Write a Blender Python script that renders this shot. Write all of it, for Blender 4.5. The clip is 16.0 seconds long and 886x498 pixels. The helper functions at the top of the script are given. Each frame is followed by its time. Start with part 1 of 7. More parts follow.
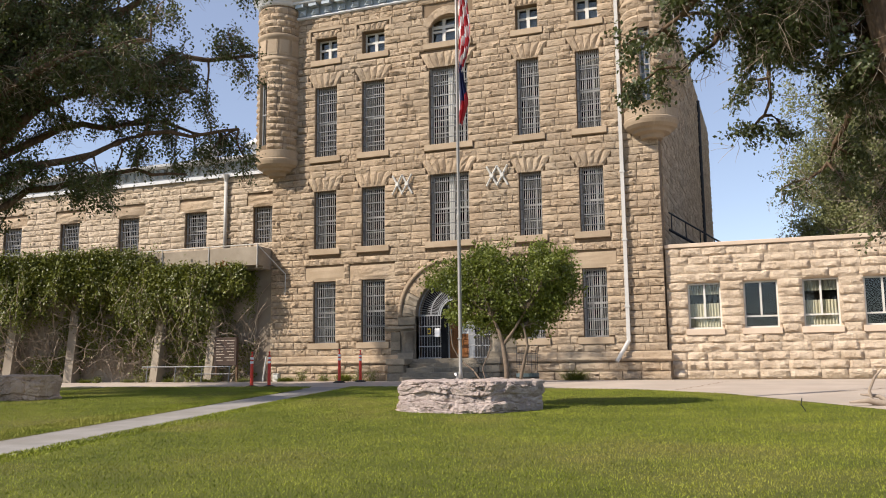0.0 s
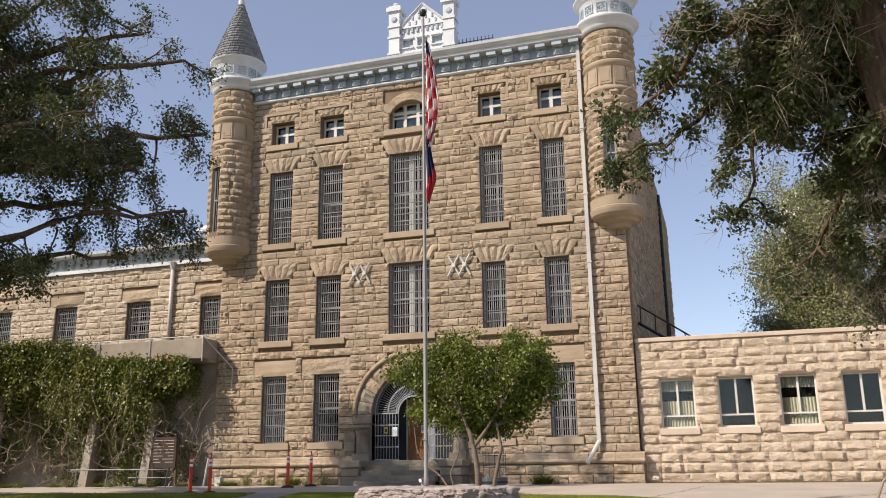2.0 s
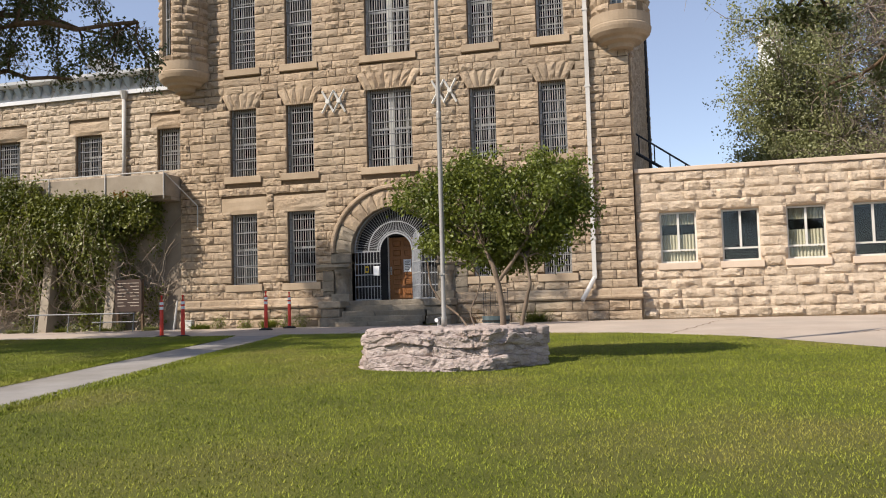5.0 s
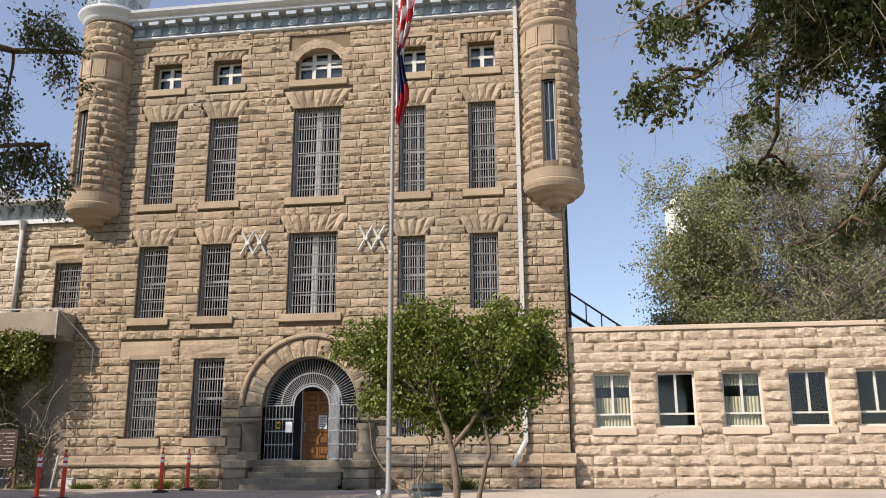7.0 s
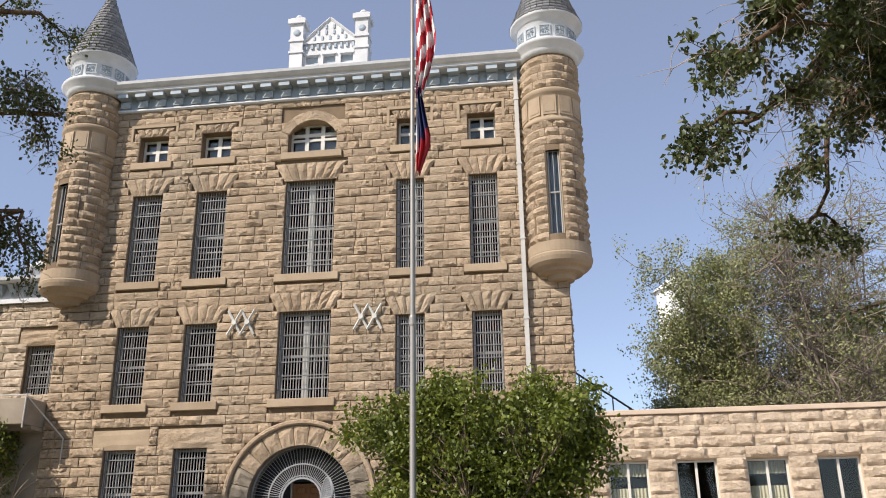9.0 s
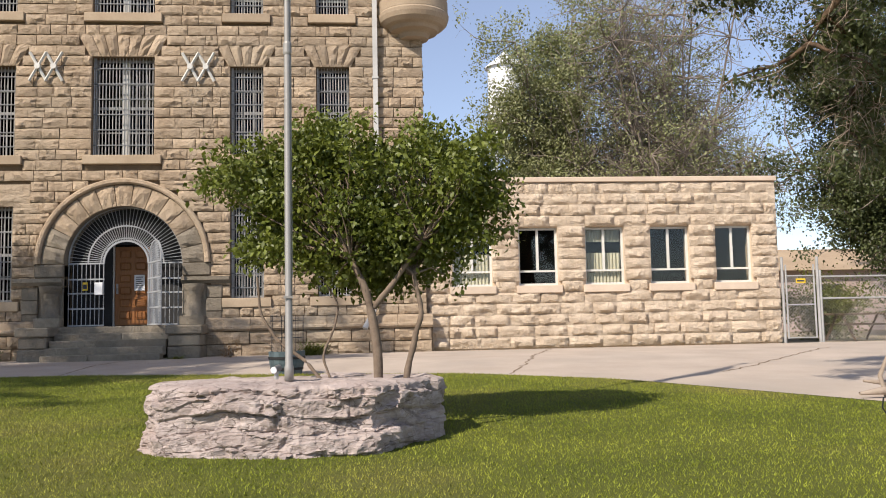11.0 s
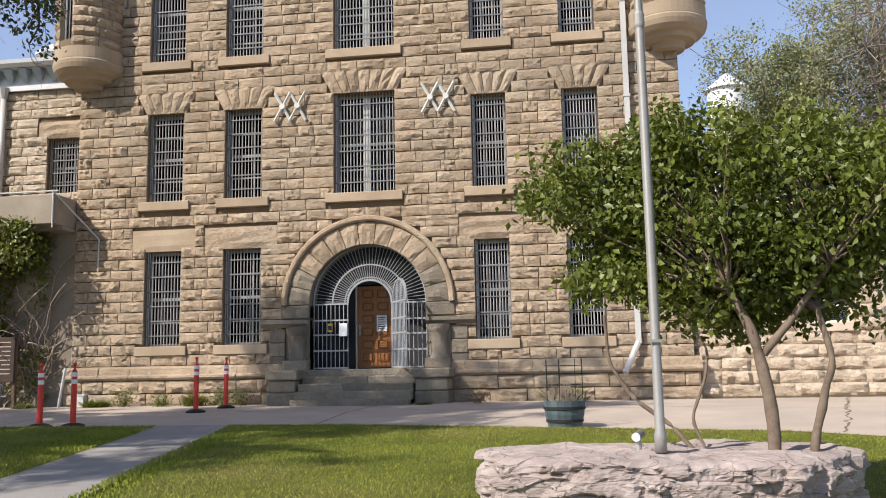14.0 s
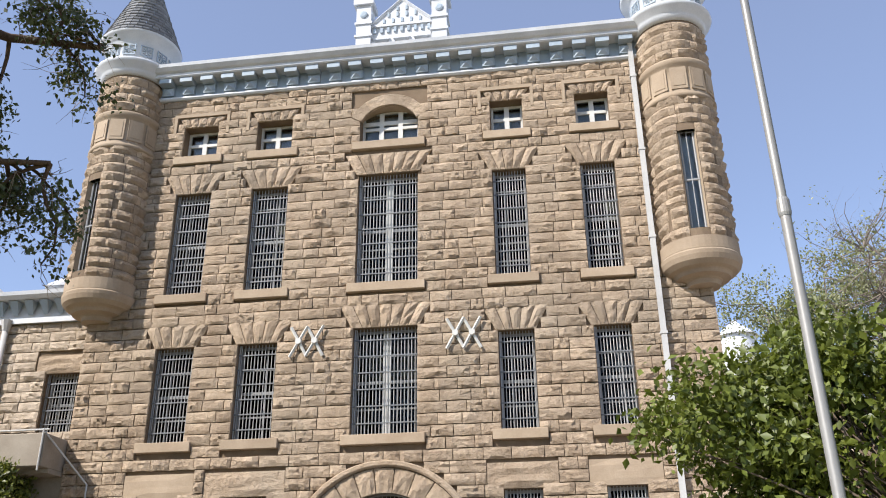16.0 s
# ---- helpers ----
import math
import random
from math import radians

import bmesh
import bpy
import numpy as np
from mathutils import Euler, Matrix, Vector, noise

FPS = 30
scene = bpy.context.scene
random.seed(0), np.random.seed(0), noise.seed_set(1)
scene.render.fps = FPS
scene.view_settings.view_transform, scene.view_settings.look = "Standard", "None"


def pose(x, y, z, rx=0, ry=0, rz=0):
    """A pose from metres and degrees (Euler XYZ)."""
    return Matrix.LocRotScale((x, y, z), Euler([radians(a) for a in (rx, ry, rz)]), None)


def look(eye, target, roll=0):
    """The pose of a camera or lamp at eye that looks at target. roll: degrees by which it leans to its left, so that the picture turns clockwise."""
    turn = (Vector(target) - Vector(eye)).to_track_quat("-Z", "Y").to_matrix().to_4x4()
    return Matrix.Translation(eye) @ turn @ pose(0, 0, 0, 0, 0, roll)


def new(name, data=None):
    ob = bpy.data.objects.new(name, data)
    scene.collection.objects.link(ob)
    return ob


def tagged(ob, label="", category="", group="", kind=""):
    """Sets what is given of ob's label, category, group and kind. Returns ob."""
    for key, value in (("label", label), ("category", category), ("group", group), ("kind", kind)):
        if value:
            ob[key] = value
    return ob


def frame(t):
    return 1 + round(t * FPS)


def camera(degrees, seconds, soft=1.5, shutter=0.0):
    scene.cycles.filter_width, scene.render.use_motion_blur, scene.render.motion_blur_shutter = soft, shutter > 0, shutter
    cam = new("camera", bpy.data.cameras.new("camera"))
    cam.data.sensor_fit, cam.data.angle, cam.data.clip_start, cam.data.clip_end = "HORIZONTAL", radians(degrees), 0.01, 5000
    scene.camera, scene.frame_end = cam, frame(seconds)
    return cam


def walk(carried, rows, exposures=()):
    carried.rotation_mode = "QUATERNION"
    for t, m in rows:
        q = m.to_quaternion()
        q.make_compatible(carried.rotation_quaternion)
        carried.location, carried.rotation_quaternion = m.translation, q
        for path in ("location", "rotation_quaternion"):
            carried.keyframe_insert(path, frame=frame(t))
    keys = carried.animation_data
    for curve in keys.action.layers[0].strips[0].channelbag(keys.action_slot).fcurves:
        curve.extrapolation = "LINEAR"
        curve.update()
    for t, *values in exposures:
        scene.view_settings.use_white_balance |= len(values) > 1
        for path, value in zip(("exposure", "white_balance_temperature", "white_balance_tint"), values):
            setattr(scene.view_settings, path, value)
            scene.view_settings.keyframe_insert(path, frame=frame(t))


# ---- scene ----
cam = camera(54.6, 16.0, soft=1.0)
PATH = [
    (0, (10.654, -28.447, 0.478), (9.943, -26.598, 0.752), -0.6),
    (0.5, (10.48, -28.12, 0.507), (9.863, -26.252, 0.872), -0.8),
    (1, (10.3, -27.791, 0.547), (9.706, -25.938, 1.008), -0.8),
    (1.5, (10.127, -27.478, 0.554), (9.532, -25.633, 1.047), -0.7),
    (2, (9.955, -27.128, 0.56), (9.361, -25.283, 1.053), -0.7),
    (2.5, (9.779, -26.848, 0.539), (9.166, -24.994, 0.973), -0.8),
    (3, (9.554, -26.543, 0.523), (8.963, -24.655, 0.815), -0.9),
    (3.2, (9.46, -26.425, 0.518), (8.875, -24.53, 0.773), -1.2),
    (5.3, (8.282, -25.107, 0.561), (7.803, -23.17, 0.693), -1.4),
    (5.5, (8.191, -24.972, 0.586), (7.75, -23.027, 0.743), -1.3),
    (6, (7.96, -24.628, 0.624), (7.588, -22.677, 0.864), -1.1),
    (6.5, (7.735, -24.316, 0.648), (7.383, -22.377, 0.986), -1.3),
    (7, (7.51, -24.06, 0.694), (7.224, -22.141, 1.179), -0.2),
    (7.5, (7.313, -23.728, 0.753), (7.044, -21.836, 1.343), -0.2),
    (8, (7.125, -23.379, 0.752), (6.857, -21.498, 1.374), -0.1),
    (8.5, (6.942, -23.011, 0.763), (6.702, -21.135, 1.411), -0.4),
    (9, (6.769, -22.683, 0.783), (6.536, -20.817, 1.465), -0.8),
    (9.5, (6.588, -22.36, 0.776), (6.395, -20.452, 1.345), -0.6),
    (10, (6.413, -21.999, 0.752), (6.284, -20.038, 1.125), -0.3),
    (10.2, (6.347, -21.864, 0.751), (6.284, -19.887, 1.045), -0.4),
    (12.3, (5.438, -20.617, 0.785), (5.748, -18.643, 0.875), -2.4),
    (12.5, (5.355, -20.49, 0.777), (5.561, -18.501, 0.841), -2.7),
    (13, (5.164, -20.185, 0.811), (5.069, -18.188, 0.859), -2.8),
    (13.5, (4.954, -19.902, 0.856), (4.753, -17.917, 0.986), -1.0),
    (14, (4.747, -19.629, 0.873), (4.458, -17.668, 1.139), -1.1),
    (14.5, (4.551, -19.368, 0.908), (4.215, -17.439, 1.313), -1.4),
    (15, (4.343, -19.066, 0.945), (4.021, -17.16, 1.457), -0.8),
    (15.5, (4.135, -18.722, 0.989), (3.896, -16.866, 1.695), -1.3),
    (16, (3.953, -18.419, 1.002), (3.698, -16.611, 1.818), -0.6),
]
walk(cam, [(t, look(eye, target, roll)) for t, eye, target, roll in PATH], [(0.0, 0.36, 6950, 13), (2.0, 0.22, 6950, 14), (5.5, 0.32, 6900, 13), (8.0, 0.28, 6750, 13), (10.0, 0.35, 6800, 13), (12.5, 0.30, 6750, 13), (14.0, 0.43, 6550, 12), (15.5, 0.54, 6300, 12), (16.0, 0.52, 6250, 12)])

# ---- light ----
SUN_DIR = Vector((0.95, 0.92, -1.15)).normalized()
world = bpy.data.worlds.new("sky")
scene.world = world
world.use_nodes = True
wn = world.node_tree.nodes
sky = wn.new("ShaderNodeTexSky")
sky.sky_type = "NISHITA"
sky.sun_disc = False
sky.sun_elevation = math.asin(-SUN_DIR.z)
sky.sun_rotation = math.atan2(-SUN_DIR.x, -SUN_DIR.y)
sky.altitude = 1500
sky.air_density, sky.dust_density, sky.ozone_density = 1.0, 0.5, 0.8
wn["Background"].inputs["Strength"].default_value = 0.11
haze = wn.new("ShaderNodeMix")
haze.data_type, haze.blend_type = "RGBA", "ADD"
haze.inputs["Factor"].default_value = 1.0
haze.inputs["B"].default_value = (1.10, 1.18, 1.58, 1)
world.node_tree.links.new(sky.outputs[0], haze.inputs["A"])
world.node_tree.links.new(haze.outputs["Result"], wn["Background"].inputs[0])
sun_data = bpy.data.lights.new("sun", "SUN")
sun_data.energy, sun_data.angle, sun_data.color = 4.9, radians(0.6), (1.0, 0.94, 0.85)
sun = new("sun", sun_data)
sun.matrix_world = look((0, 0, 40), Vector((0, 0, 40)) + SUN_DIR)


# ---- materials ----
def material(name, a, b, rough=0.8, scale=3.0, fine=40.0, bump=0.3, metal=0.0, vary=0.0, spec=0.3, stain=None, stretch=(1, 1, 1), size=0.01):
    """Two colours mixed by broad and fine noise, with relief; vary shifts the value from piece to piece."""
    m = bpy.data.materials.new(name)
    m.use_nodes = True
    n, l = m.node_tree.nodes, m.node_tree.links
    p = n["Principled BSDF"]
    p.inputs["Roughness"].default_value, p.inputs["Metallic"].default_value = rough, metal
    p.inputs["Specular IOR Level"].default_value = spec
    geo = n.new("ShaderNodeNewGeometry")
    mp = n.new("ShaderNodeMapping")
    mp.inputs["Scale"].default_value = stretch
    l.new(geo.outputs["Position"], mp.inputs[0])

    def tex(s, detail=6.0, r=0.6):
        t = n.new("ShaderNodeTexNoise")
        t.inputs["Scale"].default_value, t.inputs["Detail"].default_value, t.inputs["Roughness"].default_value = s, detail, r
        l.new(mp.outputs[0], t.inputs["Vector"])
        return t
    broad, grain = tex(scale), tex(fine, 8.0, 0.7)
    mixf = n.new("ShaderNodeMath")
    mixf.operation = "MULTIPLY_ADD"
    l.new(grain.outputs["Fac"], mixf.inputs[0])
    mixf.inputs[1].default_value = 0.9
    sub = n.new("ShaderNodeMath")
    sub.operation = "MULTIPLY_ADD"
    l.new(broad.outputs["Fac"], sub.inputs[0])
    sub.inputs[1].default_value, sub.inputs[2].default_value = 1.6, -0.75
    l.new(sub.outputs[0], mixf.inputs[2])
    ramp = n.new("ShaderNodeMix")
    ramp.data_type = "RGBA"
    l.new(mixf.outputs[0], ramp.inputs["Factor"])
    ramp.inputs["A"].default_value, ramp.inputs["B"].default_value = (*a, 1), (*b, 1)
    colour = ramp.outputs["Result"]
    if stain:
        s = tex(0.35, 5.0, 0.55)
        sr = n.new("ShaderNodeMapRange")
        sr.inputs["From Min"].default_value, sr.inputs["From Max"].default_value = 0.5, 0.72
        l.new(s.outputs["Fac"], sr.inputs["Value"])
        sm = n.new("ShaderNodeMix")
        sm.data_type = "RGBA"
        l.new(sr.outputs[0], sm.inputs["Factor"])
        l.new(colour, sm.inputs["A"])
        sm.inputs["B"].default_value = (*stain, 1)
        colour = sm.outputs["Result"]
    if vary:
        info = n.new("ShaderNodeObjectInfo")
        add = n.new("ShaderNodeMath")
        l.new(info.outputs["Random"], add.inputs[0])
        l.new(geo.outputs["Random Per Island"], add.inputs[1])
        fr = n.new("ShaderNodeMath")
        fr.operation = "FRACT"
        l.new(add.outputs[0], fr.inputs[0])
        val = n.new("ShaderNodeMapRange")
        val.inputs["To Min"].default_value, val.inputs["To Max"].default_value = 1 - vary, 1 + vary
        l.new(fr.outputs[0], val.inputs["Value"])
        hsv = n.new("ShaderNodeHueSaturation")
        l.new(val.outputs[0], hsv.inputs["Value"])
        l.new(colour, hsv.inputs["Color"])
        colour = hsv.outputs["Color"]
    l.new(colour, p.inputs["Base Color"])
    if bump:
        bn = n.new("ShaderNodeBump")
        bn.inputs["Strength"].default_value, bn.inputs["Distance"].default_value = bump, size
        l.new(grain.outputs["Fac"], bn.inputs["Height"])
        l.new(bn.outputs[0], p.inputs["Normal"])
    return m


def leaf_material(name, a, b):
    m = material(name, a, b, 0.45, 1.2, 6.0, 0.0, vary=0.35, spec=0.4)
    n, l = m.node_tree.nodes, m.node_tree.links
    p = n["Principled BSDF"]
    tr = n.new("ShaderNodeBsdfTranslucent")
    tr.inputs[0].default_value = (b[0] * 1.6, b[1] * 1.7, b[2], 1)
    mx = n.new("ShaderNodeMixShader")
    mx.inputs[0].default_value = 0.16
    l.new(p.outputs[0], mx.inputs[1])
    l.new(tr.outputs[0], mx.inputs[2])
    l.new(mx.outputs[0], n["Material Output"].inputs[0])
    return m


def glass_material(name, tint, ior):
    m = bpy.data.materials.new(name)
    m.use_nodes = True
    n, l = m.node_tree.nodes, m.node_tree.links
    fres = n.new("ShaderNodeFresnel")
    fres.inputs[0].default_value = ior
    gl = n.new("ShaderNodeBsdfGlossy")
    gl.inputs["Roughness"].default_value = 0.02
    tr = n.new("ShaderNodeBsdfTransparent")
    tr.inputs[0].default_value = (*tint, 1)
    mx = n.new("ShaderNodeMixShader")
    l.new(fres.outputs[0], mx.inputs[0])
    l.new(tr.outputs[0], mx.inputs[1])
    l.new(gl.outputs[0], mx.inputs[2])
    l.new(mx.outputs[0], n["Material Output"].inputs[0])
    return m


def crack_rock(m, scale, width):
    """Thin dark fissures that part the rock into irregular slabs."""
    n, l = m.node_tree.nodes, m.node_tree.links
    p = n["Principled BSDF"]
    geo, mp, warp, vor = n.new("ShaderNodeNewGeometry"), n.new("ShaderNodeMapping"), n.new("ShaderNodeTexNoise"), n.new("ShaderNodeTexVoronoi")
    mp.inputs["Scale"].default_value = (1, 1, 2.8)
    l.new(geo.outputs["Position"], mp.inputs[0])
    warp.inputs["Scale"].default_value, warp.inputs["Detail"].default_value = 3.0, 5.0
    l.new(mp.outputs[0], warp.inputs["Vector"])
    add = n.new("ShaderNodeVectorMath")
    add.operation = "MULTIPLY_ADD"
    l.new(warp.outputs["Color"], add.inputs[0])
    add.inputs[1].default_value = (0.5, 0.5, 0.5)
    l.new(mp.outputs[0], add.inputs[2])
    vor.feature = "DISTANCE_TO_EDGE"
    vor.inputs["Scale"].default_value = scale
    l.new(add.outputs[0], vor.inputs["Vector"])
    mr = n.new("ShaderNodeMapRange")
    mr.inputs["From Max"].default_value = width
    l.new(vor.outputs["Distance"], mr.inputs["Value"])
    mix = n.new("ShaderNodeMix")
    mix.data_type = "RGBA"
    l.new(mr.outputs[0], mix.inputs["Factor"])
    mix.inputs["A"].default_value = (0.25, 0.19, 0.165, 1)
    l.new(p.inputs["Base Color"].links[0].from_socket, mix.inputs["B"])
    l.new(mix.outputs["Result"], p.inputs["Base Color"])
    bump = n.new("ShaderNodeBump")
    bump.inputs["Strength"].default_value, bump.inputs["Distance"].default_value = 0.8, 0.02
    l.new(mr.outputs[0], bump.inputs["Height"])
    l.new(p.inputs["Normal"].links[0].from_socket, bump.inputs["Normal"])
    l.new(bump.outputs[0], p.inputs["Normal"])


STONE = material("brown_sandstone", (0.29, 0.210, 0.138), (0.58, 0.452, 0.322), 0.9, 1.6, 11, 1.0, vary=0.17, stain=(0.40, 0.325, 0.24), size=0.09)
WINGSTONE = material("pale_wing_sandstone", (0.37, 0.29, 0.205), (0.66, 0.545, 0.42), 0.9, 1.6, 11, 1.0, vary=0.14, size=0.08)
DRESSED = material("dressed_sandstone", (0.30, 0.225, 0.15), (0.44, 0.345, 0.245), 0.88, 1.5, 25, 0.6, vary=0.1, size=0.01)
MORTAR = material("old_mortar", (0.14, 0.10, 0.065), (0.24, 0.175, 0.115), 0.95, 3, 60, 0.4)
PALE = material("cream_stone", (0.47, 0.36, 0.255), (0.76, 0.63, 0.485), 0.9, 2.4, 14, 1.0, vary=0.10, size=0.09)
PALE_FLAT = material("cream_dressed_stone", (0.50, 0.39, 0.295), (0.64, 0.53, 0.415), 0.88, 2, 45, 0.25, vary=0.06)
PALE_MORTAR = material("pale_mortar", (0.50, 0.385, 0.275), (0.64, 0.51, 0.38), 0.95, 3, 60, 0.3)
WHITE = material("white_painted_metal", (0.46, 0.475, 0.49), (0.68, 0.69, 0.70), 0.5, 1.5, 30, 0.1, vary=0.05)
GREY_PAINT = material("blue_grey_painted_metal", (0.27, 0.33, 0.38), (0.40, 0.46, 0.51), 0.55, 2, 30, 0.15, vary=0.08)
WOODWHITE = material("weathered_white_wood", (0.50, 0.49, 0.45), (0.68, 0.67, 0.62), 0.6, 3, 30, 0.1)
BAR = material("galvanised_bar", (0.30, 0.295, 0.285), (0.46, 0.455, 0.44), 0.5, 5, 60, 0.1, metal=0.2)
FLATBAR = material("dull_iron_strap", (0.13, 0.135, 0.14), (0.23, 0.235, 0.24), 0.55, 5, 60, 0.1, metal=0.3)
SASH = material("weathered_sash_paint", (0.24, 0.24, 0.24), (0.40, 0.40, 0.39), 0.6, 3, 30, 0.1)
PIPE = material("painted_downpipe", (0.42, 0.41, 0.39), (0.58, 0.57, 0.54), 0.45, 1.5, 20, 0.1)
# near-black that carries the shade of unlit rooms and the vestibule
SHADE_BLACK = material("dark_interior", (0.02, 0.02, 0.022), (0.045, 0.045, 0.045), 0.9, 2, 20, 0)
GLASS = glass_material("window_glass", (0.33, 0.35, 0.36), 1.27)
CLEAR = glass_material("clear_window_glass", (0.80, 0.82, 0.82), 1.5)
CONCRETE = material("weathered_concrete", (0.23, 0.19, 0.145), (0.38, 0.33, 0.265), 0.9, 1.2, 30, 0.35, stain=(0.19, 0.155, 0.12))
PAVING = material("pale_drive_concrete", (0.36, 0.295, 0.24), (0.50, 0.42, 0.345), 0.9, 0.8, 40, 0.25, stain=(0.36, 0.31, 0.26))
PATHWAY = material("grey_path_concrete", (0.21, 0.195, 0.18), (0.34, 0.32, 0.295), 0.9, 1.6, 40, 0.35, stain=(0.19, 0.17, 0.14))
EARTH = material("grass_soil", (0.060, 0.072, 0.008), (0.128, 0.138, 0.019), 1.0, 0.9, 30, 0.8, stain=(0.125, 0.115, 0.03), size=0.03)
GRASS = material("lawn_grass", (0.112, 0.145, 0.010), (0.278, 0.300, 0.033), 0.75, 0.9, 5, 0, vary=0.28, stain=(0.28, 0.255, 0.05))
DRYEARTH = material("dry_ground", (0.26, 0.21, 0.14), (0.38, 0.31, 0.21), 1.0, 0.6, 20, 0.5)
ROCK = material("pink_grey_rock", (0.27, 0.21, 0.185), (0.57, 0.485, 0.445), 0.92, 4.0, 34, 0.7, stain=(0.45, 0.335, 0.285), stretch=(1, 1, 2.6), size=0.03)
crack_rock(ROCK, 2.6, 0.014)
BROWNROCK = material("brown_lichened_rock", (0.30, 0.205, 0.145), (0.60, 0.47, 0.36), 0.92, 3.0, 26, 0.7, stain=(0.50, 0.34, 0.24), size=0.03)
BARK = material("cottonwood_bark", (0.050, 0.030, 0.018), (0.21, 0.14, 0.088), 0.95, 5, 16, 1.0, stretch=(1, 1, 0.25), size=0.06)
THINBARK = material("lilac_bark", (0.10, 0.072, 0.052), (0.25, 0.19, 0.14), 0.95, 8, 50, 0.6)
TWIG = material("dead_twig", (0.24, 0.185, 0.14), (0.42, 0.345, 0.27), 0.95, 3, 20, 0)
GREYBARK = material("grey_weathered_bark", (0.15, 0.12, 0.098), (0.31, 0.26, 0.215), 0.95, 3, 20, 0.3)
LEAF = leaf_material("lilac_leaf", (0.042, 0.062, 0.009), (0.175, 0.198, 0.034))
COTTON = leaf_material("cottonwood_leaf", (0.028, 0.040, 0.013), (0.098, 0.115, 0.042))
WILLOW = leaf_material("willow_leaf", (0.13, 0.142, 0.058), (0.28, 0.29, 0.14))
VINE = leaf_material("vine_leaf", (0.038, 0.056, 0.009), (0.165, 0.175, 0.028))
VINE_RED = leaf_material("autumn_vine_leaf", (0.16, 0.045, 0.018), (0.32, 0.13, 0.035))
SLATE = material("grey_slate", (0.14, 0.145, 0.155), (0.25, 0.255, 0.265), 0.6, 2, 25, 0.3, vary=0.22)
POLE = material("brushed_aluminium", (0.24, 0.23, 0.215), (0.35, 0.335, 0.31), 0.45, 1.5, 20, 0.05, metal=0.25)
RED = material("red_plastic", (0.50, 0.035, 0.02), (0.66, 0.06, 0.035), 0.45, 4, 30, 0.05)
REFLECT = material("white_reflective_band", (0.68, 0.68, 0.68), (0.82, 0.82, 0.82), 0.3, 4, 30, 0)
RUBBER = material("black_rubber", (0.012, 0.012, 0.012), (0.03, 0.03, 0.03), 0.7, 4, 30, 0.1)
DOORWOOD = material("varnished_oak", (0.20, 0.075, 0.022), (0.36, 0.15, 0.05), 0.4, 3, 14, 0.15, stretch=(8, 8, 0.8))
IRON = material("black_iron", (0.015, 0.016, 0.018), (0.05, 0.05, 0.055), 0.5, 5, 30, 0.1, metal=0.4)
GATEPAINT = material("grey_gate_paint", (0.25, 0.26, 0.27), (0.42, 0.43, 0.44), 0.45, 4, 40, 0.1, metal=0.1)
GREYSTONE = material("worn_grey_sandstone", (0.17, 0.145, 0.11), (0.33, 0.28, 0.215), 0.9, 2.2, 14, 1.0, vary=0.2, size=0.06)
SIDEWALL = material("dark_side_wall", (0.27, 0.20, 0.135), (0.42, 0.32, 0.22), 0.95, 0.7, 15, 0.5, vary=0.1)
PAPER = material("white_paper", (0.70, 0.71, 0.72), (0.82, 0.82, 0.82), 0.7, 4, 30, 0)
INK = material("dark_ink", (0.03, 0.03, 0.04), (0.08, 0.08, 0.09), 0.8, 4, 30, 0)
BRONZE = material("brown_sign_board", (0.035, 0.022, 0.016), (0.07, 0.042, 0.03), 0.45, 4, 30, 0)
YELLOW = material("yellow_enamel", (0.62, 0.42, 0.03), (0.75, 0.52, 0.05), 0.5, 4, 30, 0)
CURTAIN = material("cream_cotton", (0.56, 0.50, 0.36), (0.74, 0.69, 0.53), 0.9, 4, 40, 0.1)
BLIND = material("pale_blue_board", (0.36, 0.42, 0.48), (0.50, 0.56, 0.62), 0.7, 2, 30, 0)
STAVE = material("blue_green_barrel_paint", (0.05, 0.075, 0.085), (0.11, 0.145, 0.155), 0.65, 4, 30, 0.2, vary=0.2)
FLAG_RED = material("flag_red_cloth", (0.34, 0.02, 0.03), (0.48, 0.04, 0.05), 0.85, 5, 60, 0.1)
FLAG_WHITE = material("flag_white_cloth", (0.62, 0.60, 0.60), (0.75, 0.73, 0.72), 0.85, 5, 60, 0.1)
FLAG_BLUE = material("flag_blue_cloth", (0.012, 0.018, 0.07), (0.03, 0.04, 0.13), 0.85, 5, 60, 0.1)
TANK = material("white_tank_steel", (0.66, 0.67, 0.68), (0.80, 0.80, 0.81), 0.5, 0.6, 10, 0.05)
PINKWALL = material("pinkish_stucco", (0.40, 0.30, 0.26), (0.52, 0.42, 0.37), 0.9, 1, 20, 0.1)


# ---- mesh helpers ----
def link_mesh(name, verts, faces, mat, parent=None, label="", smooth=False):
    me = bpy.data.meshes.new(name)
    me.from_pydata([tuple(v) for v in verts], [], [tuple(f) for f in faces])
    me.update()
    me.materials.append(mat)
    if smooth:
        me.shade_smooth()
    ob = new(name, me)
    ob.parent = parent
    return tagged(ob, label)


def part(name, bm, mat, parent=None, label="", smooth=False, bevel=0.0):
    if bevel:
        bmesh.ops.bevel(bm, geom=list(bm.edges), offset=bevel, segments=1, affect="EDGES")
    me = bpy.data.meshes.new(name)
    bm.to_mesh(me)
    bm.free()
    me.materials.append(mat)
    if smooth:
        me.shade_smooth()
    ob = new(name, me)
    ob.parent = parent
    return tagged(ob, label)


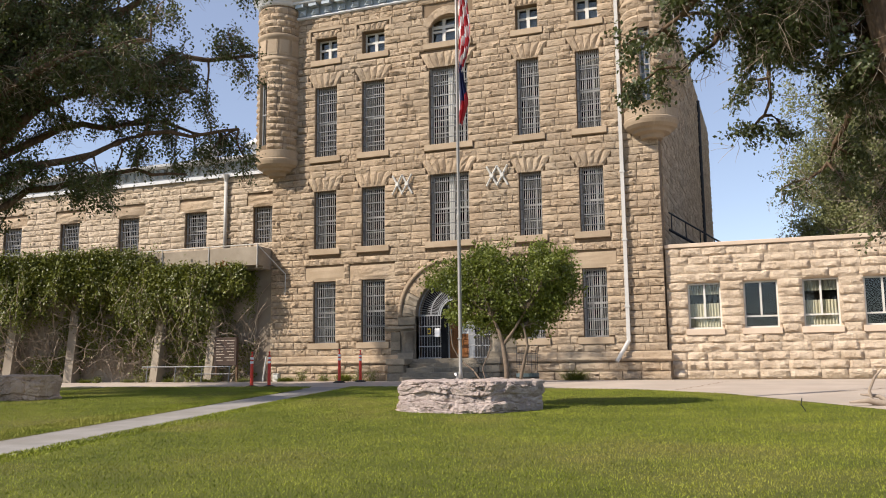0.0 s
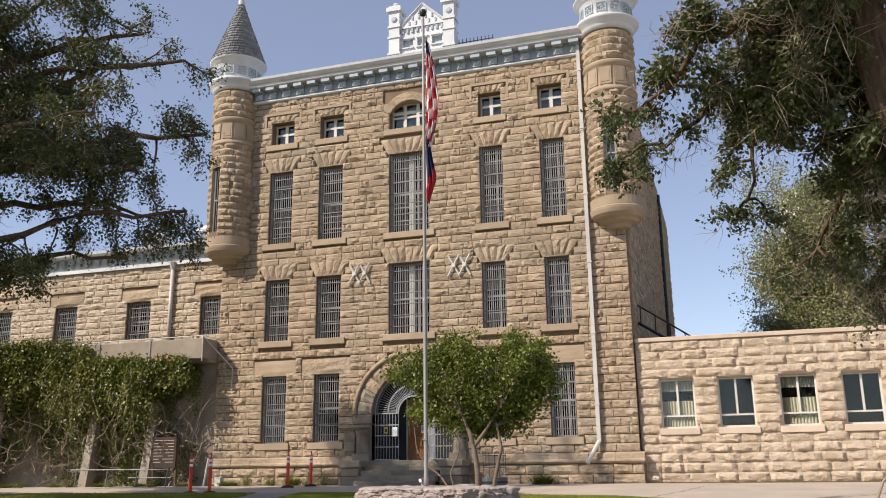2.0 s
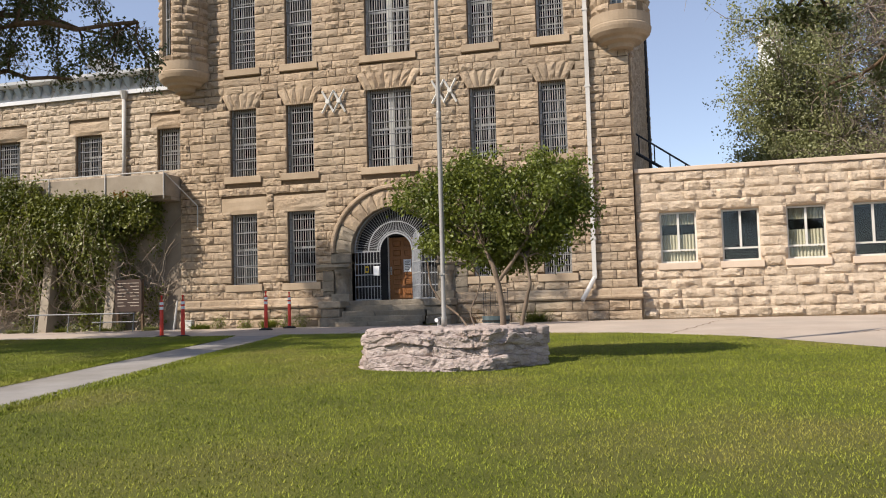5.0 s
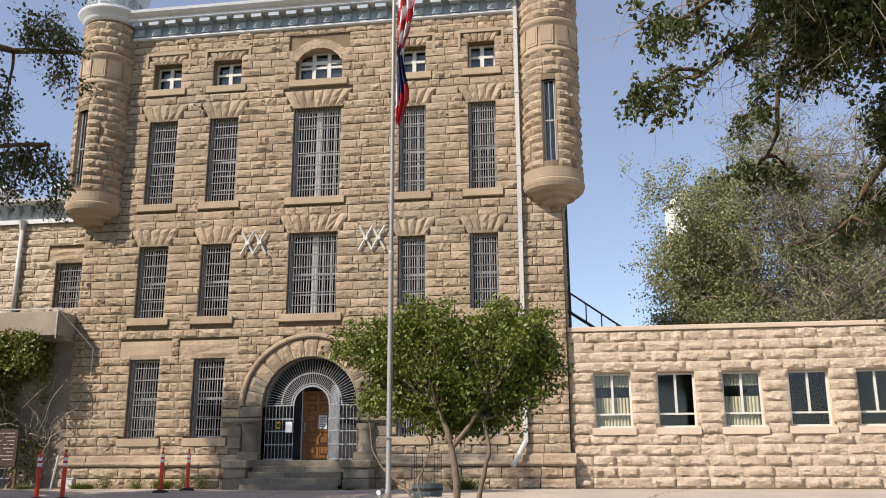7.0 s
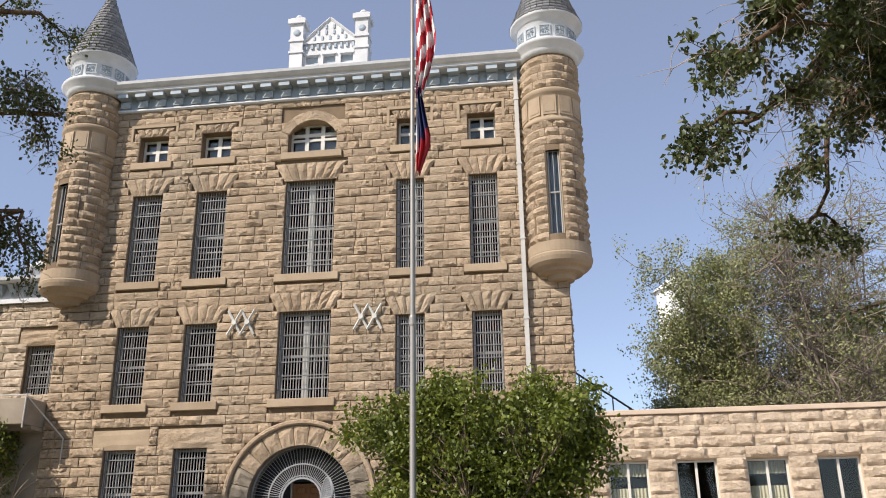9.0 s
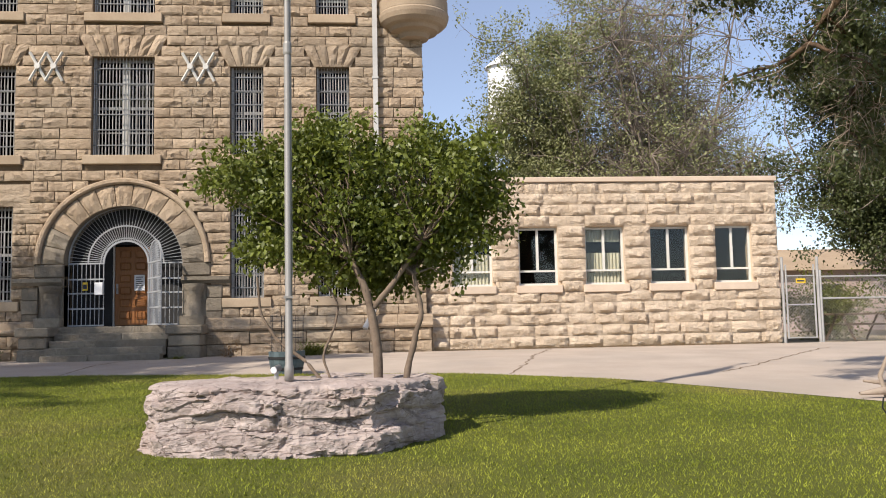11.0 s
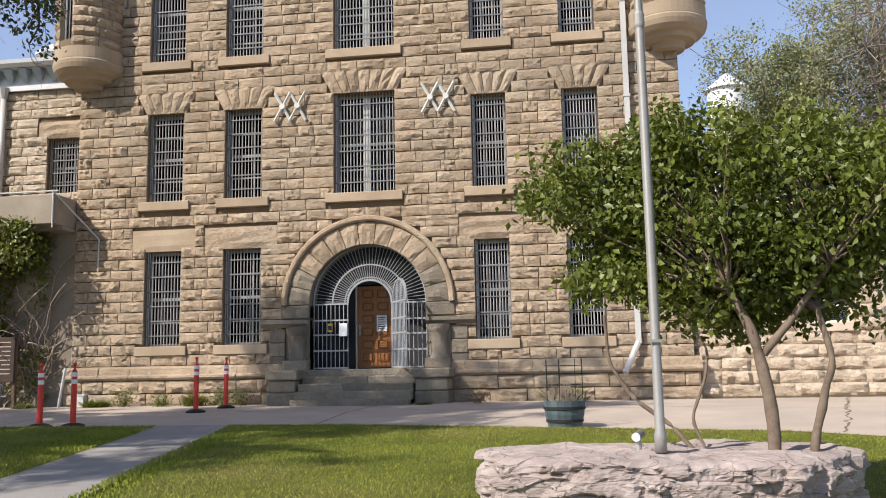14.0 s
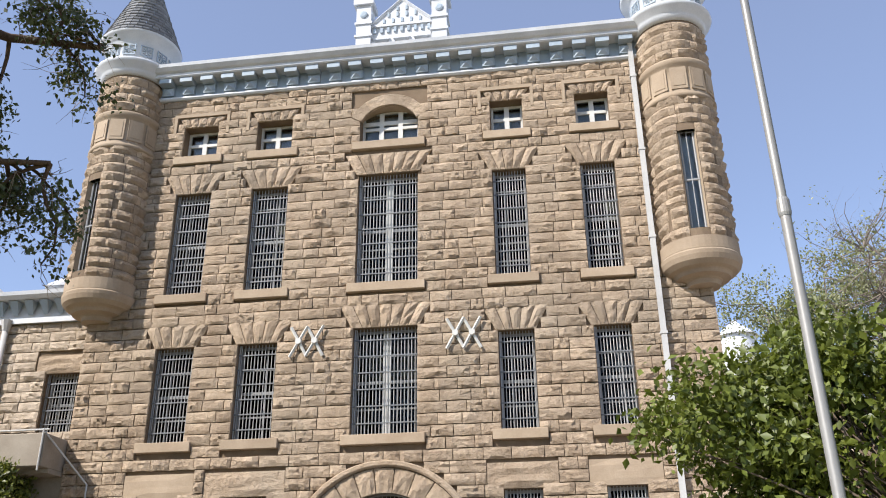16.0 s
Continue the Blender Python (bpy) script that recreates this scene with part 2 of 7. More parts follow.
def again(ob, m, parent=None):
    """Another object on the same mesh."""
    o = new(ob.name.split(".")[0], ob.data)
    o.parent = parent if parent else ob.parent
    o.matrix_basis = m
    if "label" in ob:
        o["label"] = ob["label"]
    return o


def box(x0, y0, z0, x1, y1, z1, bm=None):
    bm = bm or bmesh.new()
    m = Matrix.LocRotScale(((x0 + x1) / 2, (y0 + y1) / 2, (z0 + z1) / 2), None, (abs(x1 - x0), abs(y1 - y0), abs(z1 - z0)))
    bmesh.ops.create_cube(bm, size=1, matrix=m)
    return bm


def rod(p, q, r0, r1=None, n=8, bm=None):
    bm = bm or bmesh.new()
    p, q = Vector(p), Vector(q)
    m = Matrix.Translation((p + q) / 2) @ (q - p).to_track_quat("Z", "Y").to_matrix().to_4x4()
    bmesh.ops.create_cone(bm, cap_ends=True, segments=n, radius1=r0, radius2=r0 if r1 is None else r1, depth=(q - p).length, matrix=m)
    return bm


def lathe(profile, n=32, centre=(0, 0), bm=None, a0=0.0, a1=2 * math.pi):
    """Turns (radius, z) pairs round a vertical axis."""
    bm = bm or bmesh.new()
    full = a1 - a0 > 6.28
    rings = []
    for i in range(n if full else n + 1):
        a = a0 + (a1 - a0) * i / n
        rings.append([bm.verts.new((centre[0] + r * math.cos(a), centre[1] + r * math.sin(a), z)) for r, z in profile])
    k = len(rings)
    for i in range(k if full else k - 1):
        u, v = rings[i], rings[(i + 1) % k]
        for j in range(len(profile) - 1):
            bm.faces.new((u[j], v[j], v[j + 1], u[j + 1]))
    return bm


def sweep(profile, x0, x1, bm=None):
    """A moulding of (y, z) pairs, drawn along x."""
    bm = bm or bmesh.new()
    a = [bm.verts.new((x0, y, z)) for y, z in profile]
    b = [bm.verts.new((x1, y, z)) for y, z in profile]
    for i in range(len(profile)):
        j = (i + 1) % len(profile)
        bm.faces.new((a[i], b[i], b[j], a[j]))
    bm.faces.new(a[::-1])
    bm.faces.new(b)
    bmesh.ops.recalc_face_normals(bm, faces=list(bm.faces))
    return bm


def empty(name, label, category, kind="", group="", at=(0, 0, 0)):
    e = new(name)
    e.location = at
    e.empty_display_size = 0.2
    return tagged(e, label, category, group, kind)


class Soup:
    """Vertices and faces gathered in numpy arrays for one large mesh."""
    def __init__(self):
        self.v, self.f, self.n = [], [], 0

    def add(self, v, f):
        self.v.append(np.asarray(v, float))
        self.f.append(np.asarray(f, int) + self.n)
        self.n += len(v)

    def build(self, name, mat, parent=None, label="", smooth=False, kind="", category=""):
        me = bpy.data.meshes.new(name)
        v = np.concatenate(self.v)
        sizes = [np.full(len(f), f.shape[1]) for f in self.f]
        loops = np.concatenate([f.ravel() for f in self.f])
        total = np.concatenate(sizes)
        me.vertices.add(len(v))
        me.vertices.foreach_set("co", v.ravel())
        me.loops.add(len(loops))
        me.loops.foreach_set("vertex_index", loops.astype(np.int32))
        me.polygons.add(len(total))
        me.polygons.foreach_set("loop_start", np.concatenate([[0], np.cumsum(total)[:-1]]).astype(np.int32))
        me.polygons.foreach_set("loop_total", total.astype(np.int32))
        me.update(calc_edges=True)
        me.validate()
        me.materials.append(mat)
        if smooth:
            me.shade_smooth()
            if smooth == "creased":
                me.set_sharp_from_angle(angle=radians(20))
        ob = new(name, me)
        ob.parent = parent
        return tagged(ob, label, category, "", kind)


def pierced(name, x0, x1, z0, z1, yf, yb, holes, mat, label, kind="structure", category="wall", parent=None):
    """A wall along x with rectangular holes right through it."""
    xs = sorted({x0, x1, *[c for h in holes for c in (h[0], h[1])]})
    zs = sorted({z0, z1, *[c for h in holes for c in (h[2], h[3])]})
    xs = [x for x in xs if x0 <= x <= x1]
    zs = [z for z in zs if z0 <= z <= z1]

    def solid(i, j):
        if not (0 <= i < len(xs) - 1 and 0 <= j < len(zs) - 1):
            return False
        cx, cz = (xs[i] + xs[i + 1]) / 2, (zs[j] + zs[j + 1]) / 2
        return not any(h[0] < cx < h[1] and h[2] < cz < h[3] for h in holes)
    v, f = [], []

    def quad(*p):
        f.append(tuple(range(len(v), len(v) + 4)))
        v.extend(p)
    for i in range(len(xs) - 1):
        for j in range(len(zs) - 1):
            if not solid(i, j):
                continue
            a, b, c, d = xs[i], xs[i + 1], zs[j], zs[j + 1]
            quad((a, yf, c), (b, yf, c), (b, yf, d), (a, yf, d))
            quad((b, yb, c), (a, yb, c), (a, yb, d), (b, yb, d))
            if not solid(i - 1, j):
                quad((a, yb, c), (a, yf, c), (a, yf, d), (a, yb, d))
            if not solid(i + 1, j):
                quad((b, yf, c), (b, yb, c), (b, yb, d), (b, yf, d))
            if not solid(i, j - 1):
                quad((a, yb, c), (b, yb, c), (b, yf, c), (a, yf, c))
            if not solid(i, j + 1):
                quad((a, yf, d), (b, yf, d), (b, yb, d), (a, yb, d))
    ob = link_mesh(name, v, f, mat, parent)
    return tagged(ob, label, category, "", kind)


# rock-faced blocks: unit size, front towards -y
def block_variant(seed, nx=5, nz=4):
    rnd = random.Random(seed)
    v, f = [], []
    ph, lean, rough = rnd.random() * 6, rnd.uniform(-0.15, 0.3), rnd.choice((0.1, 0.25, 0.4, 0.5))
    for j in range(nz + 1):
        for i in range(nx + 1):
            edge = i in (0, nx) or j in (0, nz)
            corner = i in (0, nx) and j in (0, nz)
            x, z = -0.5 + i / nx, -0.5 + j / nz
            if edge:
                y = -0.42 - 0.3 * rnd.random() * (rough + 0.3) - lean * z * 0.7
                if not corner:
                    x += rnd.uniform(-0.012, 0.004) * (1 if i == nx else -1 if i == 0 else 0)
                    z += rnd.uniform(-0.05, 0.0) * (1 if j == nz else -1 if j == 0 else 0)
            else:
                y = -0.88 - rough * rnd.uniform(-1, 1) - lean * z + 0.12 * math.sin(ph + 7 * x) * rough
                x += rnd.uniform(-0.07, 0.07)
                z += rnd.uniform(-0.08, 0.08)
            v.append((x, y, z))
    n = nx + 1
    for j in range(nz):
        for i in range(nx):
            a = j * n + i
            f.append((a, a + 1, a + 1 + n, a + n))
    ring = [i for i in range(n)] + [j * n + nx for j in range(1, nz + 1)] + [nz * n + i for i in range(nx - 1, -1, -1)] + [j * n for j in range(nz - 1, 0, -1)]
    base = len(v)
    for r in ring:
        v.append((v[r][0], 0.3, v[r][2]))
    k = len(ring)
    for i in range(k):
        j = (i + 1) % k
        f.append((ring[j], ring[i], base + i, base + j))
    return v, f


def bulged_variant(seed, nx=7, nz=5):
    """A pitch-faced block, its face swelling out and broken off below."""
    rnd = random.Random(500 + seed)
    v, f = [], []
    belly, slope = rnd.uniform(0.35, 0.62), rnd.uniform(-0.25, 0.25)
    for j in range(nz + 1):
        for i in range(nx + 1):
            a, b = i / nx, j / nz
            edge = i in (0, nx) or j in (0, nz)
            x, z = a - 0.5, b - 0.5
            if edge:
                y = -0.30 - 0.22 * rnd.random()
            else:
                e = Vector((a * 2.6, b * 1.7, seed * 3.7))
                swell = min(a, 1 - a) * 5
                rise = min(1, (1 - b) / (1 - belly) if b > belly else b / belly * 1.5)
                y = -0.42 - 0.42 * min(1, swell) ** 0.6 * rise ** 0.7 * (1 + slope * x * 2) - 0.55 * noise.noise(e) - 0.3 * abs(noise.noise(e * 2.3)) - 0.22 * rnd.random()
                x += rnd.uniform(-0.05, 0.05)
                z += rnd.uniform(-0.075, 0.075)
            v.append((x, y, z))
    n = nx + 1
    for j in range(nz):
        for i in range(nx):
            a = j * n + i
            f.append((a, a + 1, a + 1 + n, a + n))
    ring = list(range(n)) + [j * n + nx for j in range(1, nz + 1)] + [nz * n + i for i in range(nx - 1, -1, -1)] + [j * n for j in range(nz - 1, 0, -1)]
    base = len(v)
    for r in ring:
        v.append((v[r][0], 0.3, v[r][2]))
    for i in range(len(ring)):
        j = (i + 1) % len(ring)
        f.append((ring[j], ring[i], base + i, base + j))
    return v, f


VARIANTS = [block_variant(s) for s in range(20)]


def shared_meshes(name, variants, mat):
    out = []
    for v, f in variants:
        me = bpy.data.meshes.new(name)
        me.from_pydata(v, [], f)
        me.update()
        me.shade_smooth()
        me.set_sharp_from_angle(angle=radians(20))
        me.materials.append(mat)
        out.append(me)
    return out


def courses(x0, x1, z0, z1, high, wide, blocked, seed):
    """Blocks (xc, zc, w, h) in bonded courses round whatever is blocked."""
    rnd = random.Random(seed)
    rows = max(1, round((z1 - z0) / high))
    h = (z1 - z0) / rows
    for r in range(rows):
        zc = z0 + (r + 0.5) * h
        cut = sorted(blocked(zc))
        spans, a = [], x0
        for p, q in cut:
            if p > a:
                spans.append((a, min(p, x1)))
            a = max(a, q)
        if a < x1:
            spans.append((a, x1))
        for p, q in spans:
            if q - p < 0.04:
                continue
            x = p
            while x < q - 1e-6:
                w = rnd.uniform(*wide) if x > p or p > x0 else rnd.uniform(*wide) * rnd.uniform(0.5, 1)
                if q - x - w < wide[0] * 0.6:
                    w = q - x
                    if w > wide[1] * 1.25:
                        w *= 0.5
                yield x + w / 2, zc, w, h
                x += w


def masonry(blocks, parent, meshes, variants, y, proud, joint, mat, seed, near=300, name="stone_block", to_world=None, key=None):
    """The nearest blocks as objects of their own, the rest in one mesh."""
    rnd = random.Random(seed)
    blocks = list(blocks)
    if key:
        blocks.sort(key=key)
    rest = Soup()
    cache = [(np.array(v), f) for v, f in variants]
    quads = [np.array([q for q in f]) for v, f in variants]
    for i, (xc, zc, w, h) in enumerate(blocks):
        k = rnd.randrange(len(meshes))
        d = proud * rnd.uniform(0.75, 1.5)
        flip = rnd.random() < 0.5
        s = Vector((w - joint, d, h - joint))
        if i < near:
            ob = new(name, meshes[k])
            ob.parent = parent
            m = Matrix.LocRotScale((xc, y, zc), None, s)
            if flip:
                m = m @ Matrix.Rotation(math.pi, 4, "Y")
            ob.matrix_basis = to_world @ m if to_world else m
        else:
            v = cache[k][0].copy()
            if flip:
                v[:, 0] *= -1
                v[:, 2] *= -1
            v = v * np.array(s) + np.array((xc, y, zc))
            if to_world:
                v = v @ np.array(to_world.to_3x3()).T + np.array(to_world.translation)
            rest.add(v, quads[k])
    if rest.n:
        rest.build(name, mat, parent, smooth="creased", kind="stuff")

# ---- ground ----
def ground_z(x, y):
    if y > -4:
        return 0.03
    if y > -7.5:
        return 0.03 + (y + 4) * 0.043
    if y > -14.3:
        return -0.12 + (y + 7.5) * 0.0353
    return max(-0.36 + (y + 14.3) * 0.034, -1.6)


def lawn_edge(x):
    """The y at which the lawn meets the drive."""
    if x < 1:
        return -6.3 - 0.0 * x
    if x < 7.5:
        return -6.3 - (x - 1) * 0.19
    if x < 9.5:
        return -7.55 - (x - 7.5) * 0.7
    if x < 12.5:
        return -8.95 - (x - 9.5) * 1.45
    return -13.3 - (x - 12.5) * 0.8


def path_mid(y):
    return 0.0 if y > 0 else -1.35 + (-6.3 - y) * 0.155 if y > -11.3 else -0.57 + (-11.3 - y) * 0.178


def terrain(name, xs, ys, lift, mat, keep=None, label="", category="ground"):
    v, f = [], []
    idx = {}
    for j, y in enumerate(ys):
        for i, x in enumerate(xs):
            idx[i, j] = len(v)
            v.append((x, y, ground_z(x, y) + lift(x, y)))
    for j in range(len(ys) - 1):
        for i in range(len(xs) - 1):
            f.append((idx[i, j], idx[i + 1, j], idx[i + 1, j + 1], idx[i, j + 1]))
    ob = link_mesh(name, v, f, mat, smooth=True)
    return tagged(ob, label, category, "", "structure")


gx = [-1500, -400, -150, -80, -40, *np.arange(-30, 31, 1.0), 40, 80, 150, 400, 1500]
gy = [-600, -200, -90, -50, *np.arange(-36, 8, 1.0), 12, 20, 40, 80, 200, 600, 2500]
terrain("ground", [float(a) for a in gx], [float(a) for a in gy], lambda x, y: -0.06, DRYEARTH, label="dry sandy ground round the prison", category="ground")


def strip_sheet(name, rows, mat, lift, label, category, dens=24):
    """A sheet between two edges: rows of (x_left, x_right, y) or (x, y0, y1)."""
    v, f = [], []
    for a, b, y in rows:
        for k in range(dens + 1):
            x = a + (b - a) * k / dens
            v.append((x, y, ground_z(x, y) + lift))
    n = dens + 1
    for j in range(len(rows) - 1):
        for k in range(dens):
            a = j * n + k
            f.append((a, a + 1, a + 1 + n, a + n))
    return tagged(link_mesh(name, v, f, mat, smooth=True), label, category, "", "structure")


# the drive is the large sheet; lawn and path lie upon it as raised sheets
v, f = [], []
xs = np.arange(-34, 40.01, 0.5)
for x in xs:
    e0, e1 = lawn_edge(x) - 0.4, -0.3
    for k in range(13):
        y = e0 + (e1 - e0) * k / 12
        v.append((x, y, ground_z(x, y) + 0.0))
for i in range(len(xs) - 1):
    for k in range(12):
        a = i * 13 + k
        f.append((a, a + 13, a + 14, a + 1))
tagged(link_mesh("drive", v, f, PAVING, smooth=True), "pale worn concrete drive before the building", "drive", "", "structure")


def lawn(name, left, right, label):
    """Turf with a rounded lip along its edges."""
    v, f = [], []
    nx, ny = 30, 40
    for i in range(nx + 1):
        for j in range(ny + 1):
            t = j / ny
            yb = -34.0
            s = i / nx
            x0, x1 = left(yb), right(yb)
            xm = x0 + (x1 - x0) * s
            ye = lawn_edge(left(-6.5) + (right(-6.5) - left(-6.5)) * s)
            y = yb + (ye - yb) * (1 - (1 - t) ** 1.6)
            x = left(y) + (right(y) - left(y)) * s
            if j == ny:
                y = lawn_edge(x)
            lip = 0.045 if 0 < i < nx and j < ny else -0.03
            v.append((x, y, ground_z(x, y) + lip))
    for i in range(nx):
        for j in range(ny):
            a = i * (ny + 1) + j
            f.append((a, a + ny + 1, a + ny + 2, a + 1))
    return tagged(link_mesh(name, v, f, EARTH, smooth=True), label, "lawn", "", "structure")


lawn("lawn_1", lambda y: path_mid(y) + 0.65, lambda y: 14.0 if y > -14 else 14.0 + (-14 - y) * 0.8, "mown green lawn with yellowing patches")
lawn("lawn_2", lambda y: -30.0, lambda y: path_mid(y) - 0.65, "mown green lawn beside the concrete path")
strip_sheet("path", [(path_mid(y) - 0.68, path_mid(y) + 0.68, y) for y in np.arange(-34, -5.9, 0.5)], PATHWAY, 0.012, "grey concrete garden path between two lawns", "path", 4)

# ---- main building ----
HALF = 7.4
COLS = [(-5.54, -4.60), (-3.52, -2.57), (-0.76, 0.74), (2.59, 3.40), (4.72, 5.54)]
ROWS = [(1.43, 3.73), (4.98, 7.21), (8.56, 11.33), (12.43, 13.33)]
HOLES = []
for r, (za, zb) in enumerate(ROWS):
    for c, (xa, xb) in enumerate(COLS):
        if r == 0 and c == 2:
            continue
        top = zb + (0.24 if c == 2 and r == 1 else 0.16 if c == 2 and r in (2, 3) else 0)
        HOLES.append((xa, xb, za, top, r, c))
ARCH_X, ARCH_R, SPRING, SILL = 0.04, 1.40, 2.32, 0.80
door_hole = (ARCH_X - ARCH_R, ARCH_X + ARCH_R, SILL, SPRING + ARCH_R)
TOP = 14.25
wall = pierced("wall_south", -HALF, HALF, 0.0, TOP + 0.9, 0.03, 0.55, [h[:4] for h in HOLES] + [door_hole], MORTAR, "rock-faced brown sandstone front wall of an old prison")


def arch_fill(name, cx, r, z, top, yf, yb, mat, parent, rise=None):
    """What is left of a square hole above a round arch."""
    n = 24
    v, f = [], []
    for i in range(n + 1):
        a = math.pi * i / n
        h = r if rise is None else rise
        x, zz = cx - r * math.cos(a), z + h * math.sin(a)
        for y in (yf, yb):
            v.append((x, y, zz))
            v.append((x, y, top))
    for i in range(n):
        a, b = 4 * i, 4 * i + 4
        f += [(a, b, b + 1, a + 1), (a + 3, b + 3, b + 2, a + 2), (a + 2, b + 2, b, a)]
    return link_mesh(name, v, f, mat, parent)


tagged(arch_fill("arch_soffit", ARCH_X, ARCH_R, SPRING, SPRING + ARCH_R, 0.028, 0.548, GREYSTONE, wall), "grey stone soffit")
arch_fill("arch_soffit", -0.01, 0.75, 13.18, 13.49, 0.028, 0.548, DRESSED, wall, rise=0.30)


def lintel_half(zc):
    """Blocked stretches of a course: holes, splayed lintels, sills, the arch."""
    out = []
    for xa, xb, za, zb, r, c in HOLES:
        if za - 0.02 < zc < zb + 0.02:
            out.append((xa, xb))
        elif za - 0.26 < zc <= za - 0.02 and r < 4:
            out.append((xa - 0.2, xb + 0.2))
        elif r in (1, 2) and zb < zc < zb + 0.6:
            s = 0.08 + 0.32 * (zc - zb) / 0.6
            out.append((xa - s, xb + s))
        elif r == 0 and zb < zc < zb + 0.56:
            out.append((xa - (0.35 if c != 1 else 0.5), xb + (0.35 if c != 1 else 0.4)))
        elif r == 3 and zb < zc < zb + 0.42:
            s = 0.24
            out.append((xa - s, xb + s))
    d = abs(zc - SPRING) if zc > SPRING else 0
    if zc < 1.75:
        out.append((ARCH_X - 2.35, ARCH_X + 2.35))
    elif zc < SPRING:
        out.append((ARCH_X - 2.08, ARCH_X + 2.08))
    elif d < 2.08:
        s = math.sqrt(2.08 ** 2 - d * d)
        out.append((ARCH_X - s, ARCH_X + s))
    return out


STONES = shared_meshes("stone_block", VARIANTS, STONE)
BULGED = [bulged_variant(s) for s in range(24)]
PALES = shared_meshes("stone_block", BULGED, PALE)
main_blocks = list(courses(-HALF, HALF, 0.96, TOP, 0.262, (0.30, 0.72), lintel_half, 11))
# base courses below the water table stand further out
base_blocks = list(courses(-HALF - 0.1, HALF + 0.1, 0.0, 0.62, 0.31, (0.5, 1.1), lambda z: [(ARCH_X - 1.98, ARCH_X + 1.98)], 12))
rnd = random.Random(44)
for xa, xb in ((-HALF - 0.14, ARCH_X - 1.98), (ARCH_X + 1.98, HALF + 0.14)):
    x = xa
    while x < xb - 0.01:
        w = rnd.uniform(0.7, 1.3)
        w = xb - x if xb - x - w < 0.5 else w
        d, e = rnd.uniform(-0.012, 0.02), rnd.uniform(-0.015, 0.015)
        part("ledge_stone", sweep([(0.03, 0.625), (-0.2 - d, 0.625), (-0.25 - d, 0.68), (-0.25 - d, 0.725), (-0.18 - e, 0.76), (-0.17 - e, 0.90), (-0.07 - e, 0.955), (0.03, 0.955)], x + 0.005, x + w - 0.005), STONE, wall, "weathered stone ledge")
        x += w
    part("plinth", box(xa, -0.1, -0.1, xb, 0.1, 0.62), MORTAR, wall)

# splayed lintels, one stone at a time
def wedge(x0, x1, x2, x3, za, zb, y, name, mat, parent, rough=0.05, seed=0):
    """A stone with bottom edge x0..x1 and top edge x2..x3."""
    rnd = random.Random(seed)
    g = 0.008
    v, f = [], []
    nx, nz = 3, 4
    for j in range(nz + 1):
        t = j / nz
        a, b = x0 + (x2 - x0) * t + g, x1 + (x3 - x1) * t - g
        for i in range(nx + 1):
            edge = i in (0, nx) or j in (0, nz)
            v.append((a + (b - a) * i / nx, y - (0.02 if edge else 0.02 + rough * rnd.uniform(0.5, 1.4)), za + g + (zb - za - 2 * g) * t))
    n = nx + 1
    for j in range(nz):
        for i in range(nx):
            a = j * n + i
            f.append((a, a + 1, a + 1 + n, a + n))
    ring = list(range(n)) + [j * n + nx for j in range(1, nz + 1)] + [nz * n + i for i in range(nx - 1, -1, -1)] + [j * n for j in range(nz - 1, 0, -1)]
    base = len(v)
    for r in ring:
        v.append((v[r][0], y + 0.06, v[r][2]))
    for i in range(len(ring)):
        j = (i + 1) % len(ring)
        f.append((ring[j], ring[i], base + i, base + j))
    return link_mesh(name, v, f, mat, parent)


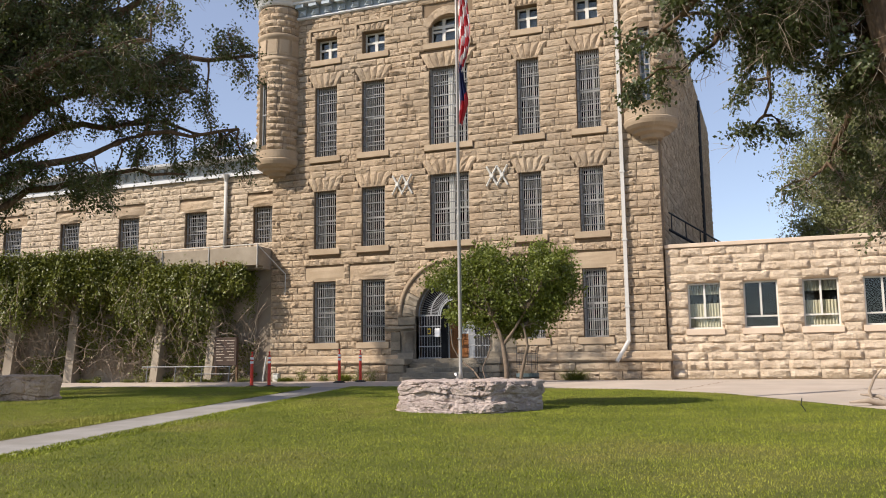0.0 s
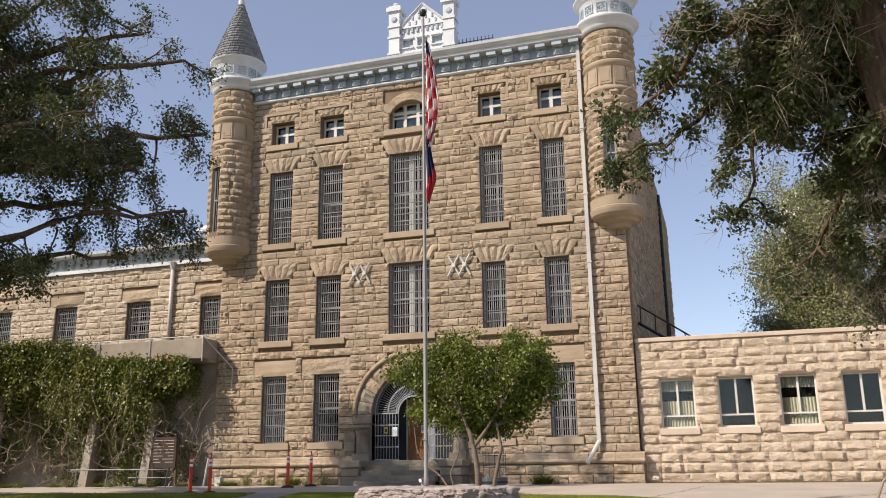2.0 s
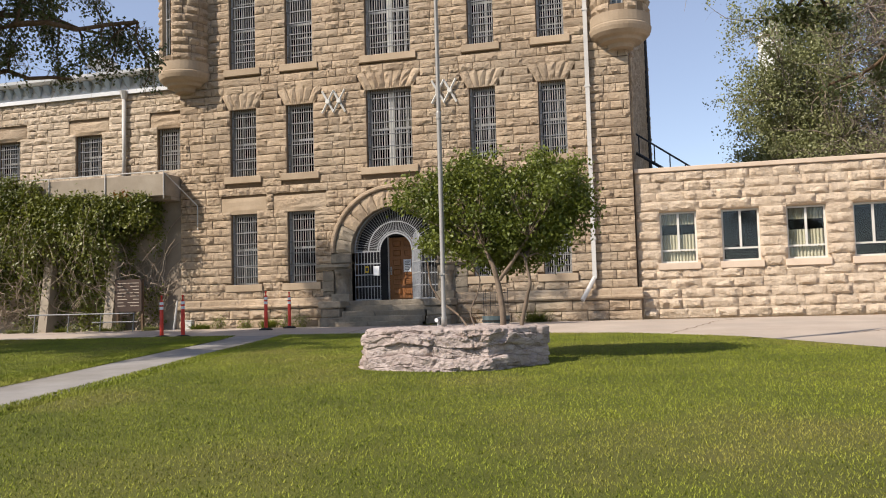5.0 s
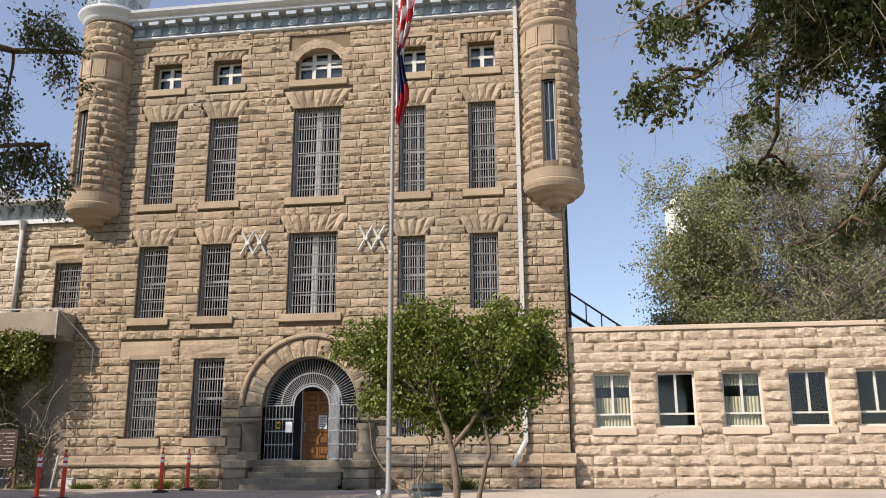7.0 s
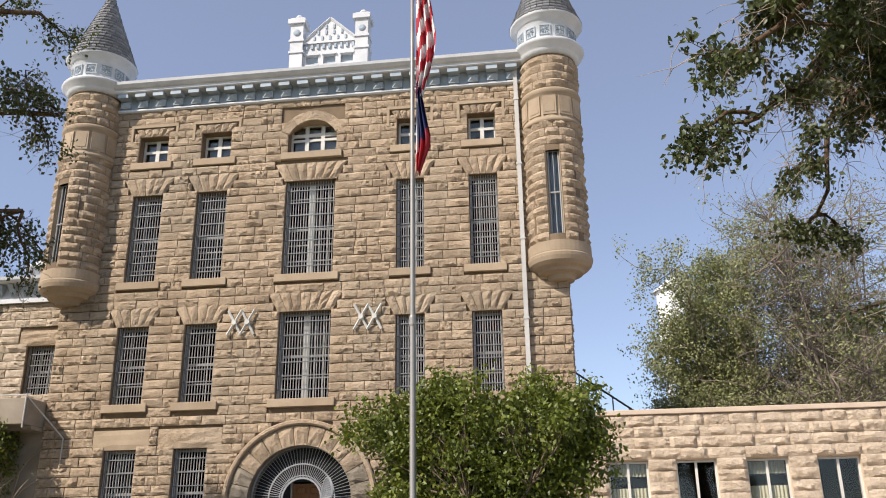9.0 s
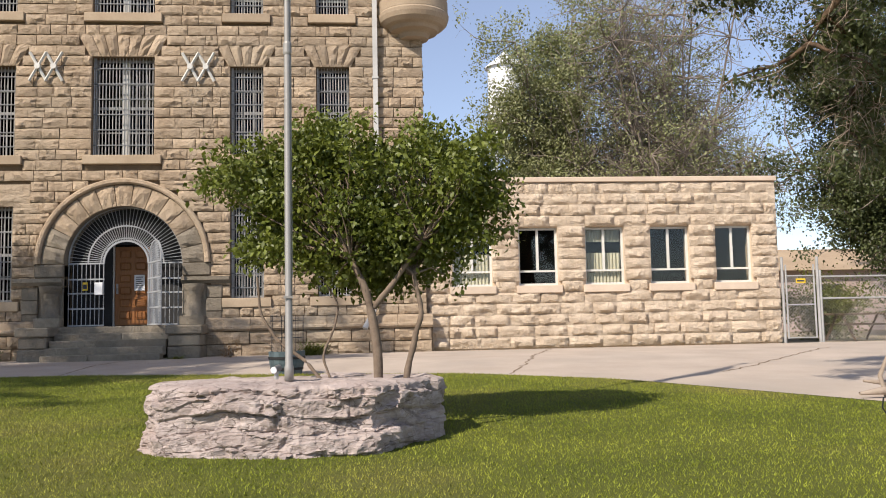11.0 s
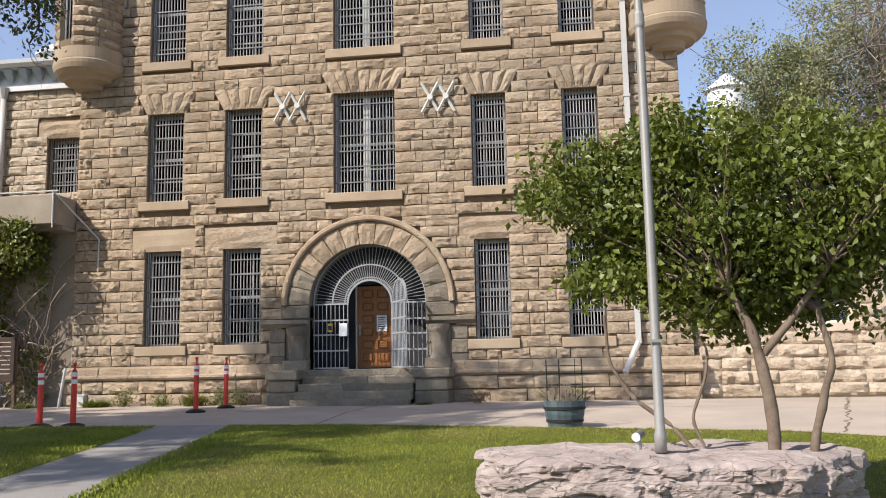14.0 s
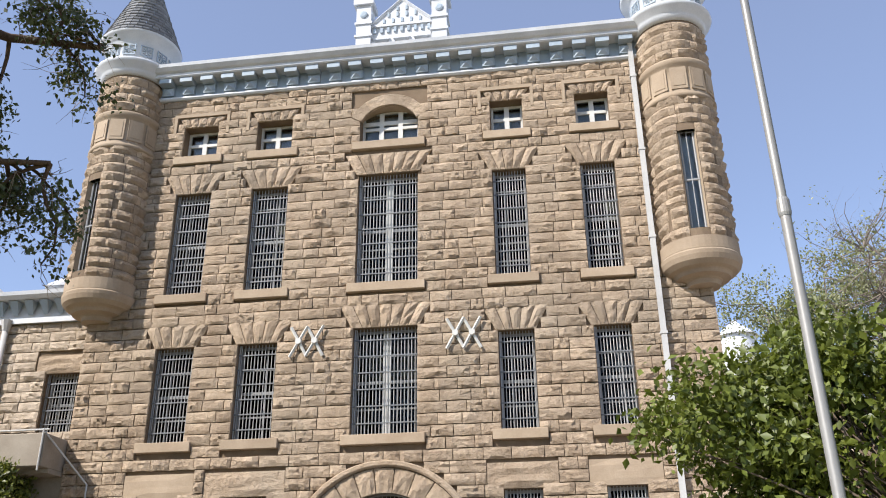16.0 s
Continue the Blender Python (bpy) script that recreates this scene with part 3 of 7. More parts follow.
for k, (xa, xb, za, zb, r, c) in enumerate(HOLES):
    n = 7 if c == 2 else 5
    if r in (1, 2):
        for i in range(n):
            a, b = i / n, (i + 1) / n
            w0, w1 = xb - xa, xb - xa + 0.72
            wedge(xa + w0 * a - 0.05 * (i == 0), xa + w0 * b + 0.05 * (i == n - 1), xa - 0.36 + w1 * a, xa - 0.36 + w1 * b, zb + 0.0, zb + 0.585, 0.0, "voussoir", STONE, wall, 0.045, k * 9 + i)
    elif r == 0:
        sa, sb = (0.35, 0.35) if c != 1 else (0.5, 0.4)
        wedge(xa - sa, xb + sb, xa - sa, xb + sb, zb, zb + 0.55, 0.0, "lintel", DRESSED if c in (0, 4) else STONE, wall, 0.02 if c in (0, 4) else 0.05, k)
    elif c != 2:
        for i in range(n):
            a, b = i / n, (i + 1) / n
            w0, w1 = xb - xa, xb - xa + 0.36
            wedge(xa + w0 * a, xa + w0 * b, xa - 0.18 + w1 * a, xa - 0.18 + w1 * b, zb, zb + 0.3, 0.0, "voussoir", STONE, wall, 0.04, k * 9 + i)
        fr = bmesh.new()
        box(xa - 0.30, -0.07, zb + 0.305, xb + 0.30, 0.03, zb + 0.40, fr)
        box(xa - 0.30, -0.07, zb - 0.25, xa - 0.22, 0.03, zb + 0.303, fr)
        box(xb + 0.22, -0.07, zb - 0.25, xb + 0.30, 0.03, zb + 0.303, fr)
        part("hood_mould", fr, DRESSED, wall, "raised stone label mould")
    else:
        for i in range(9):
            a, b = math.pi * (0.14 + 0.72 * i / 9), math.pi * (0.14 + 0.72 * (i + 1) / 9)
            cz, ri, ro = 12.72, 0.80, 1.08
            cx = (xa + xb) / 2
            p = [(cx - ri * math.cos(a), cz + ri * math.sin(a) * 0.98), (cx - ri * math.cos(b), cz + ri * math.sin(b) * 0.98), (cx - ro * math.cos(b), cz + ro * math.sin(b)), (cx - ro * math.cos(a), cz + ro * math.sin(a))]
            vs = [(x, -0.05 - (0.02 if q > 1 else 0), z) for q, (x, z) in enumerate(p)] + [(x, 0.04, z) for x, z in p]
            link_mesh("voussoir", vs, [(0, 1, 2, 3), (1, 0, 4, 5), (2, 1, 5, 6), (3, 2, 6, 7), (0, 3, 7, 4)], STONE, wall)
    part("sill", box(xa - 0.19, -0.10, za - 0.23, xb + 0.19, 0.2, za - 0.005), DRESSED, wall, "projecting dressed stone sill", bevel=0.012)

# the entrance arch: voussoirs, label mould, imposts, pilasters
NV = 13
for i in range(NV):
    a, b = math.pi * i / NV + 0.006, math.pi * (i + 1) / NV - 0.006
    v, f = [], []
    rnd = random.Random(70 + i)
    steps = 4
    for s in range(steps + 1):
        t = a + (b - a) * s / steps
        for q in range(4):
            r = ARCH_R + 0.004 + (0.52) * q / 3
            edge = s in (0, steps) or q in (0, 3)
            v.append((ARCH_X - r * math.cos(t), -0.05 - (0.0 if edge else rnd.uniform(0.02, 0.07)), SPRING + r * math.sin(t)))
    for s in range(steps):
        for q in range(3):
            k = s * 4 + q
            f.append((k, k + 4, k + 5, k + 1))
    base = len(v)
    for s in range(steps + 1):
        t = a + (b - a) * s / steps
        for r in (ARCH_R + 0.004, ARCH_R + 0.524):
            v.append((ARCH_X - r * math.cos(t), 0.10, SPRING + r * math.sin(t)))
    for s in range(steps):
        k, g = s * 4, base + 2 * s
        f.append((k, g, g + 2, k + 4))
        f.append((k + 3, k + 7, g + 3, g + 1))
    f += [(0, 1, 2, 3, base + 1, base), (steps * 4 + 3, steps * 4 + 2, steps * 4 + 1, steps * 4, base + 2 * steps, base + 2 * steps + 1)]
    link_mesh("voussoir", v, f, STONE if 2 <= i <= 10 else GREYSTONE, wall)
ringb = bmesh.new()
prof = [(1.94, 0.0), (1.94, -0.10), (1.98, -0.14), (2.05, -0.14), (2.08, -0.10), (2.08, 0.0)]
rows_ = []
for i in range(33):
    t = math.pi * i / 32
    rows_.append([ringb.verts.new((ARCH_X - r * math.cos(t), y, SPRING + r * math.sin(t))) for r, y in prof])
for p, q in zip(rows_, rows_[1:]):
    for j in range(len(prof) - 1):
        ringb.faces.new((p[j], q[j], q[j + 1], p[j + 1]))
part("label_mould", ringb, STONE, wall, "curved stone hood mould round the arch")
for s in (-1, 1):
    xi, xo = ARCH_X + s * ARCH_R, ARCH_X + s * 2.08
    lo, hi = min(xi, xo), max(xi, xo)
    part("arch_block", box(lo, -0.06, 2.0, hi, 0.5, SPRING - 0.01), GREYSTONE, wall, bevel=0.02)
    part("impost", sweep([(0.2, 1.80), (-0.1, 1.80), (-0.16, 1.86), (-0.19, 1.88), (-0.19, 1.97), (0.2, 1.97)], min(xi, ARCH_X + s * 2.55), max(xi, ARCH_X + s * 2.55)), GREYSTONE, wall, "moulded grey stone band")
    part("jamb_block", box(lo + 0.1 * (s < 0), -0.02, 0.8, hi - 0.1 * (s > 0), 0.5, 1.79), GREYSTONE, wall, bevel=0.015)
    cx = ARCH_X + s * 1.68
    part("pilaster", lathe([(0.24, 1.02), (0.24, 1.06), (0.2, 1.09), (0.2, 1.60), (0.22, 1.62), (0.25, 1.66), (0.27, 1.79)], 20, (cx, -0.06)), GREYSTONE, wall, "round grey stone half column", smooth=True)
    part("pilaster_base", box(cx - 0.3, -0.32, 0.80, cx + 0.3, 0.0, 1.02), GREYSTONE, wall, bevel=0.012)
    a, b = (ARCH_X - 2.36, ARCH_X - 1.98) if s < 0 else (ARCH_X + 1.98, ARCH_X + 2.36)
    for k in range(3):
        part("jamb_block", box(a, -0.06 - 0.02 * (k % 2), 0.8 + k * 0.325, b, 0.3, 0.8 + (k + 1) * 0.325 - 0.01), GREYSTONE, wall, bevel=0.015)

# side, back and roof close the building
SIDE_Y = 26.5
part("wall_east", box(HALF - 0.35, 0.56, 0.0, HALF, SIDE_Y, TOP + 0.7), SIDEWALL, None)
tagged(bpy.data.objects["wall_east"], "dark weathered stone side wall of the prison", "wall", "", "structure")
part("wall_west", box(-HALF, 0.56, 0.0, -HALF + 0.35, SIDE_Y, TOP + 0.7), SIDEWALL, None)
tagged(bpy.data.objects["wall_west"], "dark weathered stone side wall of the prison", "wall", "", "structure")
part("wall_north", box(-HALF, SIDE_Y + 0.01, 0.0, HALF, SIDE_Y + 0.4, TOP + 0.7), SIDEWALL, None)
tagged(bpy.data.objects["wall_north"], "rear stone wall of the prison", "wall", "", "structure")
part("roof", box(-HALF, 0.56, TOP + 0.72, HALF, SIDE_Y, TOP + 0.9), GREY_PAINT, None)
tagged(bpy.data.objects["roof"], "flat grey roof of the prison", "roof", "", "structure")
# floors and inner wall: the unlit rooms' shade is painted on as near-black
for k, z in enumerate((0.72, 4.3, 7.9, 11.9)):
    fl = part("floor_%d" % (k + 1), box(-HALF + 0.36, 0.56, z - 0.12, HALF - 0.36, 6.0, z), SHADE_BLACK, None)
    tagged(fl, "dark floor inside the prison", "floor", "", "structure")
bk = part("wall_inner", box(-HALF + 0.36, 6.01, 0.0, HALF - 0.36, 6.2, TOP + 0.7), SHADE_BLACK, None)
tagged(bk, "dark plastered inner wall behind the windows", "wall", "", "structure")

# ---- barred windows ----
def barred_window(i, xa, xb, za, zb, r, c):
    w = empty("window_%d" % i, "tall barred window with dark glass in a sandstone wall" if r < 3 else "small window with white wooden cross frame", "window", "structure", at=((xa + xb) / 2, 0.3, za))
    wd, ht = xb - xa, zb - za
    yf = 0.30

    def p(name, bm, mat, label="", bevel=0.0):
        o = part(name, bm, mat, w, label, bevel=bevel)
        o.matrix_parent_inverse = Matrix.Translation(w.location).inverted()
        return o
    fr = bmesh.new()
    t = 0.06
    box(xa, yf, za, xa + t, yf + 0.08, zb, fr)
    box(xb - t, yf, za, xb, yf + 0.08, zb, fr)
    box(xa + t, yf, za, xb - t, yf + 0.08, za + t, fr)
    box(xa + t, yf, zb - t, xb - t, yf + 0.08, zb, fr)
    p("frame", fr, WOODWHITE if r == 3 else SASH, "painted wooden frame")
    if c == 2 and r in (1, 2):
        p("mullion", box((xa + xb) / 2 - 0.09, yf - 0.02, za + t, (xa + xb) / 2 + 0.09, yf + 0.1, zb - t), WOODWHITE, "wide white wooden mullion")
    g = p("pane", box(xa + t, yf + 0.035, za + t, xb - t, yf + 0.041, zb - t), CLEAR if r == 3 else GLASS, "dusty glass")
    g.visible_shadow = False
    if r == 3:
        cross = bmesh.new()
        n = 3 if c == 2 else 2
        for k in range(1, n):
            x = xa + wd * k / n
            box(x - 0.06, yf - 0.03, za + t, x + 0.06, yf + 0.02, zb - t, cross)
        zz = za + ht * (0.5 if c == 2 else 0.55)
        box(xa + t, yf - 0.027, zz - 0.04, xb - t, yf + 0.017, zz + 0.04, cross)
        if c == 2:
            box(xa + t, yf - 0.024, zb - 0.42, xb - t, yf + 0.015, zb - 0.30, cross)
        p("crossbar", cross, WOODWHITE, "white wooden glazing bars")
        p("inner_board", box(xa + t, yf + 0.2, za + t, xb - t, yf + 0.21, zb - t), BLIND, "pale blue board behind the glass")
        return w
    n = 4 if r < 2 else 6
    for k in range(1, n):
        z = za + ht * k / n
        d = 0.035 if k == n // 2 else 0.016
        p("sash_rail", box(xa + t, yf - 0.01, z - d, xb - t, yf + 0.02, z + d), SASH)
    for k in ((1, 2, 4, 5) if c == 2 else (1, 2)):
        x = xa + wd * k / (6 if c == 2 else 3)
        p("glazing_bar", box(x - 0.014, yf - 0.008, za + t, x + 0.014, yf + 0.018, zb - t), SASH)
    if (r, c) in ((0, 3), (1, 4), (0, 0)):
        p("inner_board", box(xa + t, yf + 0.12, za + ht * (0.05 if c == 3 else 0.1), xb - t, yf + 0.14, zb - ht * (0.05 if c > 0 else 0.45)), BLIND, "pale blue board behind the glass")
    elif (r + c) % 3 == 0:
        p("inner_board", box(xa + t, yf + 0.18, za + ht * 0.5, xb - t, yf + 0.19, zb - t), CURTAIN, "drawn pale blind behind the glass")
    # grille of round bars set near the face of the wall
    gr = p("grille", box(xa + 0.012, 0.10, za, xa + 0.04, 0.14, zb), BAR, "grey iron window grille")
    n = 18 if c == 2 else 11
    one = None
    for k in range(n):
        x = xa + wd * (k + 0.8) / (n + 0.6)
        o = part("bar", rod((0, 0, 0), (0, 0, ht), 0.0115, n=6), BAR, gr) if one is None else again(one, Matrix(), gr)
        one = one or o
        o.matrix_basis = Matrix.Translation((x, 0.12, za))
    one = None
    m = max(4, round(ht / 0.40))
    for k in range(m):
        z = za + ht * (k + 0.7) / (m + 0.4)
        o = part("cross_bar", box(xa, -0.012, -0.014, xb, 0.006, 0.014), FLATBAR, gr, "dull flat iron strap") if one is None else again(one, Matrix(), gr)
        one = one or o
        o.matrix_basis = Matrix.Translation((0, 0.10, z))
    return w


for i, h in enumerate(HOLES):
    barred_window(i + 1, *h)

# ---- cornice ----
cornice = empty("cornice", "white and blue-grey pressed metal cornice with brackets", "cornice", "structure")
part("frieze", box(-6.5, -0.06, TOP, 6.5, 0.03, 14.72), GREY_PAINT, cornice, "blue-grey metal frieze")
part("lower_moulding", sweep([(0.0, TOP - 0.06), (-0.1, TOP - 0.06), (-0.14, TOP - 0.02), (-0.14, TOP + 0.03), (-0.07, TOP + 0.07), (0.0, TOP + 0.07)], -6.55, 6.55), WHITE, cornice)
part("crown_moulding", sweep([(0.1, 14.72), (-0.42, 14.72), (-0.45, 14.75), (-0.45, 14.83), (-0.52, 14.86), (-0.60, 14.95), (-0.62, 15.04), (-0.55, 15.08), (0.1, 15.14)], -6.75, 6.75), WHITE, cornice, "white sheet metal gutter moulding")
first = None
NB = 22
for k in range(NB):
    x = -6.1 + 12.2 * k / (NB - 1)
    if first is None:
        bm = bmesh.new()
        box(-0.17, -0.40, 14.58, 0.17, -0.06, 14.715, bm)
        box(-0.16, -0.16, 14.33, 0.16, -0.06, 14.57, bm)
        v = [bm.verts.new(p) for p in ((-0.13, -0.161, 14.35), (0.13, -0.161, 14.35), (0.13, -0.161, 14.56), (-0.13, -0.161, 14.56), (0, -0.25, 14.455))]
        for a, b in ((0, 1), (1, 2), (2, 3), (3, 0)):
            bm.faces.new((v[a], v[b], v[4]))
        first = part("bracket", bm, GREY_PAINT, cornice, "square bracket with a raised pyramid")
        first.matrix_basis = Matrix.Translation((x, 0, 0))
    else:
        again(first, Matrix.Translation((x, 0, 0)))


# ---- corner turrets ----
def arc_block(seed, width, r, h, proud):
    rnd = random.Random(seed)
    v, f = [], []
    nx, nz = 5, 3
    for j in range(nz + 1):
        for i in range(nx + 1):
            edge = i in (0, nx) or j in (0, nz)
            a = width * (i / nx - 0.5)
            rr = r + (0.012 if edge else proud * rnd.uniform(0.5, 1.3))
            v.append((rr * math.cos(a), rr * math.sin(a), h * (j / nz - 0.5)))
    n = nx + 1
    for j in range(nz):
        for i in range(nx):
            a = j * n + i
            f.append((a, a + 1, a + 1 + n, a + n))
    ring = list(range(n)) + [j * n + nx for j in range(1, nz + 1)] + [nz * n + i for i in range(nx - 1, -1, -1)] + [j * n for j in range(nz - 1, 0, -1)]
    base = len(v)
    for q in ring:
        d = math.hypot(v[q][0], v[q][1])
        v.append((v[q][0] * (r - 0.04) / d, v[q][1] * (r - 0.04) / d, v[q][2]))
    for i in range(len(ring)):
        j = (i + 1) % len(ring)
        f.append((ring[j], ring[i], base + i, base + j))
    return v, f


def turret(cx, cy, slot, full):
    """A round corner turret on a corbel; slot: the angle its window faces."""
    R = 0.80
    t = empty("corner_turret", "round sandstone corner turret with slate cone roof and slit window", "turret", "structure", "corner turrets of the prison", at=(cx, cy, 7.6))

    def put(o):
        o.matrix_basis = Matrix.Translation((0, 0, -7.6)) @ o.matrix_basis
        return o
    put(part("corbel", lathe([(0.0, 7.92), (0.36, 7.92), (0.38, 8.02), (0.42, 8.06), (0.60, 8.09), (0.63, 8.15), (0.66, 8.18), (0.76, 8.22), (0.85, 8.31), (0.89, 8.42), (0.90, 8.50), (0.87, 8.545), (0.875, 8.56), (0.875, 8.84), (0.83, 8.86), (0.78, 8.86)], 40), DRESSED, t, "smooth moulded stone corbel"))
    # shell with a slit left open
    za, zb, half = 9.05, 11.55, 0.26
    a0, a1 = slot + half, slot + 2 * math.pi - half
    put(part("shell", lathe([(R, za), (R, zb)], 40, a0=a0, a1=a1), MORTAR, t))
    put(part("shell", lathe([(R, 8.86), (R, za)], 40), MORTAR, t))
    put(part("shell", lathe([(R, zb), (R, 14.75)], 40), MORTAR, t))
    jam = bmesh.new()
    for a in (slot - half, slot + half):
        ca, sa = math.cos(a), math.sin(a)
        q = [jam.verts.new((rr * ca, rr * sa, z)) for rr, z in ((R + 0.01, za), (R - 0.22, za), (R - 0.22, zb), (R + 0.01, zb))]
        jam.faces.new(q)
    put(part("slit_jamb", jam, DRESSED, t))
    put(part("slit_window", lathe([(R - 0.14, za), (R - 0.14, zb)], 6, a0=slot - half, a1=slot + half), CLEAR, t, "narrow leaded window"))
    put(part("slit_back", lathe([(R - 0.35, za), (R - 0.35, zb)], 6, a0=slot - half - 0.3, a1=slot + half + 0.3), BLIND, t))
    lead = bmesh.new()
    for a in (slot - half + 0.035, slot, slot + half - 0.035):
        ca, sa = math.cos(a), math.sin(a)
        rr = R - 0.125
        rod((rr * ca, rr * sa, za), (rr * ca, rr * sa, zb), 0.028 if a != slot else 0.012, n=6, bm=lead)
    for k in (0, 4, 8):
        z = za + (zb - za) * k / 8
        a, b = slot - half, slot + half
        rr = R - 0.12
        rod((rr * math.cos(a), rr * math.sin(a), z), (rr * math.cos(b), rr * math.sin(b), z), 0.035 if k == 4 else 0.012, n=6, bm=lead)
    put(part("slit_frame", lead, SASH, t, "grey painted glazing bars"))
    h = 0.262
    widths = (0.5, 0.68, 0.86)
    meshes = [shared_meshes("stone_block", [arc_block(100 + 7 * k + q, w - 0.02, R, h - 0.014, 0.075) for q in range(4)], STONE) for k, w in enumerate(widths)]
    rnd = random.Random(int(cx * 10))
    z = 8.86 + h / 2
    while z < 14.6:
        if 12.45 < z < 13.55:
            z += h
            continue
        a = rnd.uniform(0, 0.6)
        end = a + 2 * math.pi
        start = a
        while a < end - 0.3:
            k = rnd.randrange(3)
            w = widths[k]
            mid = a + w / 2
            a += w
            lookaway = math.sin(mid) > 0.75
            gap = abs((mid - slot + math.pi) % (2 * math.pi) - math.pi)
            if lookaway or (za - 0.1 < z < zb + 0.1 and gap < half + w / 2 - 0.04):
                continue
            o = new("stone_block", rnd.choice(meshes[k]))
            o.parent = t
            o.matrix_basis = Matrix.Translation((0, 0, z - 7.6)) @ Matrix.Rotation(mid, 4, "Z")
        # short stones beside the slit
        if za - 0.1 < z < zb + 0.1:
            for s in (-1, 1):
                mid = slot + s * (half + 0.26)
                o = new("stone_block", rnd.choice(meshes[0]))
                o.parent = t
                o.matrix_basis = Matrix.Translation((0, 0, z - 7.6)) @ Matrix.Rotation(mid, 4, "Z") @ Matrix.Diagonal((1.006, 1.0, 1.0, 1.0))
        z += h
    # carved band
    put(part("carved_band", lathe([(R, 12.42), (R + 0.07, 12.44), (R + 0.09, 12.5), (R + 0.06, 12.56), (R + 0.03, 12.58), (R + 0.03, 13.34), (R + 0.06, 13.36), (R + 0.09, 13.46), (R + 0.07, 13.52), (R, 13.55)], 40), DRESSED, t, "smooth stone band with panels", True))
    panel = None
    for k in range(11):
        a = slot - 2.75 + k * 0.55
        if panel is None:
            bm = bmesh.new()
            for s, d in ((1.0, 0.0), (0.72, 0.018)):
                for q in range(1):
                    w, hh = 0.19 * s, 0.30 * s
                    box(R + 0.02, -w, 12.96 - hh, R + 0.045 + d * 0.6, w, 12.96 + hh, bm)
            panel = part("panel", bm, DRESSED, t)
            panel.matrix_basis = Matrix.Translation((0, 0, -7.6)) @ Matrix.Rotation(a, 4, "Z")
        else:
            again(panel, Matrix.Translation((0, 0, -7.6)) @ Matrix.Rotation(a, 4, "Z"))
    put(part("cornice_ring", lathe([(R, 14.68), (R + 0.08, 14.7), (R + 0.11, 14.8), (R + 0.14, 14.86), (R + 0.26, 14.97), (R + 0.30, 15.03), (R + 0.28, 15.08), (R + 0.05, 15.16)], 44), WHITE, t, "white metal gutter ring", True))
    put(part("drum", lathe([(R + 0.06, 15.14), (R + 0.06, 15.72), (R + 0.10, 15.76), (R + 0.12, 15.84), (R + 0.26, 15.92), (R + 0.30, 15.99), (R + 0.28, 16.03)], 44), WHITE, t, "white metal drum", True))
    med = None
    for k in range(12):
        a = slot + 2 * math.pi * k / 12
        if med is None:
            bm = bmesh.new()
            x = R + 0.065
            for q in ((-0.17, -0.17, 0.17, -0.14), (-0.17, 0.14, 0.17, 0.17), (-0.17, -0.14, -0.14, 0.14), (0.14, -0.14, 0.17, 0.14)):
                box(x, q[0], 15.45 + q[1], x + 0.02, q[2], 15.45 + q[3], bm)
            for q in range(8):
                b = q * math.pi / 4
                rod((x + 0.008, 0.03 * math.cos(b), 15.45 + 0.03 * math.sin(b)), (x + 0.014, 0.12 * math.cos(b), 15.45 + 0.12 * math.sin(b)), 0.012, 0.02, 5, bm)
            med = part("medallion", bm, GREY_PAINT, t, "grey square medallion")
            med.matrix_basis = Matrix.Translation((0, 0, -7.6)) @ Matrix.Rotation(a, 4, "Z")
        else:
            again(med, Matrix.Translation((0, 0, -7.6)) @ Matrix.Rotation(a, 4, "Z"))
    # slate cone in overlapping rows of single slates
    soup = Soup()
    rowsn, zt, z0, r0 = 22, 19.0, 16.0, R + 0.27
    for q in range(rowsn):
        zl, zh = z0 + (zt - z0) * q / rowsn, z0 + (zt - z0) * (q + 1.15) / rowsn
        # slightly bell-shaped
        rl = r0 * (1 - q / rowsn) ** 1.08 + 0.035
        rh = max(r0 * (1 - min(1, (q + 1.15) / rowsn)) ** 1.08, 0.0) + 0.02
        n = max(8, int(2 * math.pi * rl / 0.2))
        off = 0.5 * (q % 2)
        for k in range(n):
            a, b = 2 * math.pi * (k + off) / n + 0.008, 2 * math.pi * (k + 1 + off) / n - 0.008
            e = rnd.uniform(0, 0.012)
            soup.add([((rl + e) * math.cos(a), (rl + e) * math.sin(a), zl), ((rl + e) * math.cos(b), (rl + e) * math.sin(b), zl), (rh * math.cos(b), rh * math.sin(b), zh), (rh * math.cos(a), rh * math.sin(a), zh),
                      (rl * 0.97 * math.cos(a), rl * 0.97 * math.sin(a), zl), (rl * 0.97 * math.cos(b), rl * 0.97 * math.sin(b), zl)], [(0, 1, 2, 3), (1, 0, 4, 5)])
    put(soup.build("slate", SLATE, t, "grey slate roof cone", kind="stuff"))
    put(part("finial", lathe([(0.10, 18.6), (0.14, 18.8), (0.11, 18.98), (0.13, 19.02), (0.06, 19.08), (0.08, 19.2), (0.03, 19.3), (0.0, 19.45)], 16), WHITE, t, "white metal finial", True))
    return t


turret(7.2, -0.02, radians(-93), True)
turret(-7.16, -0.02, radians(-110), True)

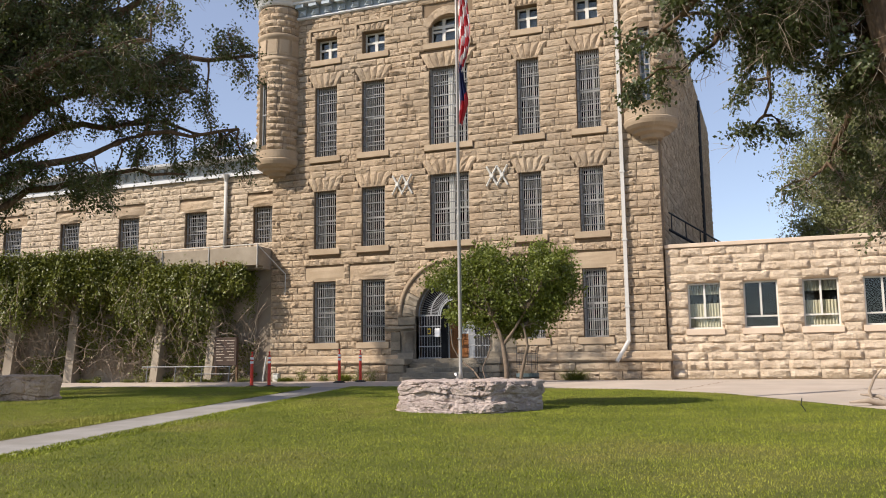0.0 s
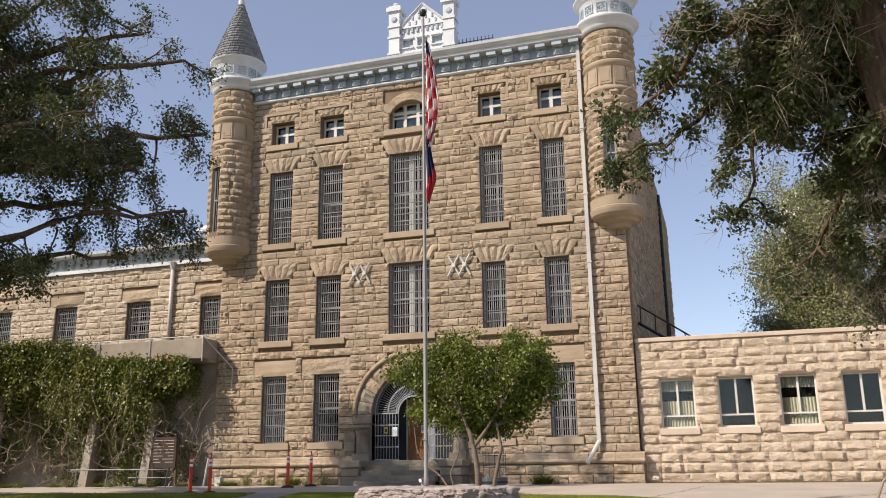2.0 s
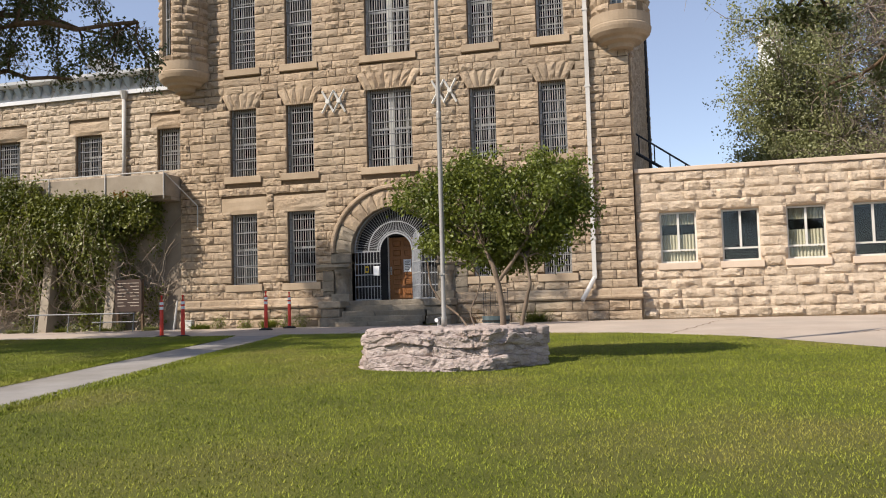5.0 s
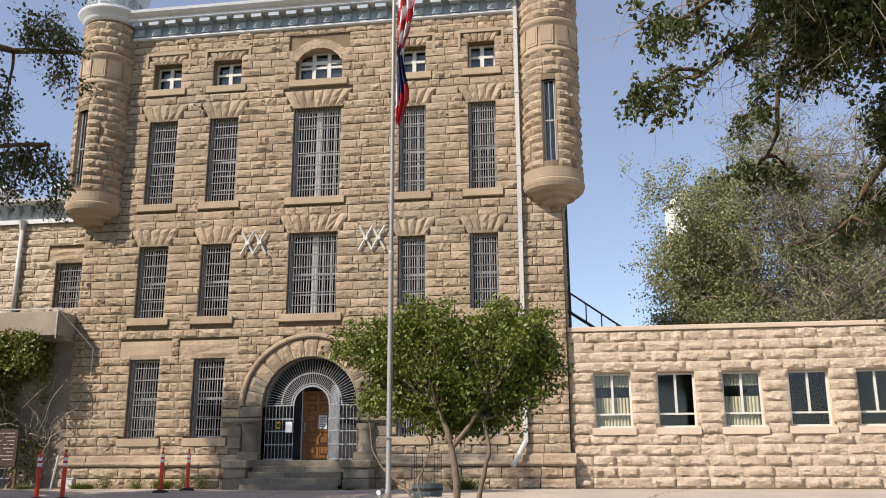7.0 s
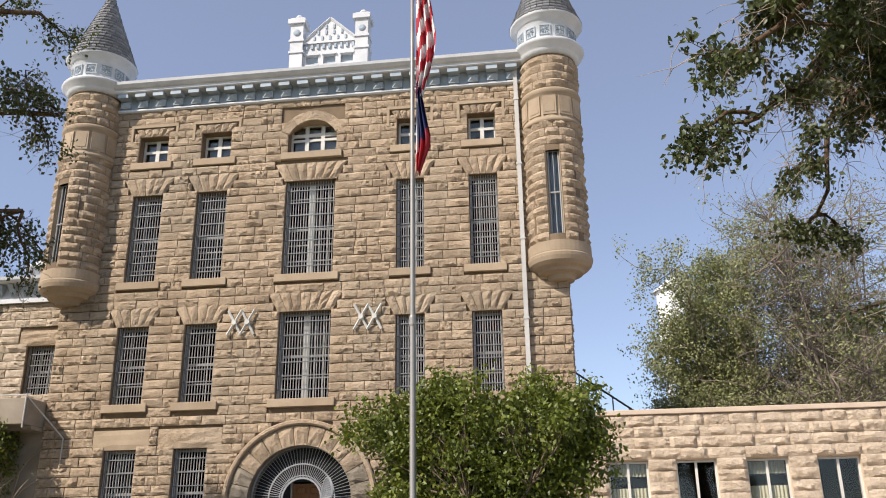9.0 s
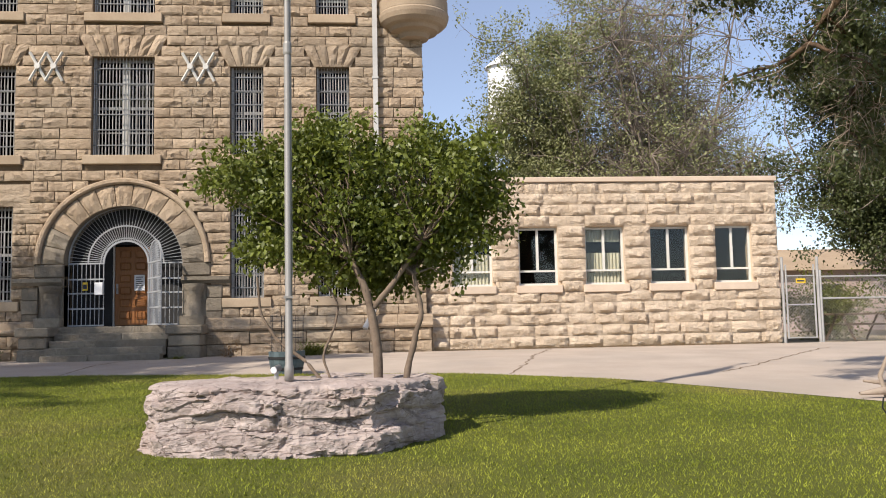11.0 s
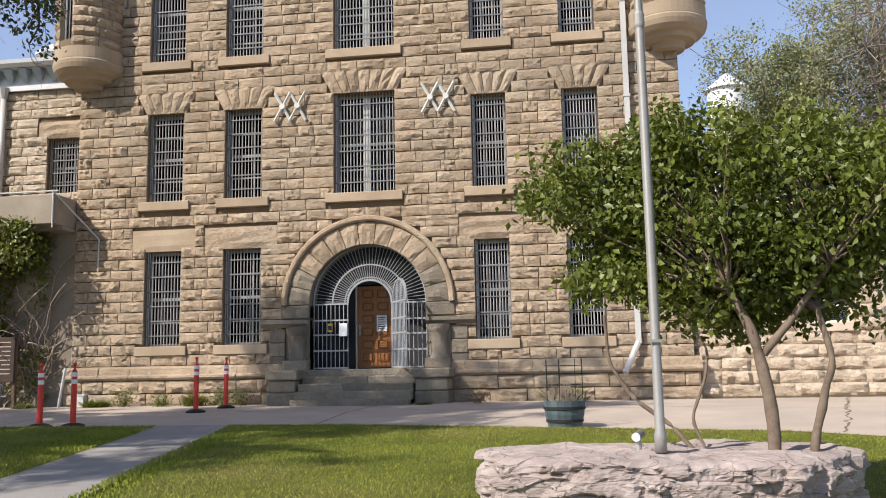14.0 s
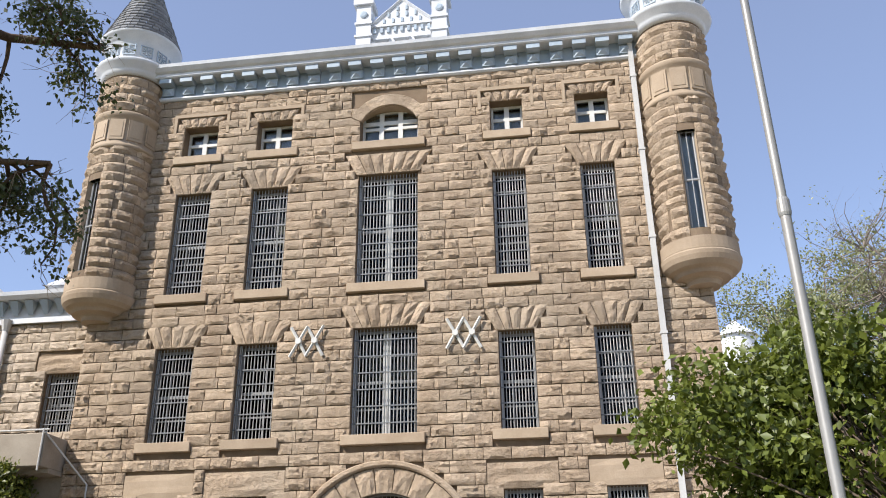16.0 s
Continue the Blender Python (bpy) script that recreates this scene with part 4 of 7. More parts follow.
# downpipe on the front
dp = empty("downpipe", "white painted square downpipe on the sandstone front", "downpipe", at=(6.2, -0.2, 0.6))
for nm, bm in (("pipe", box(6.14, -0.2, 1.25, 6.26, -0.09, 14.6)), ("elbow", rod((6.2, -0.15, 1.28), (5.86, -0.52, 0.62), 0.065, n=8))):
    o = part(nm, bm, PIPE, dp)
    o.matrix_parent_inverse = Matrix.Translation(dp.location).inverted()
first = None
for z in (2.4, 4.6, 6.9, 9.2, 11.5, 13.6):
    o = part("clip", box(6.12, -0.215, -0.03, 6.28, -0.03, 0.03), PIPE, dp) if first is None else again(first, Matrix(), dp)
    first = first or o
    o.matrix_parent_inverse = Matrix.Translation(dp.location).inverted()
    o.matrix_basis = Matrix.Translation((0, 0, z))

# iron tie anchors in pairs of crosses
for sx in (-1.83, 1.82):
    st = empty("wall_anchor", "pair of white iron cross-shaped wall anchors", "wall anchor", "", "iron wall anchors", at=(sx, -0.09, 7.17))
    for dx in (-0.19, 0.19):
        bm = bmesh.new()
        for s in (-1, 1):
            rod((dx - s * 0.2, -0.02 - 0.01 * s, -0.36), (dx + s * 0.2, -0.02 - 0.01 * s, 0.36), 0.035, n=4, bm=bm)
        rod((dx, 0.08, 0), (dx, -0.08, 0), 0.075, n=6, bm=bm)
        part("cross", bm, WOODWHITE, st)

# ---- roof gable (white cupola front) ----
cup = empty("roof_gable", "white painted metal gable with pediment and two piers on the roof", "gable", "structure", at=(0.0, 1.55, 15.1))


def cpart(name, bm, mat, label=""):
    return part(name, bm, mat, cup, label)


for s in (-1, 1):
    pier = bmesh.new()
    box(s * 1.12 - 0.22, -0.2, 0, s * 1.12 + 0.22, 0.3, 2.9, pier)
    for z in (1.05, 1.75, 2.2):
        box(s * 1.12 - 0.26, -0.24, z, s * 1.12 + 0.26, 0.3, z + 0.08, pier)
    box(s * 1.12 - 0.30, -0.28, 2.9, s * 1.12 + 0.30, 0.36, 3.08, pier)
    box(s * 1.12 - 0.22, -0.2, 3.08, s * 1.12 + 0.22, 0.3, 3.16, pier)
    cpart("pier", pier, WHITE)
    cpart("ball", lathe([(0.0, 3.15), (0.12, 3.2), (0.15, 3.28), (0.1, 3.36), (0.0, 3.4)], 12, (s * 1.12, 0.05)), WHITE)
    cpart("rosette", lathe([(0.0, 0), (0.12, 0.0), (0.12, 0.03), (0.07, 0.05), (0.0, 0.05)], 14), GREY_PAINT).matrix_basis = Matrix.Translation((s * 1.12, -0.2, 2.55)) @ Matrix.Rotation(math.pi / 2, 4, "X")
gw = pierced("gable_wall", -0.9, 0.9, 0.0, 2.2, -0.05, 0.2, [(-0.9 + 0.6 * k + 0.09, -0.9 + 0.6 * k + 0.51, za, zb) for k in range(3) for za, zb in ((0.55, 1.05), (1.32, 1.68))], WHITE, "", "", "", cup)
for k in range(3):
    for za, zb in ((0.55, 1.05), (1.32, 1.68)):
        cpart("gable_pane", box(-0.9 + 0.6 * k + 0.09, 0.06, za, -0.9 + 0.6 * k + 0.51, 0.08, zb), GREY_PAINT, "grey blind panel")
        bm = bmesh.new()
        x0 = -0.9 + 0.6 * k
        box(x0 + 0.05, -0.11, zb, x0 + 0.55, -0.05, zb + 0.06, bm)
        box(x0 + 0.05, -0.11, za - 0.05, x0 + 0.55, -0.05, za, bm)
        cpart("gable_ledge", bm, WHITE)
one = None
for k in range(9):
    o = cpart("dentil", box(-0.04, -0.1, 1.93, 0.04, -0.05, 2.1), GREY_PAINT) if one is None else again(one, Matrix(), cup)
    one = one or o
    o.matrix_basis = Matrix.Translation((-0.8 + 0.2 * k, 0, 0))
ped = bmesh.new()
v = [ped.verts.new(p) for p in ((-0.95, -0.05, 2.2), (0.95, -0.05, 2.2), (0, -0.05, 3.05), (-0.95, 0.3, 2.2), (0.95, 0.3, 2.2), (0, 0.3, 3.05))]
for q in ((0, 1, 2), (5, 4, 3), (0, 2, 5, 3), (2, 1, 4, 5), (1, 0, 3, 4)):
    ped.faces.new([v[a] for a in q])
cpart("pediment", ped, WHITE)
for s in (-1, 1):
    cpart("raking_moulding", rod((s * 0.98, -0.06, 2.2), (0, -0.06, 3.12), 0.055, n=4), WHITE)
cpart("string_course", box(-0.95, -0.12, 2.13, 0.95, -0.05, 2.21), WHITE)
one = None
for row, n in ((0, 5), (1, 4), (2, 2)):
    for k in range(n):
        o = cpart("scallop", box(-0.03, -0.085, 0, 0.03, -0.05, 0.16), GREY_PAINT) if one is None else again(one, Matrix(), cup)
        one = one or o
        o.matrix_basis = Matrix.Translation(((k - (n - 1) / 2) * 0.27, 0, 2.27 + row * 0.22))
rail = empty("roof_walk", "iron-railed roof walk on a grey base", "railing", at=(1.95, 2.2, 15.1))
part("base", box(-0.8, -0.3, 0, 0.8, 0.8, 0.75), GREY_PAINT, rail)
one = None
for k in range(11):
    o = part("baluster", rod((0, 0, 0.75), (0, 0, 1.55), 0.015, n=5), IRON, rail) if one is None else again(one, Matrix(), rail)
    one = one or o
    o.matrix_basis = Matrix.Translation((-0.75 + 0.15 * k, -0.25, 0))
for z in (0.85, 1.4):
    part("rail", rod((-0.78, -0.25, z), (0.78, -0.25, z), 0.018, n=5), IRON, rail)

# ---- low cream building ----
LX0, LX1, LY, LTOP = 7.42, 16.62, 0.2, 4.38
LCOLS = [(8.08, 9.10), (9.78, 10.80), (11.51, 12.54), (13.22, 14.26), (14.95, 15.94)]
LZ = (1.62, 3.09)
low = pierced("wall_annex", LX0, LX1, 0.0, 4.26, LY + 0.03, LY + 0.4, [(a, b, *LZ) for a, b in LCOLS], PALE_MORTAR, "rock-faced cream stone wall of a low annex")


def low_block(zc):
    out = []
    for a, b in LCOLS:
        if LZ[0] < zc < LZ[1]:
            out.append((a, b))
        elif LZ[0] - 0.24 < zc <= LZ[0]:
            out.append((a - 0.08, b + 0.08))
    return out


low_blocks = list(courses(LX0 + 0.02, LX1, 0.05, 4.24, 0.277, (0.55, 0.95), low_block, 21))
part("coping", box(LX0, LY - 0.1, 4.255, LX1 + 0.03, LY + 0.45, 4.385), PALE_FLAT, low, "flat cream stone coping", bevel=0.015)
# annex inner wall and floor are near-black in place of room shade
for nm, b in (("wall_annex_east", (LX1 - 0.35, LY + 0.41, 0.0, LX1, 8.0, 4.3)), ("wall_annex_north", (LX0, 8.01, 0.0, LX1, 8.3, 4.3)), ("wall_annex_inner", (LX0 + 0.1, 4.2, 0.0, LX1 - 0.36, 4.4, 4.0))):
    tagged(part(nm, box(*b), PALE_FLAT if "inner" not in nm else SHADE_BLACK, None), "plain cream stone wall of the annex", "wall", "", "structure")
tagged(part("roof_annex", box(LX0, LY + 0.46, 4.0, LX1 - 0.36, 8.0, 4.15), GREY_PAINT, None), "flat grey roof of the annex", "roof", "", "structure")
tagged(part("floor_annex", box(LX0, LY + 0.41, 0.5, LX1 - 0.36, 4.19, 0.6), SHADE_BLACK, None), "dark floor inside the annex", "floor", "", "structure")
for i, (a, b) in enumerate(LCOLS):
    w = empty("window_%d" % (20 + i), ("white-framed window with cream half curtains" if i in (0, 2) else "white-framed dark window in a cream stone wall"), "window", "structure", at=(a, LY, LZ[0]))
    za, zb = LZ

    def wp(name, bm, mat, label="", bevel=0.0, w=w):
        o = part(name, bm, mat, w, label, bevel=bevel)
        o.matrix_parent_inverse = Matrix.Translation(w.location).inverted()
        return o
    fr = bmesh.new()
    t = 0.05
    y0, y1 = LY + 0.12, LY + 0.2
    box(a, y0, za, a + t, y1, zb, fr)
    box(b - t, y0, za, b, y1, zb, fr)
    box(a + t, y0, za, b - t, y1, za + t, fr)
    box(a + t, y0, zb - t, b - t, y1, zb, fr)
    wp("frame", fr, WOODWHITE, "white wooden frame")
    xm = a + (b - a) * 0.5
    wp("mullion", box(xm - 0.03, y0 + 0.01, za + 0.36, xm + 0.03, y1, zb - t), WOODWHITE)
    wp("transom", box(a + t, y0 + 0.012, za + 0.34, b - t, y1, za + 0.39), WOODWHITE)
    g = wp("pane", box(a + t, LY + 0.155, za + t, b - t, LY + 0.16, zb - t), CLEAR)
    g.visible_shadow = False
    wp("sill", box(a - 0.08, LY - 0.12, za - 0.2, b + 0.08, LY + 0.12, za - 0.005), PALE_FLAT, "smooth cream stone sill", bevel=0.012)
    wp("reveal_head", box(a, LY + 0.05, zb, b, LY + 0.3, zb + 0.02), PALE_FLAT)
    if i in (0, 2):
        for nm, z0, z1 in (("half_curtain", za + t, za + 0.82), ("valance", zb - 0.36, zb - t)):
            cv, cf = [], []
            for k in range(49):
                x = a + t + (b - a - 2 * t) * k / 48
                y = LY + 0.24 + 0.025 * math.sin(k * 1.35)
                cv += [(x, y, z0), (x, y, z1)]
            for k in range(48):
                cf.append((2 * k, 2 * k + 2, 2 * k + 3, 2 * k + 1))
            o = link_mesh(nm, cv, cf, CURTAIN, w, "gathered cream cotton curtain", True)
            o.matrix_parent_inverse = Matrix.Translation(w.location).inverted()

# ---- left wing ----
WY = 1.0
WCOLS = [(-8.93, -8.0), (-12.3, -11.2), (-15.8, -14.7), (-19.1, -18.0), (-22.5, -21.4), (-26, -24.9)]
WZ = (5.55, 7.05)
wing = pierced("wall_wing", -32, -HALF - 0.02, 0.0, 8.5, WY + 0.03, WY + 0.5, [(a, b, *WZ) for a, b in WCOLS], MORTAR, "rock-faced sandstone wing wall with barred windows")


def wing_block(zc):
    out = []
    for a, b in WCOLS:
        if WZ[0] - 0.02 < zc < WZ[1]:
            out.append((a, b))
        elif WZ[1] <= zc < WZ[1] + 0.5:
            out.append((a - 0.3, b + 0.3))
    return out


wing_blocks = list(courses(-26.5, -HALF - 0.02, 4.8, 8.42, 0.26, (0.34, 0.75), wing_block, 31))
for k, (a, b) in enumerate(WCOLS[:5]):
    wedge(a - 0.28, b + 0.28, a - 0.28, b + 0.28, WZ[1], WZ[1] + 0.48, WY, "lintel", STONE, wing, 0.06, 300 + k)
    w = barred_window(30 + k, a, b, *WZ, 1, 7)
    w.location.y += WY
    w["label"] = "barred window in the sandstone wing"
wc = empty("wing_cornice", "white metal cornice with blocks along the wing", "cornice", "structure")
part("fascia", box(-32, WY - 0.1, 8.42, -7.6, WY + 0.03, 9.0), WHITE, wc)
part("gutter", sweep([(WY + 0.1, 8.98), (WY - 0.42, 8.98), (WY - 0.5, 9.06), (WY - 0.52, 9.16), (WY + 0.1, 9.22)], -32, -7.6), WHITE, wc)
part("lower_fillet", box(-32, WY - 0.16, 8.40, -7.6, WY - 0.1, 8.5), WHITE, wc)
one = None
x = -7.9
while x > -31:
    if one is None:
        bm = bmesh.new()
        pv = [bm.verts.new(p) for p in ((-0.13, WY - 0.36, 8.96), (0.13, WY - 0.36, 8.96), (0.06, WY - 0.14, 8.62), (-0.06, WY - 0.14, 8.62), (-0.13, WY - 0.1, 8.96), (0.13, WY - 0.1, 8.96))]
        for q in ((0, 1, 2, 3), (0, 3, 4), (1, 5, 2), (3, 2, 5, 4), (0, 4, 5, 1)):
            bm.faces.new([pv[a] for a in q])
        one = part("bracket", bm, GREY_PAINT, wc, "dark tapered bracket")
        one.matrix_basis = Matrix.Translation((x, 0, 0))
    else:
        again(one, Matrix.Translation((x, 0, 0)))
    x -= 0.42
tagged(link_mesh("roof_wing", [(-32, WY, 9.2), (-7.6, WY, 9.2), (-7.6, 6, 10.6), (-32, 6, 10.6), (-32, 12, 9.2), (-7.6, 12, 9.2)], [(0, 1, 2, 3), (3, 2, 5, 4)], WHITE), "white metal roof of the wing", "roof", "", "structure")
# near-black sheet paints the shade seen through the wing windows
tagged(part("wall_wing_inner", box(-32, WY + 2.5, 0, -7.5, WY + 2.7, 9.1), SHADE_BLACK, None), "inner wall of the wing coloured near-black for room shade", "wall", "", "structure")
wp_ = empty("downpipe", "grey downpipe on the sandstone wing", "downpipe", at=(-10.2, WY - 0.15, 4.9))
part("pipe", rod((0, 0, 0), (0, 0, 3.3), 0.075, n=10), PIPE, wp_, smooth=True)
part("hopper", rod((0, 0, 3.3), (0, 0, 3.6), 0.08, 0.16, 8), PIPE, wp_)

# ---- concrete porch wall with vines ----
def porch():
    e = empty("porch_wall", "vine-grown weathered concrete porch wall with a flat slab", "porch", "structure")
    # the wall runs level from the prison and then bends forward
    a, b, c = Vector((-7.42, 0.05, 0)), Vector((-14.0, 0.05, 0)), Vector((-24.0, -3.2, 0))
    for p, q in ((a, b), (b, c)):
        d = (q - p).normalized()
        n = Vector((-d.y, d.x, 0))
        if n.y > 0:
            n = -n
        L = (q - p).length
        rot = Matrix.Translation(p) @ Matrix(((d.x, n.x, 0, 0), (d.y, n.y, 0, 0), (0, 0, 1, 0), (0, 0, 0, 1)))
        o = part("wall_panel", box(0, -0.4, -0.1, L, 0.0, 4.45), CONCRETE, e)
        o.matrix_basis = rot
        o = part("slab", box(0.0 if p is b else 0.0, 0.003, 4.40, L + 0.3, 0.95, 5.12), CONCRETE, e, "plain concrete slab edge", bevel=0.015)
        o.matrix_basis = rot
        o = part("ledge", box(0.0, 0.0, 4.30, L + 0.3, 0.62, 4.397), CONCRETE, e)
        o.matrix_basis = rot
        x = 2.3
        while x < L:
            bt = bmesh.new()
            pv = [bt.verts.new(t) for t in ((x - 0.17, 0, -0.1), (x + 0.17, 0, -0.1), (x + 0.17, 0, 4.3), (x - 0.17, 0, 4.3), (x - 0.17, 0.85, -0.1), (x + 0.17, 0.85, -0.1), (x + 0.17, 0.18, 4.3), (x - 0.17, 0.18, 4.3))]
            for q4 in ((4, 5, 6, 7), (0, 4, 7, 3), (5, 1, 2, 6), (3, 7, 6, 2)):
                bt.faces.new([pv[i] for i in q4])
            o = part("buttress", bt, CONCRETE, e, "sloping concrete buttress")
            o.matrix_basis = rot
            x += 2.55
        r = part("handrail", rod((0, 0.85, 5.22), (L, 0.85, 5.22), 0.02, n=6), PIPE, e)
        r.matrix_basis = rot
        x = 0.05
        while x < L:
            o = part("rail_post", rod((x, 0.97, 4.3), (x, 0.97, 5.22), 0.02, n=6), PIPE, e)
            o.matrix_basis = rot
            x += 2.2
    part("tie_rod", rod((-7.45, -0.9, 5.15), (-6.75, -0.06, 4.1), 0.02, n=6), PIPE, e)
    part("tie_rod", rod((-6.75, -0.06, 4.1), (-6.75, -0.06, 3.3), 0.02, n=6), PIPE, e)
    return e


porch()

# ---- trees ----
def tube(soup, pts, radii, n=7):
    pts = [Vector(p) for p in pts]
    rings = []
    for i, p in enumerate(pts):
        d = (pts[min(i + 1, len(pts) - 1)] - pts[max(i - 1, 0)]).normalized()
        u = d.orthogonal().normalized()
        w = d.cross(u)
        rings.append([p + (u * math.cos(2 * math.pi * k / n) + w * math.sin(2 * math.pi * k / n)) * radii[i] for k in range(n)])
    v = [tuple(q) for r in rings for q in r]
    f = [(i * n + k, i * n + (k + 1) % n, (i + 1) * n + (k + 1) % n, (i + 1) * n + k) for i in range(len(pts) - 1) for k in range(n)]
    soup.add(v, f)


def wander(rnd, p, d, length, steps, bend, lift=0.0):
    p, d = Vector(p), Vector(d).normalized()
    out = [p.copy()]
    for _ in range(steps):
        d = (d + Vector((rnd.gauss(0, bend), rnd.gauss(0, bend), rnd.gauss(0, bend) + lift))).normalized()
        p = p + d * length / steps
        out.append(p.copy())
    return out


def leaves(soup, gen, centres, spread, count, size, droop=0.3, face=(-0.1, -0.12, 0.4)):
    """Folded leaves round the given centres, turned loosely towards face."""
    c = np.repeat(np.asarray(centres, float), count, axis=0)
    n = len(c)
    c = c + gen.normal(0, 1, (n, 3)) * np.asarray(spread)
    d = gen.normal(0, 1, (n, 3))
    d[:, 2] -= droop * 2
    d /= np.linalg.norm(d, axis=1)[:, None]
    s = np.cross(d, np.array(face) + gen.normal(0, 0.75, (n, 3)))
    s /= np.linalg.norm(s, axis=1)[:, None]
    up = np.cross(s, d)
    L = (size * gen.uniform(0.6, 1.25, n))[:, None]
    a, b = c, c + d * L
    m = c + d * L * 0.45
    l, r = m + s * L * 0.31 + up * L * 0.1, m - s * L * 0.31 + up * L * 0.1
    v = np.stack([a, l, b, r], axis=1).reshape(-1, 3)
    k = np.arange(n)[:, None] * 4
    soup.add(v, np.concatenate([k + np.array([[0, 1, 2]]), k + np.array([[0, 2, 3]])]))


# boulder planter, flagpole and small tree
def boulder(name, outline, h, seed, label, z0, beds=5, mat=ROCK):
    """A bedded rock: outline of corner points, drawn in and out bed by bed."""
    rnd = random.Random(seed)
    ring = []
    m = len(outline)
    for i in range(m):
        a, b = Vector(outline[i]), Vector(outline[(i + 1) % m])
        k = max(2, int((b - a).length / 0.024))
        ring += [a.lerp(b, j / k) for j in range(k)]
    n = len(ring)
    c = sum(ring, Vector((0, 0))) / n
    rows = 62
    cuts = sorted([0.0, 1.0] + [(q + rnd.uniform(-0.3, 0.3)) / beds for q in range(1, beds)])
    inset = [rnd.uniform(-0.03, 0.04) for _ in range(beds)]
    v, f = [], []
    for j in range(rows + 1):
        t = j / rows
        for p in ring:
            q = Vector((p.x * 1.4, p.y * 1.4, seed))
            tt = t + 0.16 * noise.noise(q * 0.8) + 0.06 * noise.noise(q * 2.6)
            bed = sum(1 for u in cuts[1:-1] if tt > u)
            near = min(abs(tt - u) for u in cuts[1:-1])
            s = Vector((p.x * 3.3, p.y * 3.3, tt * 2.4 + seed + bed * 7))
            warp = Vector((0.5 * noise.noise(s * 0.9), 0.5 * noise.noise(s * 0.9 + Vector((9, 0, 0))), 0))
            slab = noise.cell(Vector((p.x * 1.5 + warp.x + bed * 3.1, p.y * 1.5 + warp.y, bed * 2.0 + seed)))
            chip = noise.cell(Vector((p.x * 4.5 + warp.x * 2, p.y * 4.5 + warp.y * 2, tt * 9 + 2.0 * warp.x + seed)))
            push = 0.6 * inset[bed] - 0.03 * (bed == beds - 1) + 0.01 * (1 - t) + 0.04 * slab + 0.018 * chip + 0.035 * noise.noise(s) + 0.03 * abs(noise.noise(s * 2.3)) + 0.016 * noise.noise(s * 5.5) + 0.008 * noise.noise(s * 13)
            push -= 0.034 * max(0, 1 - near / 0.015) * (0.25 + 1.5 * abs(noise.noise(q * 2.2)))
            push -= 0.10 * max(0, (t - 0.95) / 0.05) ** 2 + 0.05 * max(0, 0.12 - t) / 0.12
            crack = abs(noise.noise(Vector((p.x * 1.9, p.y * 1.9, seed + 5 + bed * 0.4))))
            push -= 0.05 * max(0, 1 - crack / 0.022)
            d = (p - c).normalized()
            v.append((p.x + d.x * push, p.y + d.y * push, z0 + t * h))
    for j in range(rows):
        for i in range(n):
            f.append((j * n + i, j * n + (i + 1) % n, (j + 1) * n + (i + 1) % n, (j + 1) * n + i))
    prev = rows * n
    for q in (0.95, 0.88, 0.78, 0.66, 0.52, 0.38, 0.22):
        start = len(v)
        for i in range(n):
            bx, by, bz = v[rows * n + i]
            x, y = c.x + (bx - c.x) * q, c.y + (by - c.y) * q
            e = Vector((x * 2, y * 2, 4 + seed))
            v.append((x, y, z0 + h + 0.035 * noise.noise(e) + 0.02 * noise.noise(e * 3) + 0.012 * noise.noise(e * 8)))
        for i in range(n):
            f.append((prev + i, prev + (i + 1) % n, start + (i + 1) % n, start + i))
        prev = start
    f.append(tuple(prev + i for i in range(n)))
    return tagged(link_mesh(name, v, f, mat), label, "boulder")


boulder("boulder_planter", [(4.10, -13.7), (4.24, -14.0), (4.85, -14.16), (5.5, -14.28), (6.05, -14.22), (6.28, -13.92), (6.50, -13.62), (6.68, -13.3), (6.6, -12.9), (5.6, -12.75), (4.5, -12.85), (4.07, -13.2)], 0.70, 5, "large flat pinkish grey boulder under a flagpole", -0.44)
boulder("boulder", [(-8.0, -11.9), (-7.2, -12.1), (-6.6, -11.8), (-6.5, -11.2), (-7.2, -11.0), (-8.1, -11.2)], 0.72, 8, "brown split boulder lying on the lawn", -0.32, 3, BROWNROCK)

fp = empty("flagpole", "tall brushed aluminium flagpole standing on a boulder", "flagpole", at=(5.30, -13.70, 0.27))
part("pole", lathe([(0.0, 0.0), (0.040, 0.0), (0.040, 0.12), (0.033, 0.14), (0.031, 2.9), (0.028, 3.0), (0.025, 5.6), (0.019, 8.3), (0.0, 8.31)], 16), POLE, fp, smooth=True)
part("joint_collar", lathe([(0.033, 2.92), (0.038, 2.94), (0.038, 3.02), (0.031, 3.04)], 16), POLE, fp)
part("truck_ball", lathe([(0.0, 8.3), (0.05, 8.33), (0.065, 8.38), (0.05, 8.44), (0.0, 8.46)], 12), IRON, fp, "dark ball finial")
part("halyard", rod((0.034, 0.016, 0.9), (0.024, 0.01, 8.25), 0.0025, n=4), PIPE, fp)
part("cleat", box(-0.04, -0.046, 0.72, 0.04, -0.032, 0.74), POLE, fp)


